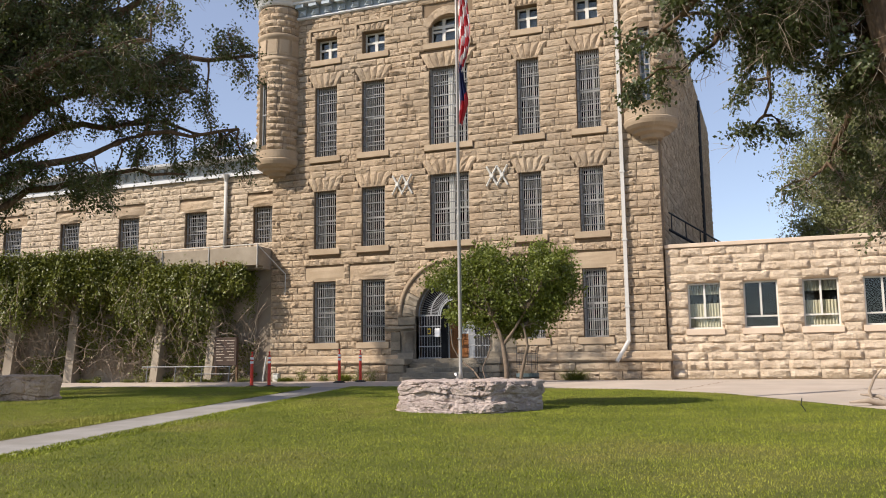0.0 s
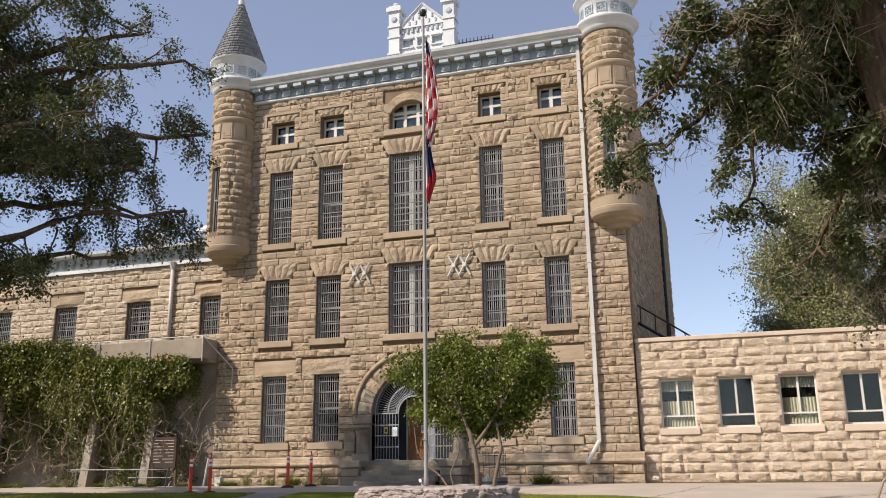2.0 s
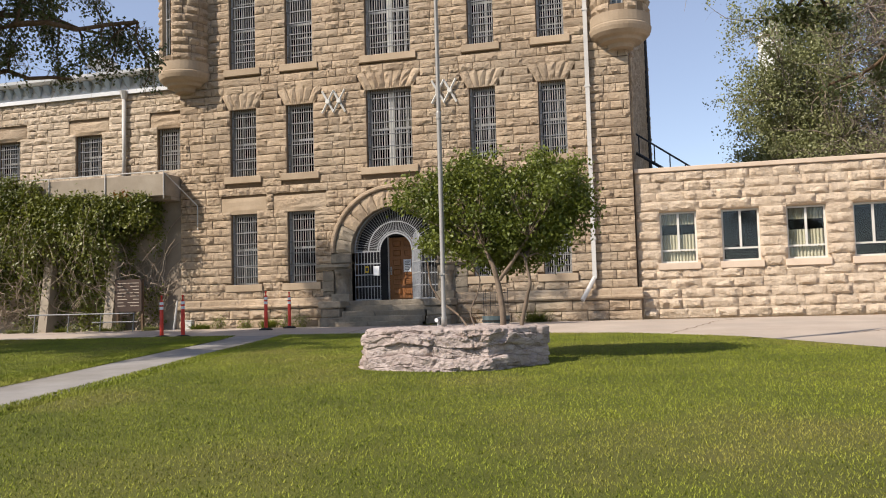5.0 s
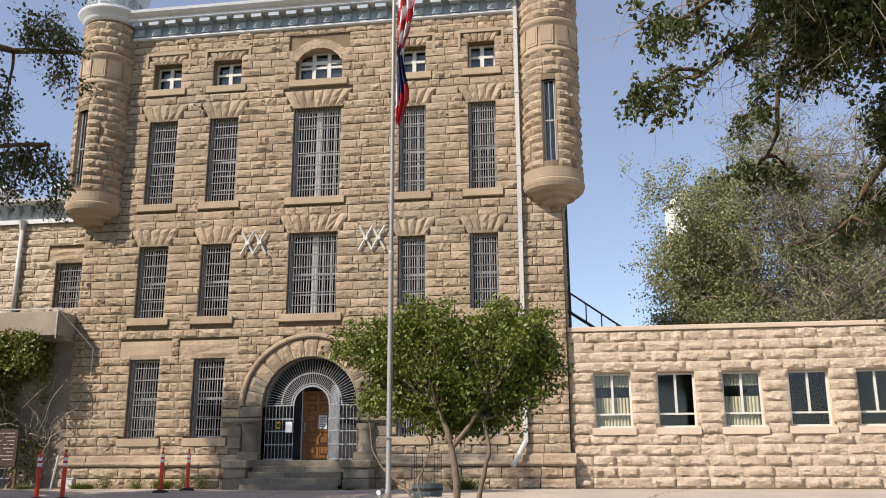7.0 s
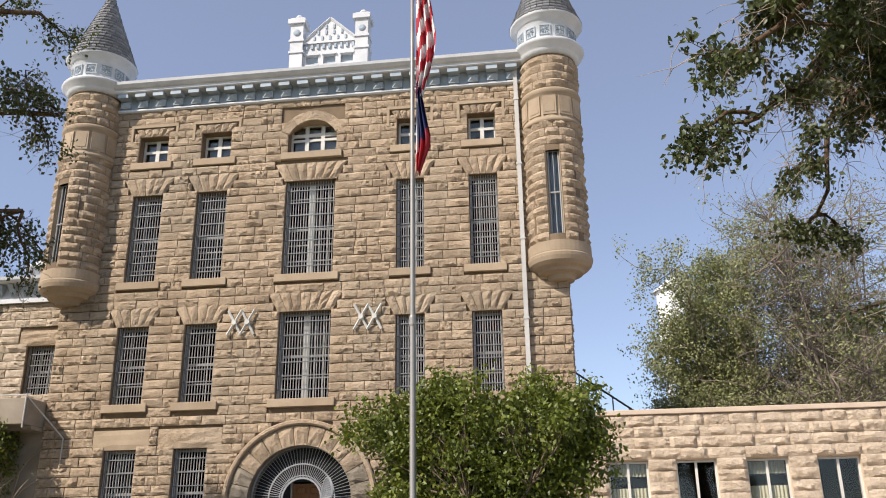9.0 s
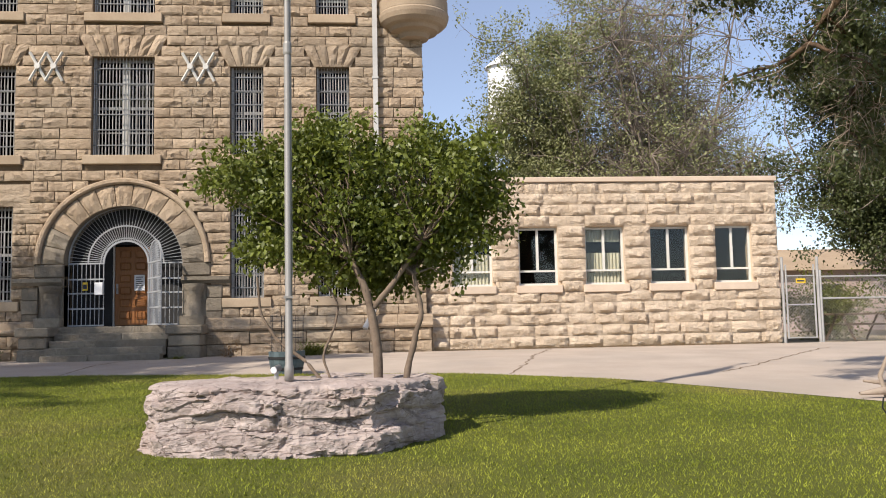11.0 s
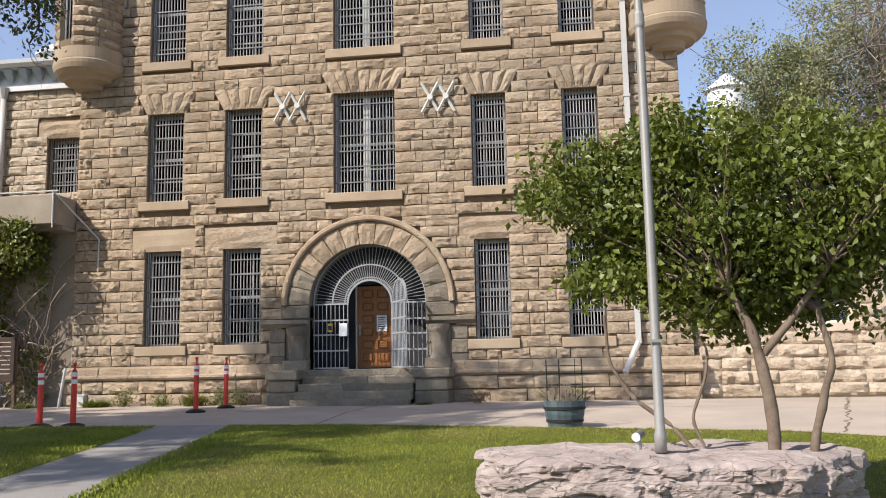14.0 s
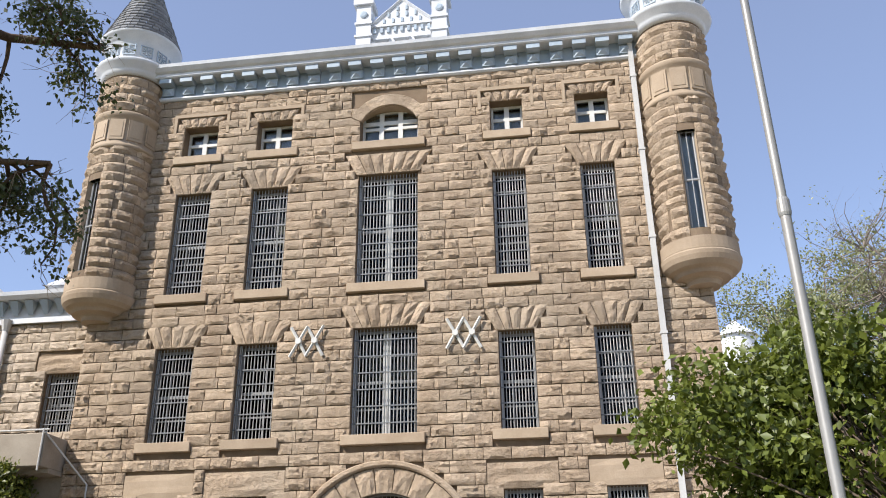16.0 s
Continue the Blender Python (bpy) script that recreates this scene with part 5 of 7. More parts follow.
def flag(name, x, y, ztop, zbot, width, mats, stripe, label, seed):
    """A limp flag hanging in folds from the halyard; stripe gives a face's cloth."""
    n, m = 26, 40
    me = bpy.data.meshes.new(name)
    v, f = [], []
    for j in range(m + 1):
        t = j / m
        z = ztop + (zbot - ztop) * t
        w = width * (0.15 + 0.85 * min(1, t * 1.7)) * (1 - 0.55 * max(0, t - 0.72) / 0.28)
        sway = 0.04 * math.sin(3 * t + seed)
        for i in range(n + 1):
            s = i / n
            fold = math.sin(s * 17 + 2.2 * math.sin(3 * t + seed)) * 0.055 * min(1, 0.3 + s * 2)
            v.append((x + 0.05 + w * s + sway * s, y + fold, z - 0.10 * s * (1 - t) - 0.05 * math.sin(s * 9 + seed) * t))
    for j in range(m):
        for i in range(n):
            a = j * (n + 1) + i
            f.append((a, a + 1, a + n + 2, a + n + 1))
    me.from_pydata(v, [], f)
    for mt in mats:
        me.materials.append(mt)
    for p in me.polygons:
        j, i = divmod(p.index, n)
        p.material_index = stripe(i / n, j / m)
    me.shade_smooth()
    return tagged(new(name, me), label, "flag", "flags on the pole")


flag("flag", 5.30, -13.71, 8.1, 6.05, 0.24, [FLAG_RED, FLAG_WHITE, FLAG_BLUE], lambda s, t: 2 if t < 0.28 and s < 0.8 and t < 0.12 else int((s * 3.2 + t * 9)) % 2, "limp red and white striped flag", 1.0)
flag("flag", 5.30, -13.71, 6.25, 5.03, 0.20, [FLAG_RED, FLAG_WHITE, FLAG_BLUE], lambda s, t: 2 if t + 0.35 * s < 0.78 and s > 0.12 else (1 if s < 0.16 and t < 0.8 else 0), "limp blue flag with red and white edge", 2.4)

# small multi-stemmed tree on the boulder
rnd = random.Random(3)
gen = np.random.default_rng(3)
st = empty("small_tree", "small round-crowned tree with twisted stems growing from a boulder", "tree", at=(6.0, -13.4, 0.25))
wood, green = Soup(), Soup()
stems = [((6.08, -13.42, 0.25), [(6.06, -13.42, 0.7), (6.0, -13.42, 1.0), (5.85, -13.4, 1.35)], 0.045), ((6.34, -13.40, 0.25), [(6.42, -13.42, 0.6), (6.5, -13.45, 0.85), (6.42, -13.42, 1.2)], 0.032),
         ((6.05, -13.41, 0.9), [(6.25, -13.45, 1.15), (6.5, -13.5, 1.5)], 0.03), ((5.55, -13.35, 0.25), [(5.42, -13.3, 0.42), (5.16, -13.3, 0.60), (5.0, -13.3, 0.86), (4.98, -13.35, 1.2)], 0.018), ((5.64, -13.3, 0.25), [(5.56, -13.25, 0.46), (5.68, -13.2, 0.72), (5.72, -13.15, 0.95), (5.55, -13.15, 1.2)], 0.013)]
tips = []
for p0, rest_, r in stems:
    pts = [p0] + rest_
    fine = []
    for a, b in zip(pts, pts[1:]):
        fine += [Vector(a).lerp(Vector(b), k / 5) + Vector([rnd.gauss(0, r * 0.16) for _ in range(3)]) for k in range(5)]
    fine.append(Vector(pts[-1]))
    for _ in range(2):
        fine = fine[:1] + [(a + b * 2 + c) / 4 for a, b, c in zip(fine, fine[1:], fine[2:])] + fine[-1:]
    tube(wood, fine, [r * (1 - 0.4 * i / len(fine)) * rnd.uniform(0.86, 1.14) for i in range(len(fine))], 9)
    if r > 0.02:
        tips.append(Vector(rest_[-1]))
CC, CR = Vector((6.0, -13.0, 1.98)), Vector((1.60, 0.9, 1.08))
centres = []
while len(centres) < 640:
    d = Vector((gen.normal(), gen.normal(), gen.normal())).normalized()
    k = gen.uniform(0.35, 1.0) ** 0.5
    p = Vector((d.x * CR.x * k, d.y * CR.y * k, d.z * CR.z * k))
    lump = 0.84 + 0.34 * noise.noise(d * 2.1 + Vector((4, 1, 2)))
    p = CC + p * lump
    if p.z < 1.06 + 0.45 * noise.noise(Vector((p.x * 1.3, p.y, 3))):
        continue
    if p.z > 2.45 and noise.noise(Vector((p.x * 2.2, p.y * 1.2, 8))) < 0.0:
        continue
    if p.x < 5.55 and p.y < -13.4:
        continue
    centres.append(p)
for p in centres[::3]:
    t = min(tips, key=lambda q: (q - p).length)
    mid = t.lerp(p, 0.5) + Vector((rnd.uniform(-0.1, 0.1), rnd.uniform(-0.1, 0.1), rnd.uniform(0, 0.15)))
    tube(wood, [t, mid, p], [0.013, 0.007, 0.002], 5)
leaves(green, gen, centres, (0.085, 0.08, 0.07), 66, 0.062)
inv = Matrix.Translation(st.location).inverted()
for o in (wood.build("trunk", THINBARK, st, smooth=True), green.build("crown", LEAF, st)):
    o.matrix_parent_inverse = inv


def furrowed(soup, trunk):
    """A trunk with upright ridges and furrows in its bark."""
    n, per = 56, 16
    rings = []
    for (p, r), (q, s) in zip(trunk, trunk[1:]):
        for k in range(per + (q == trunk[-1][0])):
            t = k / per
            rings.append((Vector(p).lerp(Vector(q), t), r + (s - r) * t))
    v = []
    for j, (c, r) in enumerate(rings):
        for i in range(n):
            a = 2 * math.pi * i / n
            u = Vector((math.cos(a), math.sin(a), 0))
            e = Vector((u.x * 4.2, u.y * 4.2, c.z * 0.75))
            ridge = 1 - 2 * abs(noise.noise(e)) * 1.6
            fine = 1 - 2 * abs(noise.noise(e * 2.7))
            v.append(tuple(c + u * r * (1 + 0.10 * ridge + 0.045 * fine + 0.09 * noise.noise(u * 1.3 + Vector((0, 0, c.z * 0.4))))))
    f = [(j * n + i, j * n + (i + 1) % n, (j + 1) * n + (i + 1) % n, (j + 1) * n + i) for j in range(len(rings) - 1) for i in range(n)]
    soup.add(v, f)


def cottonwood(name, label, base, trunk, limbs, gen_seed, boughs, per, leaf, spread, count, mat, twigs=0.5, bark=BARK, hang=-0.25):
    """trunk: points and radii; limbs: (points, radii); leaf sprays along twigs off the limbs."""
    rnd = random.Random(gen_seed)
    gen = np.random.default_rng(gen_seed)
    t = empty(name, label, "tree", at=base)
    wood, green = Soup(), Soup()
    furrowed(wood, trunk)
    bare = Soup()
    cents = []
    for limb in limbs:
        pts, r0 = [Vector(p) for p in limb[0]], limb[1]
        count_here = limb[2] if len(limb) > 2 else boughs
        fine = []
        for a, b in zip(pts, pts[1:]):
            for k in range(4):
                fine.append(a.lerp(b, k / 4) + Vector([rnd.gauss(0, 0.05) for _ in range(3)]))
        fine.append(pts[-1])
        tube(wood, fine, [r0 * (1 - 0.85 * i / len(fine)) + 0.008 for i in range(len(fine))], 8)
        for _ in range(count_here):
            i = rnd.randrange(len(fine) // 5, len(fine))
            d = Vector((rnd.gauss(0, 1), rnd.gauss(0, 1), rnd.gauss(0.05, 0.7)))
            br = wander(rnd, fine[i], d, rnd.uniform(0.8, 2.0) * spread, 5, 0.25, hang * 0.5)
            tube(wood, br, [0.03 * (1 - q / 6) + 0.006 for q in range(6)], 5)
            for _ in range(per):
                p = br[rnd.randrange(2, 6)]
                d = Vector((rnd.gauss(0, 1), rnd.gauss(0, 1), rnd.gauss(hang, 0.6)))
                tw = wander(rnd, p, d, rnd.uniform(0.3, 0.8) * spread, 3, 0.3, hang)
                tube(wood, tw, [0.008, 0.006, 0.004, 0.002], 3)
                if rnd.random() < twigs:
                    cents += [tuple(q) for q in tw[1:]]
                elif leaf < 0.11:
                    for _ in range(4):
                        tube(bare, wander(rnd, tw[rnd.randrange(1, 4)], Vector((rnd.gauss(0, 1), rnd.gauss(0, 1), rnd.gauss(-0.5, 0.5))), rnd.uniform(0.3, 0.7), 3, 0.3, -0.12), [0.006, 0.005, 0.004, 0.002], 3)
    leaves(green, gen, cents, (0.13 * spread, 0.13 * spread, 0.12 * spread), count, leaf)
    inv = Matrix.Translation(t.location).inverted()
    made = [wood.build("trunk", bark, t, smooth=True), green.build("crown", mat, t)]
    if bare.n:
        made.append(bare.build("twig_spray", TWIG, t, "thin pale dead twigs"))
    for o in made:
        o.matrix_parent_inverse = inv
    return t


# tree whose boughs reach over the turret from the west
cottonwood("cottonwood_tree", "large cottonwood with long leafy boughs before the wing", (-9.0, -13.5, -0.35),
           [((-9.0, -13.5, -0.5), 0.62), ((-9.0, -13.5, 2.0), 0.5), ((-8.9, -13.4, 4.5), 0.4), ((-8.7, -13.2, 7.5), 0.26)],
           [([(-9.0, -13.5, 4.0), (-7.0, -12.0, 5.7), (-5.0, -10.2, 6.8), (-3.1, -8.6, 7.2)], 0.13, 20),
            ([(-8.9, -13.3, 5.0), (-6.8, -11.6, 7.6), (-4.8, -9.8, 9.0), (-2.8, -8.3, 9.4)], 0.17),
            ([(-8.8, -13.2, 6.0), (-6.6, -12.0, 9.0), (-4.6, -10.6, 10.6), (-2.9, -9.4, 11.1)], 0.16),
            ([(-9.0, -13.5, 3.6), (-7.4, -11.6, 5.2), (-6.2, -9.8, 6.0), (-5.0, -8.4, 6.1)], 0.11, 5),
            ([(-8.9, -13.3, 5.0), (-7.6, -10.6, 7.2), (-6.4, -8.6, 7.8), (-5.0, -7.4, 7.5)], 0.12, 9),
            ([(-8.8, -13.2, 5.5), (-7.2, -12.0, 8.0), (-5.8, -10.8, 8.4), (-4.2, -9.4, 8.2)], 0.12, 20),
            ([(-8.7, -13.2, 6.5), (-7.6, -12.6, 10.0), (-5.8, -11.4, 12.3)], 0.16),
            ([(-8.8, -13.4, 6.0), (-7.2, -15.0, 8.0), (-5.4, -16.4, 8.6)], 0.16),
            ([(-8.8, -13.4, 5.4), (-8.0, -15.6, 7.6), (-7.0, -17.6, 8.2)], 0.16),
            ([(-8.8, -13.2, 6.0), (-8.6, -11.4, 8.4), (-8.0, -9.8, 9.6), (-6.8, -8.6, 10.0)], 0.15, 18),
            ([(-8.8, -13.2, 6.0), (-9.8, -11.2, 8.6), (-10.4, -9.4, 9.8)], 0.15),
            ([(-8.7, -13.2, 7.0), (-8.6, -11.0, 10.0), (-9.0, -9.2, 11.4)], 0.15),
            ([(-8.8, -13.3, 5.5), (-6.8, -13.0, 7.6), (-5.0, -12.6, 8.4), (-3.4, -12.0, 8.6)], 0.14),
            ([(-8.8, -13.2, 6.5), (-10.4, -11.0, 9.2), (-10.8, -9.0, 10.6), (-10.0, -7.8, 11.0)], 0.15),
            ([(-9.0, -13.5, 4.5), (-11.5, -11.5, 7.5), (-14.0, -10.2, 9.0), (-16.5, -9.6, 9.4)], 0.18),
            ([(-9.0, -13.5, 5.0), (-12.0, -12.2, 8.6), (-15.0, -11.2, 10.4), (-18.5, -10.6, 10.6)], 0.18),
            ([(-9.0, -13.5, 4.5), (-12.4, -13.6, 7.6), (-15.6, -13.6, 9.0), (-19.5, -13.0, 9.6)], 0.18),
            ([(-8.9, -13.4, 5.0), (-10.6, -12.6, 7.5), (-13.0, -9.6, 8.6)], 0.15, 12),
            ([(-8.7, -13.2, 7.0), (-8.7, -10.2, 9.4), (-8.4, -7.8, 10.2), (-7.6, -6.4, 10.0)], 0.14, 26),
            ([(-8.7, -13.2, 7.2), (-8.0, -12.8, 9.6), (-7.4, -12.0, 12.0)], 0.17),
            ([(-8.7, -13.2, 7.2), (-6.8, -12.2, 10.0), (-5.0, -11.0, 11.2), (-3.6, -10.2, 11.6)], 0.15, 15),
            ([(-8.7, -13.2, 7.4), (-7.4, -11.4, 10.0), (-6.2, -9.8, 11.2), (-5.2, -8.6, 11.6)], 0.15, 15),
            ([(-8.7, -13.2, 7.4), (-7.2, -13.0, 10.2), (-5.8, -12.6, 12.0), (-4.6, -12.0, 12.8)], 0.15, 15),
            ([(-8.7, -13.2, 7.4), (-7.8, -12.2, 10.4), (-6.8, -11.0, 12.2)], 0.15, 20),
            ([(-8.7, -13.2, 7.2), (-8.0, -11.2, 9.8), (-7.2, -9.4, 11.0)], 0.15, 15),
            ([(-8.7, -13.2, 7.2), (-9.4, -12.4, 9.8), (-9.2, -11.0, 12.4)], 0.17),
            ([(-8.7, -13.2, 7.0), (-9.6, -14.4, 9.8), (-9.6, -15.4, 12.2)], 0.17),
            ([(-8.7, -13.2, 7.0), (-8.2, -14.6, 9.4), (-7.2, -15.6, 11.2)], 0.17),
            ([(-8.7, -13.2, 7.0), (-10.4, -12.4, 9.4), (-11.6, -11.2, 11.6)], 0.17),
            ([(-8.7, -13.2, 7.0), (-8.6, -11.6, 9.0), (-8.2, -10.2, 10.6)], 0.17),
            ([(-9.0, -13.5, 5.5), (-12.4, -12.6, 9.6), (-15.8, -12.0, 11.6), (-18.6, -11.4, 12.0)], 0.18),
            ([(-9.0, -13.5, 5.5), (-13.0, -14.2, 9.2), (-16.6, -15.4, 10.8), (-20.0, -16.0, 11.2)], 0.18),
            ([(-9.0, -13.5, 5.5), (-12.6, -15.0, 8.6), (-15.2, -16.6, 10.0), (-17.0, -18.0, 10.4)], 0.18)],
           51, 22, 12, 0.095, 0.85, 12, COTTON, 0.75)
# tree with the leaning trunk on the east side
cottonwood("cottonwood_tree", "large cottonwood with leaning furrowed trunk and drooping twigs", (12.7, -15.6, -0.4),
           [((13.05, -15.7, -0.6), 0.42), ((12.95, -15.4, 1.5), 0.34), ((12.78, -15.0, 3.6), 0.29), ((12.56, -14.7, 5.2), 0.26), ((12.4, -14.5, 6.4), 0.24), ((12.4, -14.4, 8.0), 0.18)],
           [([(12.2, -14.5, 5.4), (11.4, -14.0, 6.3), (10.4, -13.6, 6.4), (9.4, -13.2, 5.7)], 0.10),
            ([(12.0, -14.4, 6.2), (11.1, -14.4, 7.0), (10.2, -14.6, 6.9), (9.2, -14.2, 6.1)], 0.10),
            ([(12.3, -14.7, 4.8), (12.6, -13.2, 5.6), (12.3, -11.8, 5.4), (11.8, -10.8, 4.3)], 0.11),
            ([(12.2, -14.5, 5.6), (13.4, -13.4, 6.4), (14.0, -12.2, 5.6), (13.6, -11.2, 3.8)], 0.11),
            ([(12.2, -14.5, 5.6), (13.0, -12.6, 5.4), (13.2, -10.8, 4.6), (12.8, -9.8, 3.6)], 0.10),
            ([(11.9, -14.3, 6.9), (11.5, -13.0, 8.2), (11.2, -11.8, 8.4)], 0.12),
            ([(12.2, -14.5, 6.0), (11.6, -12.8, 7.0), (10.9, -11.4, 6.6), (10.7, -10.6, 5.4)], 0.08, 17),
            ([(12.2, -14.5, 6.4), (11.8, -12.6, 8.2), (11.2, -11.2, 8.2), (10.8, -10.6, 7.2)], 0.08, 15),
            ([(12.08, -14.35, 6.8), (10.9, -16.2, 8.6), (9.5, -18.0, 9.0)], 0.12, 22),
            ([(12.08, -14.35, 6.8), (11.6, -16.4, 8.4), (10.8, -18.2, 8.8)], 0.12, 22),
            ([(12.0, -14.4, 6.0), (13.0, -13.6, 7.0), (13.6, -12.6, 7.0), (13.4, -11.6, 6.0)], 0.11, 30),
            ([(11.9, -14.3, 6.9), (12.8, -14.6, 9.0), (13.4, -14.0, 10.5)], 0.12)],
           52, 22, 12, 0.09, 0.62, 17, COTTON, 0.62)
# willowy trees and a bare-twigged tree beyond the annex
def far_tree(name, label, x, y, h, w, seed, mat, twigs, leaf=0.17, count=16, base=0.0, boughs=17, low=5):
    rnd = random.Random(seed)
    limbs = []
    for k in range(13):
        a = rnd.uniform(0, 2 * math.pi)
        q = rnd.uniform(0.35, 1.0)
        top = h * rnd.uniform(0.62, 1.0)
        limbs.append(([(x, y, h * 0.18), (x + math.cos(a) * w * 0.25 * q, y + math.sin(a) * w * 0.25 * q, h * 0.45), (x + math.cos(a) * w * 0.5 * q, y + math.sin(a) * w * 0.5 * q, top)], h * 0.0065))
    for k in range(low):
        a = rnd.uniform(0, 2 * math.pi)
        limbs.append(([(x, y, h * 0.15), (x + math.cos(a) * w * 0.3, y + math.sin(a) * w * 0.3, h * 0.33), (x + math.cos(a) * w * 0.5, y + math.sin(a) * w * 0.5, h * 0.45)], h * 0.006))
    return cottonwood(name, label, (x, y, base), [((x, y, base - 0.2), h * 0.028), ((x, y, h * 0.2), h * 0.02), ((x + 0.2, y, h * 0.6), h * 0.008)], limbs, seed, boughs, 8, leaf, h / 9.0, count, mat, twigs, GREYBARK, 0.1)


far_tree("poplar_tree", "tall light green poplar beyond the annex", 15.6, 23.0, 16.8, 4.8, 61, WILLOW, 0.9, 0.16, 17, 0.0, 22)
far_tree("bare_tree", "half-bare tree with grey dead twigs beyond the annex", 21.2, 21.5, 18.5, 9.0, 63, WILLOW, 0.12, 0.15, 9, 0.0, 84, 12)
far_tree("bare_tree", "half-bare tree with grey dead twigs beyond the annex", 22.6, 24.5, 16.5, 8.5, 64, WILLOW, 0.10, 0.15, 9, 0.0, 52, 11)
far_tree("cottonwood_tree", "dark green cottonwood behind the chain-link fence", 23.0, 4.5, 13.0, 6.0, 65, COTTON, 0.9, 0.12, 18, 0.0, 20, 6)

# ---- entrance: vestibule, door, iron gate, steps ----
DY = 1.02
# vestibule walls and ceiling: the recess's shade is put into their near-black colour
door_wall = pierced("wall_vestibule", ARCH_X - ARCH_R - 0.2, ARCH_X + ARCH_R + 0.2, 0.6, 4.0, DY, DY + 0.3, [(-0.52, 0.46, 0.8, 2.86)], SHADE_BLACK, "dark panelled vestibule wall round the oak door, near-black with painted shade")
for s in (-1, 1):
    x = ARCH_X + s * (ARCH_R + 0.1)
    tagged(part("wall_vestibule_side", box(x - 0.1, 0.56, 0.6, x + 0.1, DY - 0.003, 4.0), SHADE_BLACK, None), "stone vestibule side wall coloured near-black for shade", "wall", "", "structure")
tagged(part("ceiling", box(ARCH_X - 1.5, 0.56, 3.75, ARCH_X + 1.5, DY - 0.003, 3.95), SHADE_BLACK, None), "stone vestibule ceiling coloured near-black for shade", "ceiling", "", "structure")
tagged(part("floor_entrance", box(ARCH_X - ARCH_R, -0.1, 0.3, ARCH_X + ARCH_R, DY, 0.80), GREYSTONE, None), "worn grey stone threshold floor", "floor", "", "structure")
dr = empty("door_1", "closed varnished oak door with twelve raised panels", "door", "structure", at=(-0.48, DY + 0.1, 0.82))
part("leaf", box(0, 0, 0, 0.9, 0.05, 2.0), DOORWOOD, dr)
one = None
for i in range(2):
    for j in range(6):
        if one is None:
            bm = bmesh.new()
            box(0, -0.03, 0, 0.27, 0.0, 0.2, bm)
            bmesh.ops.bevel(bm, geom=list(bm.edges), offset=0.028, segments=1, affect="EDGES")
            one = part("panel", bm, DOORWOOD, dr)
            o = one
        else:
            o = again(one, Matrix(), dr)
        o.matrix_basis = Matrix.Translation((0.13 + i * 0.38, 0, 0.16 + j * 0.31))
part("knob", lathe([(0.0, 0), (0.028, 0.0), (0.028, 0.03), (0.0, 0.05)], 10), BAR, dr, "steel door handle").matrix_basis = Matrix.Translation((0.06, -0.02, 0.92)) @ Matrix.Rotation(math.pi / 2, 4, "X")
part("handle_plate", box(0.035, -0.02, 0.8, 0.085, -0.003, 1.06), BAR, dr)
part("jamb", box(-0.055, -0.05, -0.02, -0.004, 0.06, 2.04), WOODWHITE, dr, "white door jamb")
part("jamb_stone", box(-0.32, -0.08, -0.02, -0.06, 0.0, 2.0), GREYSTONE, dr, "grey stone pier")
nt = empty("paper_notice", "white printed notice taped to the oak door", "notice", at=(0.14, DY + 0.058, 1.9))
part("sheet", box(-0.13, -0.004, -0.2, 0.13, 0.0, 0.2), PAPER, nt)
for k in range(6):
    part("print_bar", box(-0.09, -0.007, 0.13 - k * 0.055, 0.09 - 0.04 * (k % 2), -0.005, 0.15 - k * 0.055), INK, nt)

gate = empty("entrance_gate", "grey iron sunburst gate with its leaf standing open", "gate", at=(ARCH_X, 0.22, 0.8))
GZ = SPRING - 0.8 + 0.04


def gpart(name, bm, label=""):
    return part(name, bm, GATEPAINT, gate, label)


def arc_band(r, w, name):
    bm = bmesh.new()
    rows = []
    for i in range(41):
        a = math.pi * i / 40
        rows.append([bm.verts.new(((r + dr_) * math.cos(a), y, GZ + (r + dr_) * math.sin(a))) for dr_, y in ((-w, -0.015), (w, -0.015), (w, 0.015), (-w, 0.015))])
    for p, q in zip(rows, rows[1:]):
        for j in range(4):
            bm.faces.new((p[j], q[j], q[(j + 1) % 4], p[(j + 1) % 4]))
    return gpart(name, bm)


for r, w in ((0.53, 0.022), (0.60, 0.012), (0.90, 0.016), (1.36, 0.02)):
    arc_band(r, w, "arch_band")
spoke = None
for k in range(45):
    a = math.pi * (k + 0.5) / 45
    o = gpart("spoke", rod((0.55, 0, 0), (1.35, 0, 0), 0.0085, n=5)) if spoke is None else again(spoke, Matrix(), gate)
    spoke = spoke or o
    o.matrix_basis = Matrix.Translation((0, 0, GZ)) @ Matrix.Rotation(-a, 4, "Y")


def bar_panel(x0, x1, n, parent, h=GZ, arch=False):
    one = None
    for k in range(n + 1):
        x = x0 + (x1 - x0) * k / n
        top = h
        if arch:
            top = h + math.sqrt(max(0.0, 0.25 - (x - 0.5) ** 2)) * 0.98
        if arch or one is None:
            o = part("bar", rod((0, 0, 0.02), (0, 0, top), 0.011, n=5), GATEPAINT, parent)
            one = o
        else:
            o = again(one, Matrix(), parent)
        o.matrix_basis = Matrix.Translation((x, 0, 0))
    for z in (0.03, h * 0.28, h * 0.52, h * 0.74, h - 0.02):
        part("flat_rail", box(x0 - 0.015, -0.014, z - 0.018, x1 + 0.015, 0.012, z + 0.018), GATEPAINT, parent)


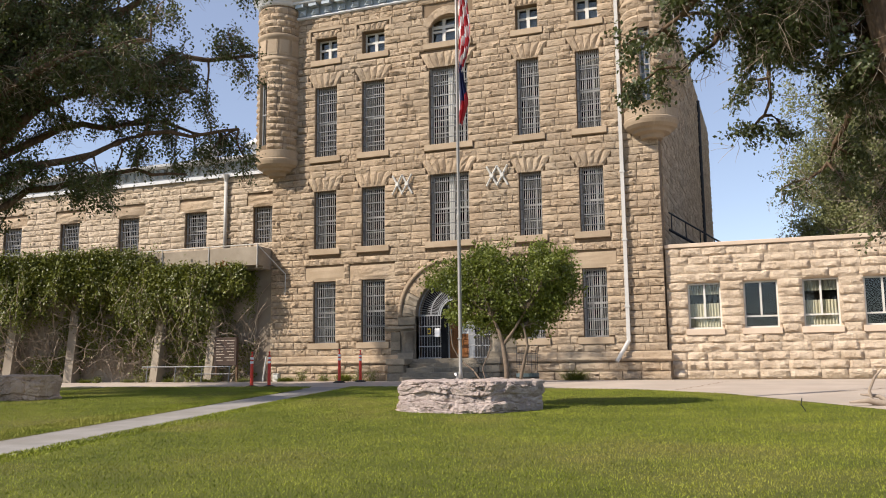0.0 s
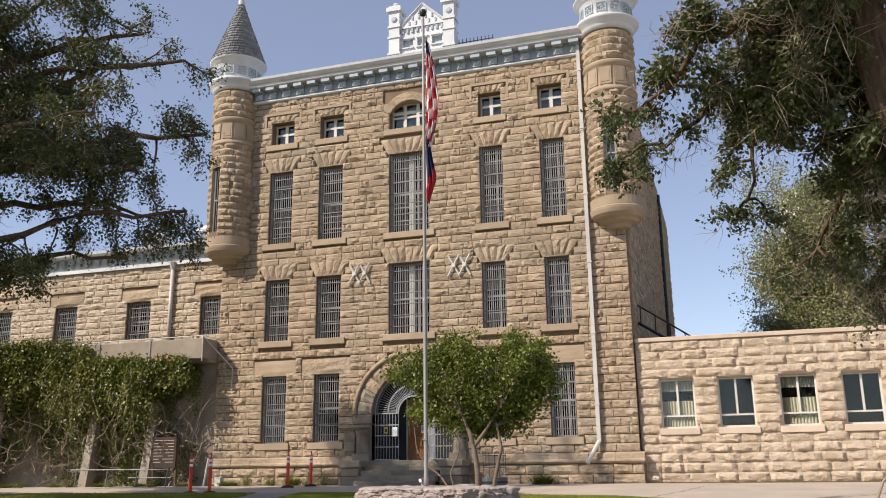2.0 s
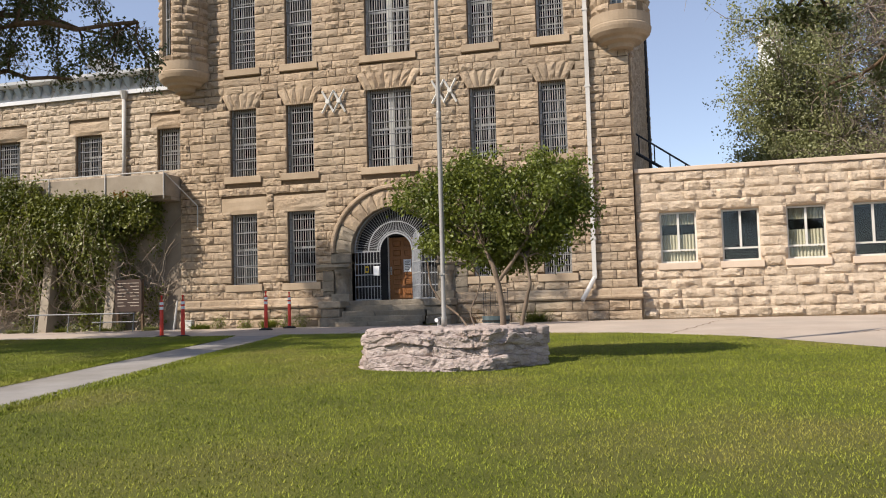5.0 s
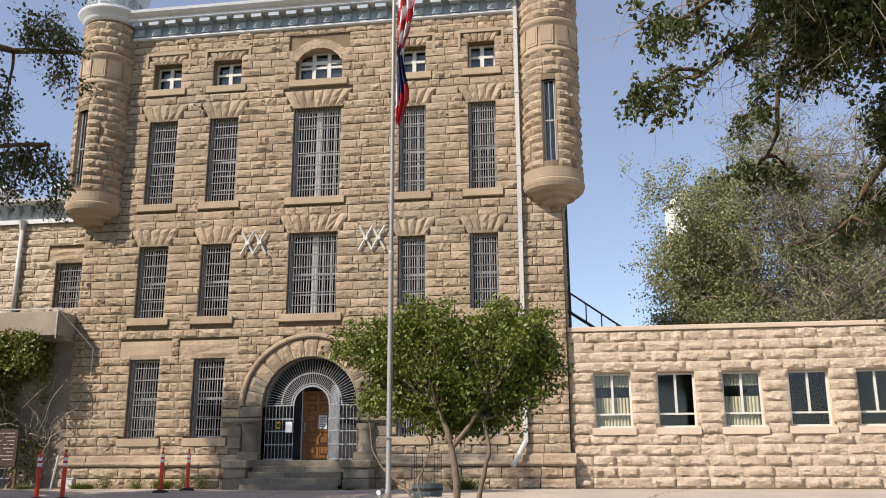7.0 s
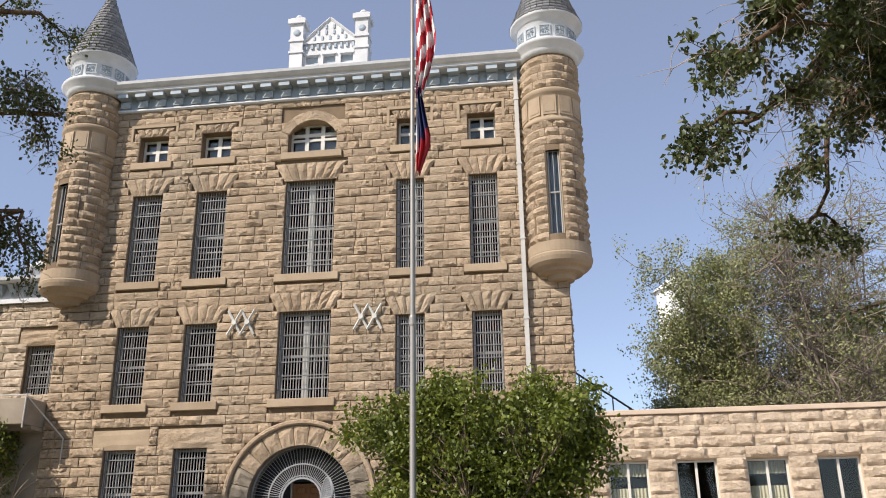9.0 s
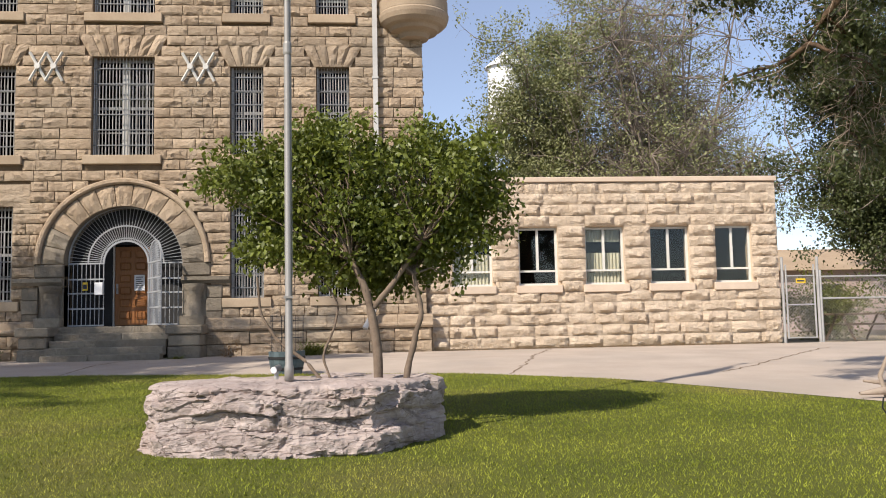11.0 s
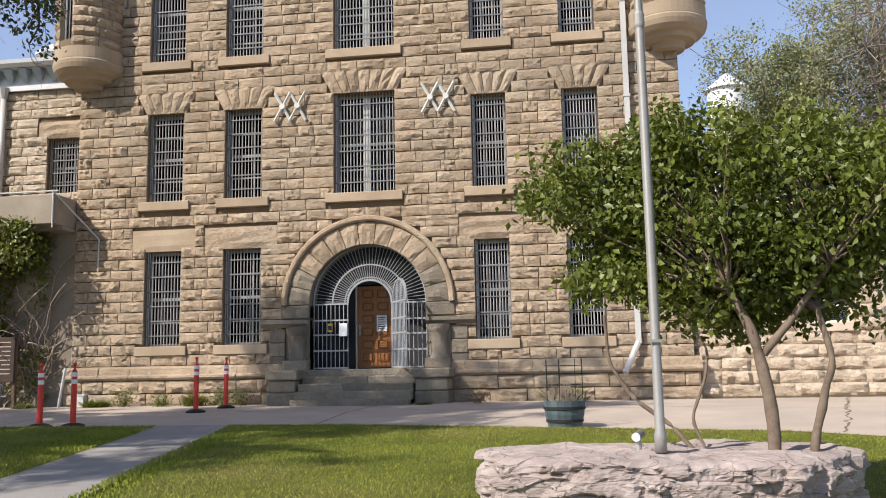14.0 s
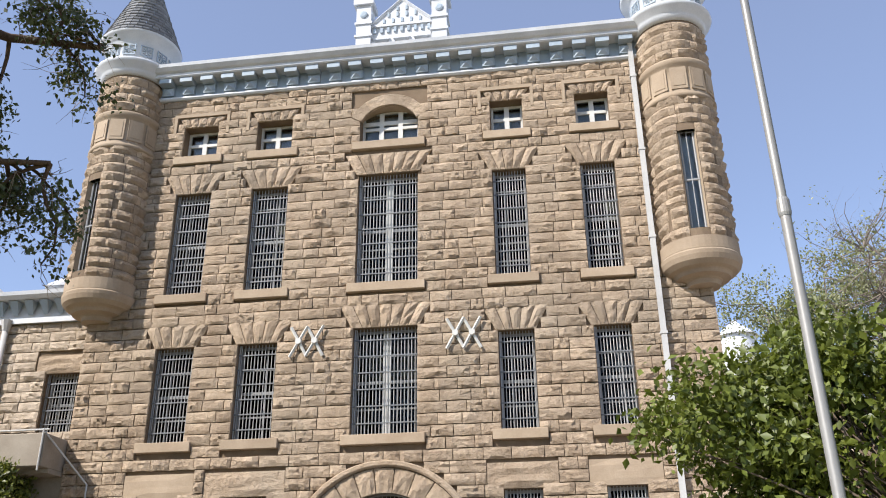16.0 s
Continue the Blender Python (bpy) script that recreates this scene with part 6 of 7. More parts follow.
bar_panel(-1.36, -0.53, 8, gate)
bar_panel(0.53, 1.36, 8, gate)
leaf = gpart("gate_leaf", box(0.0, -0.02, 0.02, 0.04, 0.02, GZ), "open arched gate leaf")
leaf.matrix_basis = Matrix.Translation((0.56, -0.02, 0)) @ Matrix.Rotation(radians(-60), 4, "Z")
bar_panel(0.02, 0.98, 10, leaf, arch=True)
bm = bmesh.new()
rows_ = []
for i in range(25):
    a = math.pi * i / 24
    rows_.append([bm.verts.new((0.5 + (0.49 + d) * math.cos(a), y, GZ + (0.49 + d) * math.sin(a))) for d, y in ((-0.02, -0.02), (0.02, -0.02), (0.02, 0.02), (-0.02, 0.02))])
for p, q in zip(rows_, rows_[1:]):
    for j in range(4):
        bm.faces.new((p[j], q[j], q[(j + 1) % 4], p[(j + 1) % 4]))
part("leaf_arch", bm, GATEPAINT, leaf)
pb = empty("leaflet_box", "white leaflet box hung on the gate bars", "box", at=(-0.58, 0.15, 1.72))
part("body", box(-0.1, -0.05, -0.15, 0.1, 0.04, 0.15), PAPER, pb, bevel=0.01)
ys = empty("small_sign", "small yellow and black sign on the gate bars", "sign", at=(-0.92, 0.19, 1.78))
part("plate", box(-0.06, -0.006, -0.1, 0.06, 0.0, 0.1), YELLOW, ys)
part("print_bar", box(-0.045, -0.01, -0.06, 0.045, -0.007, 0.05), INK, ys)

# steps between two pedestals
steps = empty("entrance_steps", "worn grey sandstone entrance steps", "steps", "structure")
for k in range(5):
    z1 = 0.80 - 0.158 * k
    a, b = -1.34, 1.28
    cutp = [a, -0.3 + 0.5 * (k % 2), b] if k % 3 else [a, b]
    for p, q in zip(cutp, cutp[1:]):
        part("step_stone", box(p + 0.003, -0.40 - 0.28 * k, z1 - 0.2 if k < 4 else -0.05, q - 0.003, -0.1 - 0.28 * k + 0.02, z1), GREYSTONE, steps, bevel=0.014)
for nm, (a, b, y0) in (("pedestal", (-2.02, -1.36, -1.05)), ("pedestal", (1.30, 2.06, -0.95))):
    for z0, z1, g in ((-0.05, 0.3, 0.0), (0.31, 0.58, 0.02), (0.585, 0.80, -0.04)):
        part("pedestal_stone", box(a + g, y0 + g, z0, b - g, -0.02, z1), GREYSTONE, steps, "rough grey pedestal stone", bevel=0.025)

# ---- street furniture ----
def post(x, y, tilt):
    e = empty("delineator_post", "red plastic delineator post with two white bands", "post", "", "red posts by the drive", at=(x, y, ground_z(x, y)))
    e.rotation_euler = (radians(tilt), radians(tilt * 0.6), 0)
    part("base", lathe([(0.0, 0.0), (0.2, 0.0), (0.2, 0.03), (0.12, 0.06), (0.06, 0.07)], 8), RUBBER, e, "black rubber base")
    part("tube", lathe([(0.05, 0.06), (0.047, 0.92), (0.035, 0.95), (0.018, 0.97), (0.018, 1.03), (0.032, 1.04), (0.032, 1.07), (0.0, 1.08)], 14), RED, e, smooth=True)
    for z in (0.72, 0.84):
        part("band", lathe([(0.0495, z), (0.05, z + 0.005), (0.05, z + 0.065), (0.0495, z + 0.07)], 14), REFLECT, e, "white reflective band")
    return e


for x, y, t in ((-4.2, -6.05, 0.6), (-3.62, -6.0, -0.8), (-2.55, -3.55, 0.4), (-2.62, -1.9, -0.5)):
    post(x, y, t)

br = empty("barrel_planter", "dark half-barrel planter with wire hoops and dry stalks", "planter", at=(4.6, -6.7, ground_z(0, -6.7)))
one = None
for k in range(18):
    a = 2 * math.pi * k / 18
    if one is None:
        bm = bmesh.new()
        pv = [bm.verts.new(p) for p in ((0.235, -0.046, 0), (0.235, 0.046, 0), (0.285, 0.053, 0.2), (0.285, -0.053, 0.2), (0.30, 0.056, 0.40), (0.30, -0.056, 0.40), (0.26, 0.05, 0.40), (0.26, -0.05, 0.40), (0.24, 0.045, 0.05), (0.24, -0.045, 0.05))]
        for q in ((0, 1, 2, 3), (3, 2, 4, 5), (5, 4, 6, 7), (7, 6, 8, 9)):
            bm.faces.new([pv[i] for i in q])
        one = part("stave", bm, STAVE, br)
        o = one
    else:
        o = again(one, Matrix(), br)
    o.matrix_basis = Matrix.Rotation(a, 4, "Z")
for z, r in ((0.09, 0.262), (0.27, 0.296)):
    part("hoop", lathe([(r, z), (r + 0.012, z + 0.003), (r + 0.014, z + 0.042), (r + 0.004, z + 0.045)], 28), RUBBER, br, "dark iron hoop")
part("soil", lathe([(0.0, 0.37), (0.27, 0.35)], 18), DRYEARTH, br)
for z in (0.62, 0.9):
    part("cage_ring", lathe([(0.27, z), (0.276, z + 0.006), (0.27, z + 0.012), (0.264, z + 0.006), (0.27, z)], 24), IRON, br)
one = None
for k in range(7):
    a = 2 * math.pi * k / 7
    o = part("cage_wire", rod((0.27, 0, 0.36), (0.275, 0, 1.0), 0.006, n=4), IRON, br) if one is None else again(one, Matrix(), br)
    one = one or o
    o.matrix_basis = Matrix.Rotation(a, 4, "Z")
rnd = random.Random(8)
stalks = Soup()
for k in range(150):
    a, r = rnd.uniform(0, 6.28), rnd.uniform(0, 0.24)
    p = wander(rnd, (r * math.cos(a), r * math.sin(a), 0.35), (rnd.gauss(0, 0.4), rnd.gauss(0, 0.4), 1), rnd.uniform(0.15, 0.38), 3, 0.2)
    tube(stalks, p, [0.006, 0.005, 0.004, 0.002], 3)
stalks.build("dry_plant", TWIG, br, "dry stalks")

sl = empty("spotlight", "small white ground floodlight by the flagpole", "light", at=(5.17, -13.52, 0.26))
part("stem", rod((0, 0, -0.02), (0, 0, 0.1), 0.02, n=8), BAR, sl)
part("housing", rod((-0.015, -0.03, 0.10), (0.02, 0.04, 0.115), 0.028, 0.03, 14), FLATBAR, sl)
part("lens", rod((-0.02, -0.045, 0.096), (-0.015, -0.03, 0.10), 0.03, 0.028, 14), PAPER, sl, "white round lens")

sg = empty("notice_board", "dark brown notice board with pale lettering on posts", "notice board", at=(-8.72, -1.0, 0.0))
part("board", box(-0.5, -0.03, 0.65, 0.5, 0.03, 1.7), BRONZE, sg, bevel=0.008)
for x in (-0.46, 0.46):
    part("post", box(x - 0.04, 0.035, -0.05, x + 0.04, 0.1, 1.7), BARK, sg)
for k in range(8):
    z = 1.58 - 0.105 * k
    w = (0.34, 0.2, 0.4, 0.38, 0.3, 0.36, 0.22, 0.3)[k]
    for x0, x1 in ((-0.4, -0.4 + w), (-0.02 + 0.1 * (k % 3), 0.4)):
        part("lettering_bar", box(x0, -0.036, z - 0.011, x1, -0.031, z + 0.011), PAVING, sg)

bar = empty("low_barrier", "low grey pipe barrier in front of the porch wall", "barrier", at=(-9.6, -1.7, 0.0))
part("rail", rod((-2.4, 0, 0.62), (1.6, 0, 0.60), 0.022, n=8), FLATBAR, bar)
part("lower_rail", rod((-0.2, 0.3, 0.34), (1.5, 0.3, 0.33), 0.018, n=8), FLATBAR, bar)
one = None
for x in (-2.2, -0.9, 0.3, 1.5):
    o = part("leg", rod((0, 0, -0.05), (0.06, 0, 0.61), 0.02, n=6), FLATBAR, bar) if one is None else again(one, Matrix(), bar)
    one = one or o
    o.matrix_basis = Matrix.Translation((x, 0, 0))
lp = empty("leaning_post", "leaning white pipe post beside the wall", "post", at=(-6.9, -1.3, 0))
part("tube", rod((0, 0, -0.05), (0.16, 0, 0.95), 0.03, n=10), PIPE, lp)
ub = empty("utility_box", "small white utility box at the wall foot", "box", at=(-6.75, -0.6, 0.02))
part("body", box(-0.12, -0.08, 0, 0.12, 0.08, 0.28), WOODWHITE, ub, bevel=0.02)
part("lid", box(-0.13, -0.09, 0.281, 0.13, 0.09, 0.31), WOODWHITE, ub)

# ---- planting along the wall ----
def shrub(name, label, x, y, r, h, seed, mat, blade=False, count=260, leaf=0.06):
    rnd, gen = random.Random(seed), np.random.default_rng(seed)
    e = empty(name, label, "plant", at=(x, y, ground_z(x, y)))
    wood, green = Soup(), Soup()
    if blade:
        for k in range(count):
            a, l = rnd.uniform(0, 6.28), h * rnd.uniform(0.6, 1.15)
            p = wander(rnd, (rnd.gauss(0, r * 0.3), rnd.gauss(0, r * 0.3), -0.02), (math.cos(a) * r / h, math.sin(a) * r / h, 1), l, 4, 0.08, -0.16)
            d = Vector((-math.sin(a), math.cos(a), 0))
            v, w = [], (0.006, 0.011, 0.010, 0.006, 0.001)
            for q, ww in zip(p, w):
                v += [tuple(q - d * ww), tuple(q + d * ww)]
            green.add(v, [(2 * i, 2 * i + 1, 2 * i + 3, 2 * i + 2) for i in range(4)])
        green.build("foliage", mat, e)
        return e
    cents = []
    for k in range(14):
        a = rnd.uniform(0, 6.28)
        p = wander(rnd, (0, 0, -0.02), (math.cos(a) * r / h * rnd.random(), math.sin(a) * r / h * rnd.random(), 1), h * rnd.uniform(0.6, 1), 4, 0.2)
        tube(wood, p, [0.012, 0.01, 0.008, 0.006, 0.003], 4)
        cents += [tuple(q) for q in p[1:]]
    leaves(green, gen, cents, (r * 0.25, r * 0.25, h * 0.12), max(6, count // len(cents)), leaf)
    wood.build("stem", TWIG, e)
    green.build("foliage", mat, e)
    return e


DRYLEAF = leaf_material("rusty_dry_leaf", (0.16, 0.075, 0.025), (0.30, 0.16, 0.06))
shrub("yucca_clump", "spiky green clump of long leaves by the wall", 4.55, -0.85, 0.5, 0.6, 5, VINE, True, 260)
shrub("dry_shrub", "small rusty dry shrub by the wall", 2.75, -1.15, 0.34, 0.38, 6, DRYLEAF, False, 500, 0.035)
shrub("grass_clump", "low green grass clump by the steps", 1.6, -1.3, 0.3, 0.22, 7, VINE, True, 140)
for k, (x, y, r, h) in enumerate(((-6.3, -0.7, 0.35, 0.35), (-5.6, -0.75, 0.3, 0.45), (-4.7, -0.7, 0.35, 0.3), (-3.9, -0.7, 0.3, 0.42), (-3.2, -0.75, 0.35, 0.5), (-2.75, -0.8, 0.25, 0.4))):
    shrub("wall_shrub", "weedy green plant at the foot of the wall", x, y, r, h, 20 + k, VINE if k % 2 else LEAF, k in (0, 3), 420, 0.05)["group"] = "plants at the wall foot"
for k in range(9):
    shrub("weed_tuft", "scruffy weed tuft before the porch wall", -8.0 - 0.85 * k, -0.9 - 0.5 * (k % 2) - 0.25 * max(0, k - 5), 0.3, 0.3, 40 + k, VINE if k % 3 else WILLOW, k % 2 == 0, 260, 0.05)["group"] = "weeds before the porch wall"

# vines hanging over the porch slab
gen, rnd = np.random.default_rng(17), random.Random(17)
vn = empty("climbing_vine", "green climbing vine hanging over a concrete wall", "vine", at=(-12, -0.9, 4.4))
vines, stems_ = Soup(), Soup()
cents = []


def porch_front(x):
    return -0.95 if x > -14 else -0.95 + (x + 14) * 0.325


def patch(x, z):
    """How thickly the wall is grown over."""
    return noise.noise(Vector((x * 0.55, z * 0.35, 2.7))) + 0.5 * noise.noise(Vector((x * 1.5, z * 0.9, 7.1)))


# curtain over the edge of the slab
for k in range(1500):
    x = rnd.uniform(-25, -8.0)
    thick = 0.55 + 0.8 * noise.noise(Vector((x * 0.8, 1.3, 0))) + (0.25 if x < -11.5 else 0)
    if rnd.random() > thick:
        continue
    drop = max(0.2, rnd.gauss(0.6, 0.4) + 4.2 * max(0, noise.noise(Vector((x * 0.75, 5, 0)))))
    z0 = (4.5 if x < -12.2 else 4.30) + rnd.uniform(-0.15, 0.12) + (rnd.uniform(0.2, 0.75) if x < -12.2 and rnd.random() < 0.55 else 0)
    p = wander(rnd, (x, porch_front(x) - 0.08 - rnd.uniform(0, 0.12), z0), (rnd.gauss(0, 0.2), rnd.gauss(0, 0.1), -1), drop, 6, 0.12)
    tube(stems_, p, [0.007] * 7, 3)
    cents += [tuple(q) for q in p]
leaves(vines, gen, cents, (0.12, 0.08, 0.13), 12, 0.12, face=(-0.2, -1.0, 0.6))
# growth clinging to the wall below
cling = []
for k in range(9000):
    x, z = rnd.uniform(-25, -8.0), 4.3 * rnd.random() ** 0.75
    if patch(x, z) + 0.16 * (z - 2.2) > rnd.uniform(-0.42, 0.18):
        cling.append((x, porch_front(x) + rnd.uniform(0.55, 0.85), z))
leaves(vines, gen, cling, (0.10, 0.05, 0.11), 9, 0.11, face=(-0.2, -1.0, 0.5))
red = Soup()
leaves(red, gen, [(x, porch_front(x) - 0.16, z) for x, z in ((-15.0, 4.7), (-15.2, 4.6), (-14.9, 4.55), (-18.5, 4.5), (-9.0, 4.45), (-8.7, 4.4), (-11.3, 4.4))], (0.14, 0.05, 0.1), 26, 0.11)
for k in range(900):
    x = rnd.uniform(-24.5, -8.0)
    y = porch_front(x) + 0.80
    p = wander(rnd, (x, y, rnd.uniform(0.0, 1.6)), (rnd.gauss(0, 0.7), rnd.gauss(0, 0.08), 1), rnd.uniform(0.8, 3.0), 9, 0.3)
    p = [Vector((q.x, min(q.y, porch_front(q.x) + 0.88), q.z)) for q in p]
    tube(stems_, p, [rnd.uniform(0.006, 0.017)] * 10, 4)
inv = Matrix.Translation(vn.location).inverted()
for o in (stems_.build("stem_tangle", TWIG, vn, "tangled grey dry stems", kind="stuff"), vines.build("foliage", VINE, vn), red.build("red_foliage", VINE_RED, vn, "reddened autumn leaves")):
    o.matrix_parent_inverse = inv

# ---- yard beyond the annex: fence, table, shrubs, tank tower ----
FX, FY = 16.72, 0.25
fence = empty("chain_link_fence", "galvanised chain-link fence with top rail", "fence", at=(FX + 1.05, FY, 0))
one = None
for k in range(6):
    o = part("fence_post", rod((0, 0, -0.1), (0, 0, 1.9), 0.035, n=8), BAR, fence) if one is None else again(one, Matrix(), fence)
    one = one or o
    o.matrix_basis = Matrix.Translation((k * 2.6, 0, 0))
for z in (1.15, 1.72):
    part("rail", rod((0, 0, z), (13, 0, z), 0.025, n=6), BAR, fence)
wire = Soup()
for k in range(170):
    x = k * 0.08
    for s in (-1, 1):
        x0 = x if s > 0 else x + 0.0
        x1 = x0 + s * 1.7
        z0, z1 = 0.02, 1.72
        if x1 < 0:
            z1 = 0.02 + 1.7 * (x0 / 1.7)
            x1 = 0.0
        if x1 > 13:
            z1 = 0.02 + (13 - x0)
            x1 = 13.0
        if z1 - z0 < 0.05 or x0 > 13:
            continue
        tube(wire, [(x0, 0.01 * s, z0), (x1, 0.01 * s, z1)], [0.004, 0.004], 3)
wire.build("wire_mesh", BAR, fence, kind="stuff")
fg = empty("fence_gate", "chain-link gate with tall galvanised posts", "gate", at=(FX, FY, 0))
for x in (0.02, 0.98):
    part("gate_post", rod((x, 0, -0.1), (x, 0, 2.25), 0.04, n=8), BAR, fg)
for x in (0.12, 0.88):
    part("stile", rod((x, 0.0, 0.12), (x, 0.0, 2.05), 0.025, n=8), BAR, fg)
for z in (0.14, 1.0, 1.75):
    part("gate_rail", rod((0.12, 0, z), (0.88, 0, z), 0.02, n=6), BAR, fg)
wire = Soup()
for k in range(-20, 11):
    x = 0.12 + k * 0.08
    for s in (1, -1):
        pts = []
        for t in np.linspace(0, 1.61, 40):
            q = x + t if s > 0 else (1.0 - x) - t
            if 0.12 <= q <= 0.88:
                pts.append((q, 0.008 * s, 0.14 + t))
        if len(pts) > 1:
            tube(wire, [pts[0], pts[-1]], [0.004, 0.004], 3)
wire.build("wire_mesh", BAR, fg, kind="stuff")
yb = empty("warning_sign", "small yellow warning plate on the fence gate", "sign", at=(FX + 0.5, FY - 0.03, 1.62))
part("plate", box(-0.13, -0.008, -0.06, 0.13, 0.0, 0.06), YELLOW, yb)
part("print_bar", box(-0.1, -0.012, -0.02, 0.1, -0.009, 0.02), INK, yb)
tb = empty("picnic_table", "dark weathered picnic table behind the fence", "table", at=(19.6, 1.6, 0.0))
part("tabletop", box(-0.9, -0.35, 0.70, 0.9, 0.35, 0.75), BARK, tb, bevel=0.008)
for y in (-0.7, 0.7):
    part("bench", box(-0.9, y - 0.12, 0.42, 0.9, y + 0.12, 0.46), BARK, tb, bevel=0.008)
for x in (-0.6, 0.6):
    for s in (-1, 1):
        part("leg", rod((x, s * 0.75, 0), (x, s * 0.15, 0.7), 0.04, n=4), BARK, tb)
shrub("yellow_shrub", "yellow-green shrub behind the chain-link fence", 19.6, 3.4, 1.3, 2.0, 71, VINE, False, 7000, 0.09)
shrub("green_shrub", "green shrub behind the chain-link fence", 17.6, 3.6, 0.8, 1.5, 72, COTTON, False, 3000, 0.09)
ho = empty("far_house", "low pinkish stucco house in the distance", "house", at=(26, 14, 0))
part("wall", box(-5, 0, 0, 6, 5, 2.6), PINKWALL, ho)
rf = bmesh.new()
v = [rf.verts.new(p) for p in ((-5.3, -0.4, 2.6), (6.3, -0.4, 2.6), (6.3, 5.4, 2.6), (-5.3, 5.4, 2.6), (-5.3, 2.5, 3.7), (6.3, 2.5, 3.7))]
for q in ((0, 1, 5, 4), (2, 3, 4, 5), (1, 2, 5), (3, 0, 4), (3, 2, 1, 0)):
    rf.faces.new([v[a] for a in q])
part("roof", rf, SIDEWALL, ho)
part("window", box(-1, -0.03, 1.0, 0.2, 0.0, 2.0), SHADE_BLACK, ho)

wt = empty("water_tower", "white steel water tower with conical cap and balcony", "tower", at=(16.9, 45.0, 0))
part("tank", lathe([(1.4, 15.9), (1.4, 20.8)], 32), TANK, wt, smooth=True)
part("cap", lathe([(1.62, 20.72), (1.62, 20.8), (0.3, 21.9), (0.25, 22.05), (0.0, 22.1)], 32), TANK, wt, "conical steel cap")
part("balcony", lathe([(1.0, 15.6), (1.65, 15.85), (1.65, 15.95), (1.4, 15.95)], 32), GREY_PAINT, wt)
one = None
for k in range(4):
    a = math.pi / 4 + k * math.pi / 2
    part("leg", rod((2.2 * math.cos(a), 2.2 * math.sin(a), -0.2), (1.25 * math.cos(a), 1.25 * math.sin(a), 15.7), 0.12, n=8), TANK, wt)
for z in (4, 8, 12):
    r = 2.2 - 0.95 * z / 15.7
    for k in range(4):
        a, b = math.pi / 4 + k * math.pi / 2, math.pi / 4 + (k + 1) * math.pi / 2
        part("brace", rod((r * math.cos(a), r * math.sin(a), z), (r * math.cos(b), r * math.sin(b), z), 0.05, n=6), TANK, wt)

# iron stair and pipes on the east side wall
es = empty("fire_stair", "black iron stair on the side wall above the annex", "stair", at=(7.45, 1.5, 4.2))
part("handrail", rod((0.0, 0.0, 1.5), (1.75, 0.6, 0.35), 0.03, n=6), IRON, es)
part("stringer", rod((0.0, 0.0, 0.9), (1.6, 0.6, -0.1), 0.05, n=4), IRON, es)
one = None
for k in range(4):
    part("baluster", rod((0.1 + 0.45 * k, 0.04 + 0.15 * k, 0.85 - 0.28 * k), (0.1 + 0.45 * k, 0.04 + 0.15 * k, 1.42 - 0.29 * k), 0.02, n=5), IRON, es)
sp = empty("downpipe", "dark downpipe on the side wall", "downpipe", at=(7.5, 18.0, 4.0))
part("pipe", rod((0, 0, 0), (0, 0, 10.5), 0.09, n=8), IRON, sp)
for x, y, z in ((-13.0, 3.5, 9.9), (-10.4, 3.5, 9.9)):
    rv = empty("roof_vent", "white round metal roof vent on the wing", "vent", "", "vents on the wing roof", at=(x, y, z))
    part("stack", lathe([(0.3, -0.2), (0.3, 0.5)], 16), WHITE, rv)
    part("hood", lathe([(0.62, 0.42), (0.62, 0.5), (0.25, 0.78), (0.0, 0.82)], 18), WHITE, rv)

# cut branch and stump at the lawn's edge
sb = empty("dead_branch", "bare curved dead branch lying by a small stump", "branch", at=(12.2, -11.4, -0.25))
stk = Soup()
tube(stk, [(0.0, 0, 0), (-0.06, 0.02, 0.25), (0.05, 0, 0.5), (0.16, 0, 0.62)], [0.03, 0.028, 0.022, 0.012], 7)
tube(stk, [(0.2, 0, 0.02), (-0.1, -0.1, 0.08), (-0.4, -0.1, 0.05)], [0.06, 0.05, 0.02], 7)
tube(stk, [(0.3, 0.1, 0.0), (0.1, 0.1, 0.15), (-0.2, 0.15, 0.18)], [0.05, 0.04, 0.015], 7)
stk.build("limb", TWIG, sb)
s2 = empty("garden_stake", "thin dark bent stake standing in the lawn", "stake", at=(11.0, -13.3, ground_z(11, -13.3)))
stk = Soup()
tube(stk, [(0, 0, -0.02), (0.03, 0, 0.06), (-0.03, 0, 0.16), (-0.01, 0, 0.26)], [0.008] * 4, 5)
stk.build("rod", IRON, s2)

# joints and cracks in the drive
rnd = random.Random(12)
for k, (x0, y0, x1, y1) in enumerate(((8.3, -7.4, 10.4, -0.4), (11.6, -8.0, 16.0, -3.4), (-6.0, -3.4, 7.0, -3.4), (0.6, -6.2, 0.6, -1.5), (-5.2, -5.9, -5.2, -0.9))):
    v, f = [], []
    n = 40
    for i in range(n + 1):
        t = i / n
        x, y = x0 + (x1 - x0) * t + rnd.gauss(0, 0.03 if k < 2 else 0.004), y0 + (y1 - y0) * t + rnd.gauss(0, 0.03 if k < 2 else 0.004)
        d = Vector((-(y1 - y0), x1 - x0)).normalized() * rnd.uniform(0.008, 0.022)
        for sgn in (-1, 1):
            px, py = x + sgn * d.x, y + sgn * d.y
            v.append((px, py, ground_z(px, py) + 0.004))
    for i in range(n):
        f.append((2 * i, 2 * i + 1, 2 * i + 3, 2 * i + 2))
    tagged(link_mesh("drive_joint", v, f, MORTAR), "dark crack in the concrete drive", "joint", "", "structure")

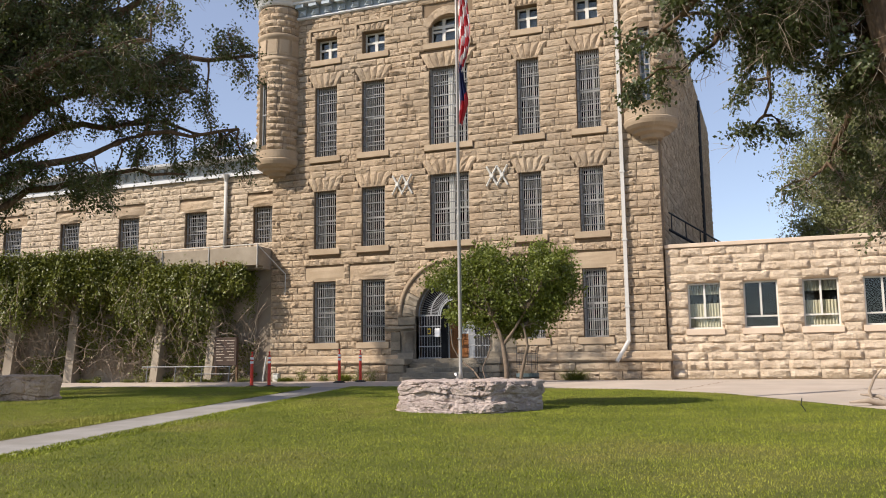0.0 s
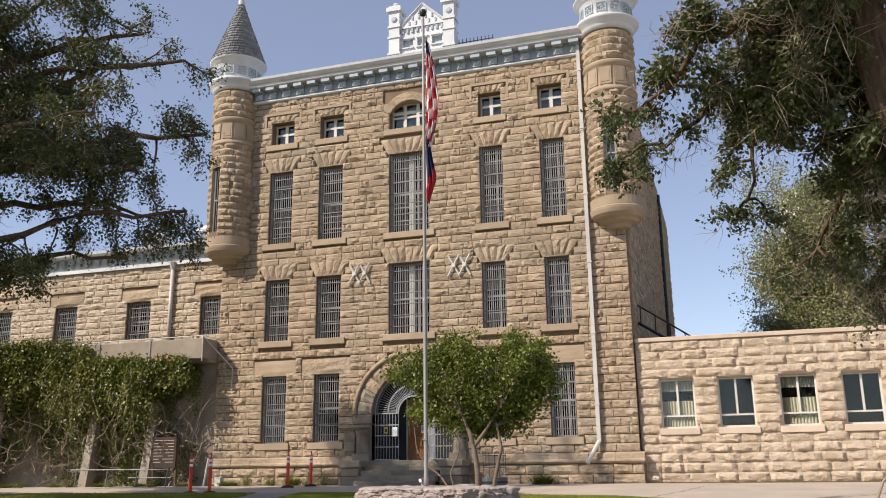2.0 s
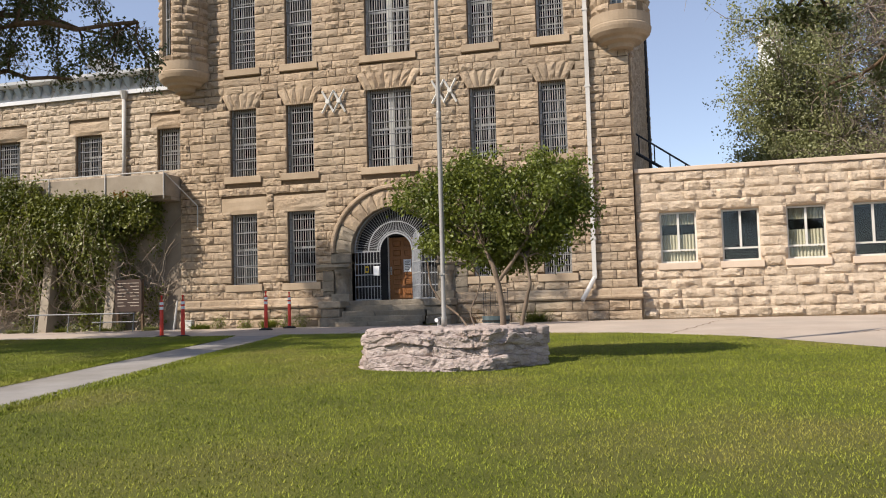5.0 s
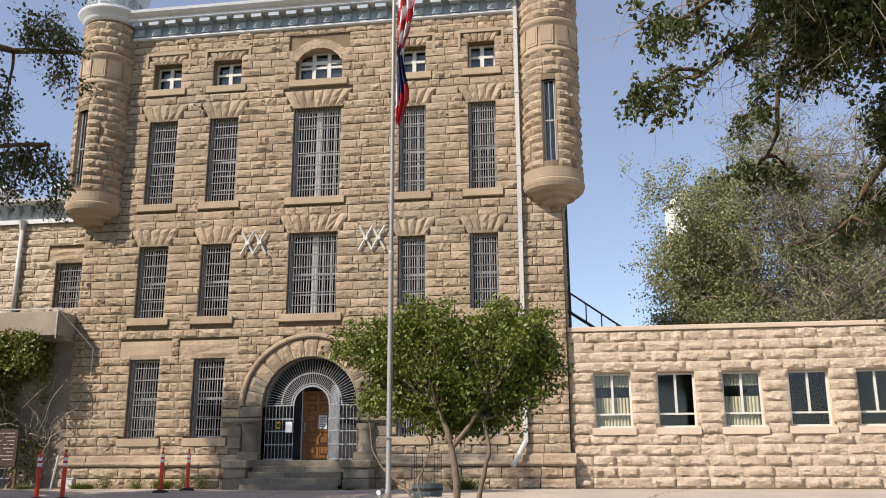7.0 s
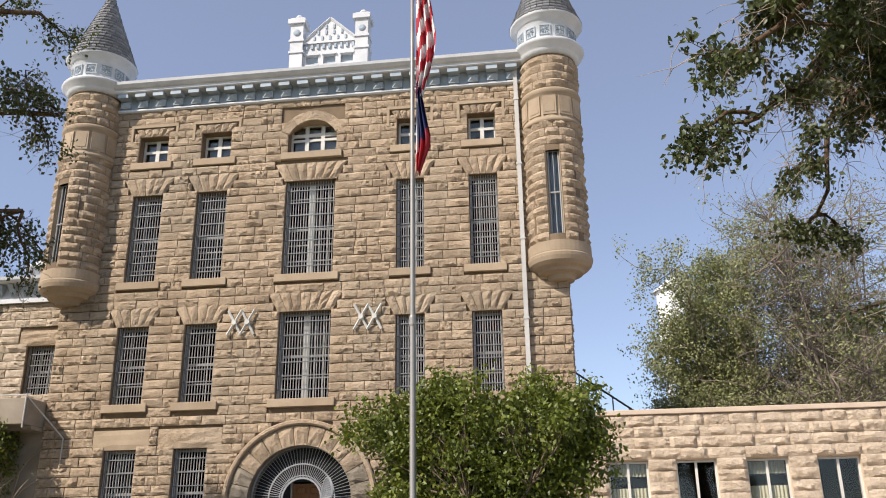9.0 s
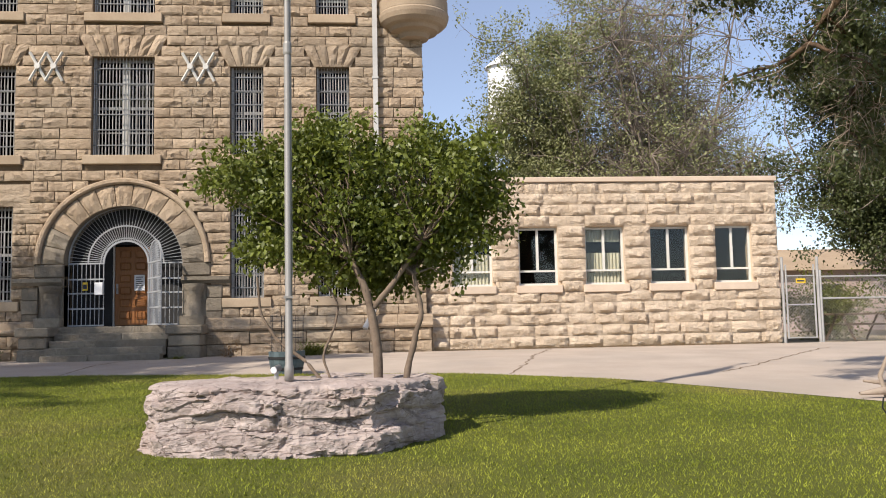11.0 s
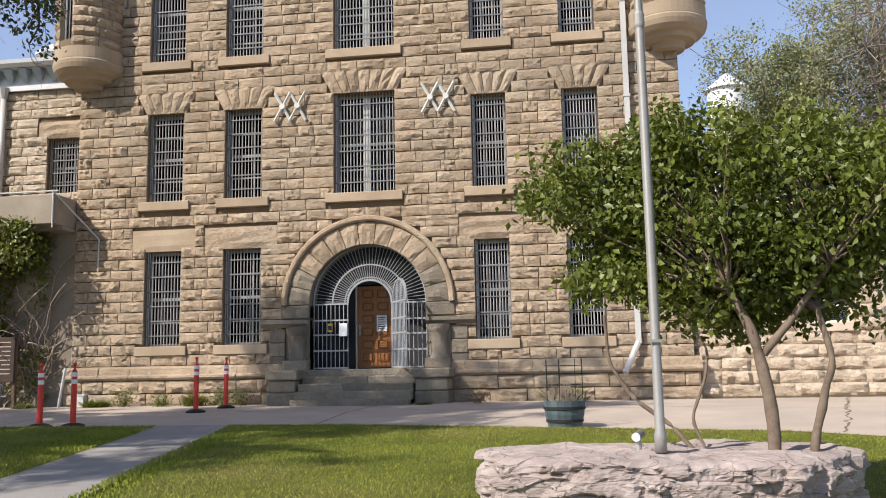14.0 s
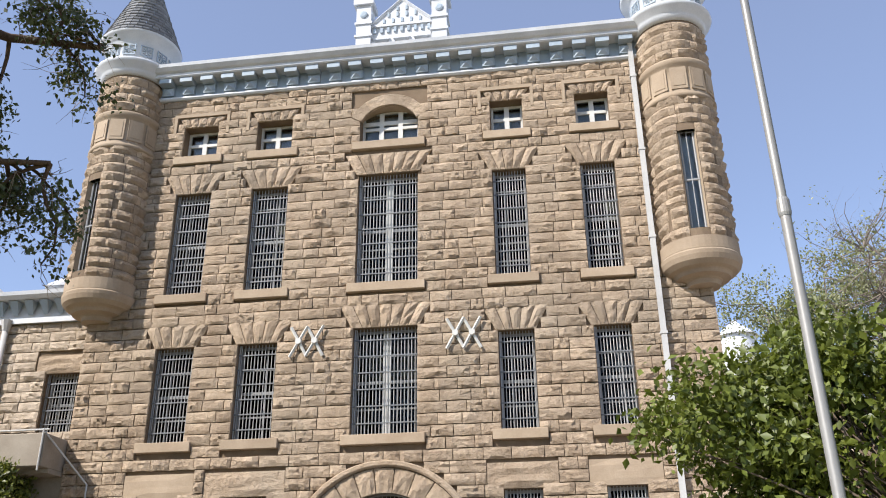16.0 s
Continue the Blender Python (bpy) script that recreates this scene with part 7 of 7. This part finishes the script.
# ---- grass ----
gen = np.random.default_rng(9)
N = 950000
gxs = gen.uniform(-9.5, 14.5, N)
gys = -26 + 20 * gen.random(N) ** 0.9
edge = np.array([lawn_edge(x) for x in np.linspace(-10, 15, 501)])
ey = np.interp(gxs, np.linspace(-10, 15, 501), edge)
pm = np.interp(gys, np.linspace(-27, -5, 221), [path_mid(y) for y in np.linspace(-27, -5, 221)])
ok = (gys < ey + 0.02) & (np.abs(gxs - pm) > 0.62)
# the right-hand edge of the lawn
ok &= gxs < np.where(gys > -14, 14.0, 14.0 + (-14 - gys) * 0.8)
gxs, gys = gxs[ok], gys[ok]
n = len(gxs)
gz = np.interp(gys, np.linspace(-30, -4, 521), [ground_z(0, y) for y in np.linspace(-30, -4, 521)]) + 0.03
ang, lean = gen.uniform(0, 6.283, n), gen.uniform(0, 6.283, n)
hh = gen.uniform(0.018, 0.042, n)
ww = gen.uniform(0.004, 0.009, n)
lx, ly = np.cos(lean) * hh * 0.6, np.sin(lean) * hh * 0.6
base = np.stack([gxs, gys, gz], 1)
side = np.stack([np.cos(ang) * ww, np.sin(ang) * ww, np.zeros(n)], 1)
tip = base + np.stack([lx, ly, hh], 1)
soup = Soup()
soup.add(np.stack([base - side, base + side, tip], 1).reshape(-1, 3), np.arange(n * 3).reshape(-1, 3))
soup.build("grass", GRASS, None, "short green lawn grass with straw-coloured patches", kind="stuff", category="grass")

# ---- stonework, piece by piece ----
masonry(base_blocks, wall, STONES, VARIANTS, -0.1, 0.10, 0.016, STONE, 91, near=60)
masonry(main_blocks, wall, STONES, VARIANTS, 0.0, 0.062, 0.014, STONE, 92, near=240, key=lambda b: b[1])
masonry(low_blocks, low, PALES, BULGED, LY, 0.085, 0.006, PALE, 93)
masonry(wing_blocks, wing, shared_meshes("stone_block", VARIANTS, WINGSTONE), VARIANTS, WY, 0.06, 0.014, WINGSTONE, 94, near=300, key=lambda b: -b[0])
east_blocks = list(courses(0.6, SIDE_Y, 4.2, 14.9, 0.27, (0.5, 1.0), lambda z: [], 41))
masonry(east_blocks, bpy.data.objects["wall_east"], STONES, VARIANTS, 0.0, 0.05, 0.016, STONE, 95, near=0, to_world=Matrix.Translation((HALF, 0, 0)) @ Matrix.Rotation(math.pi / 2, 4, "Z"))
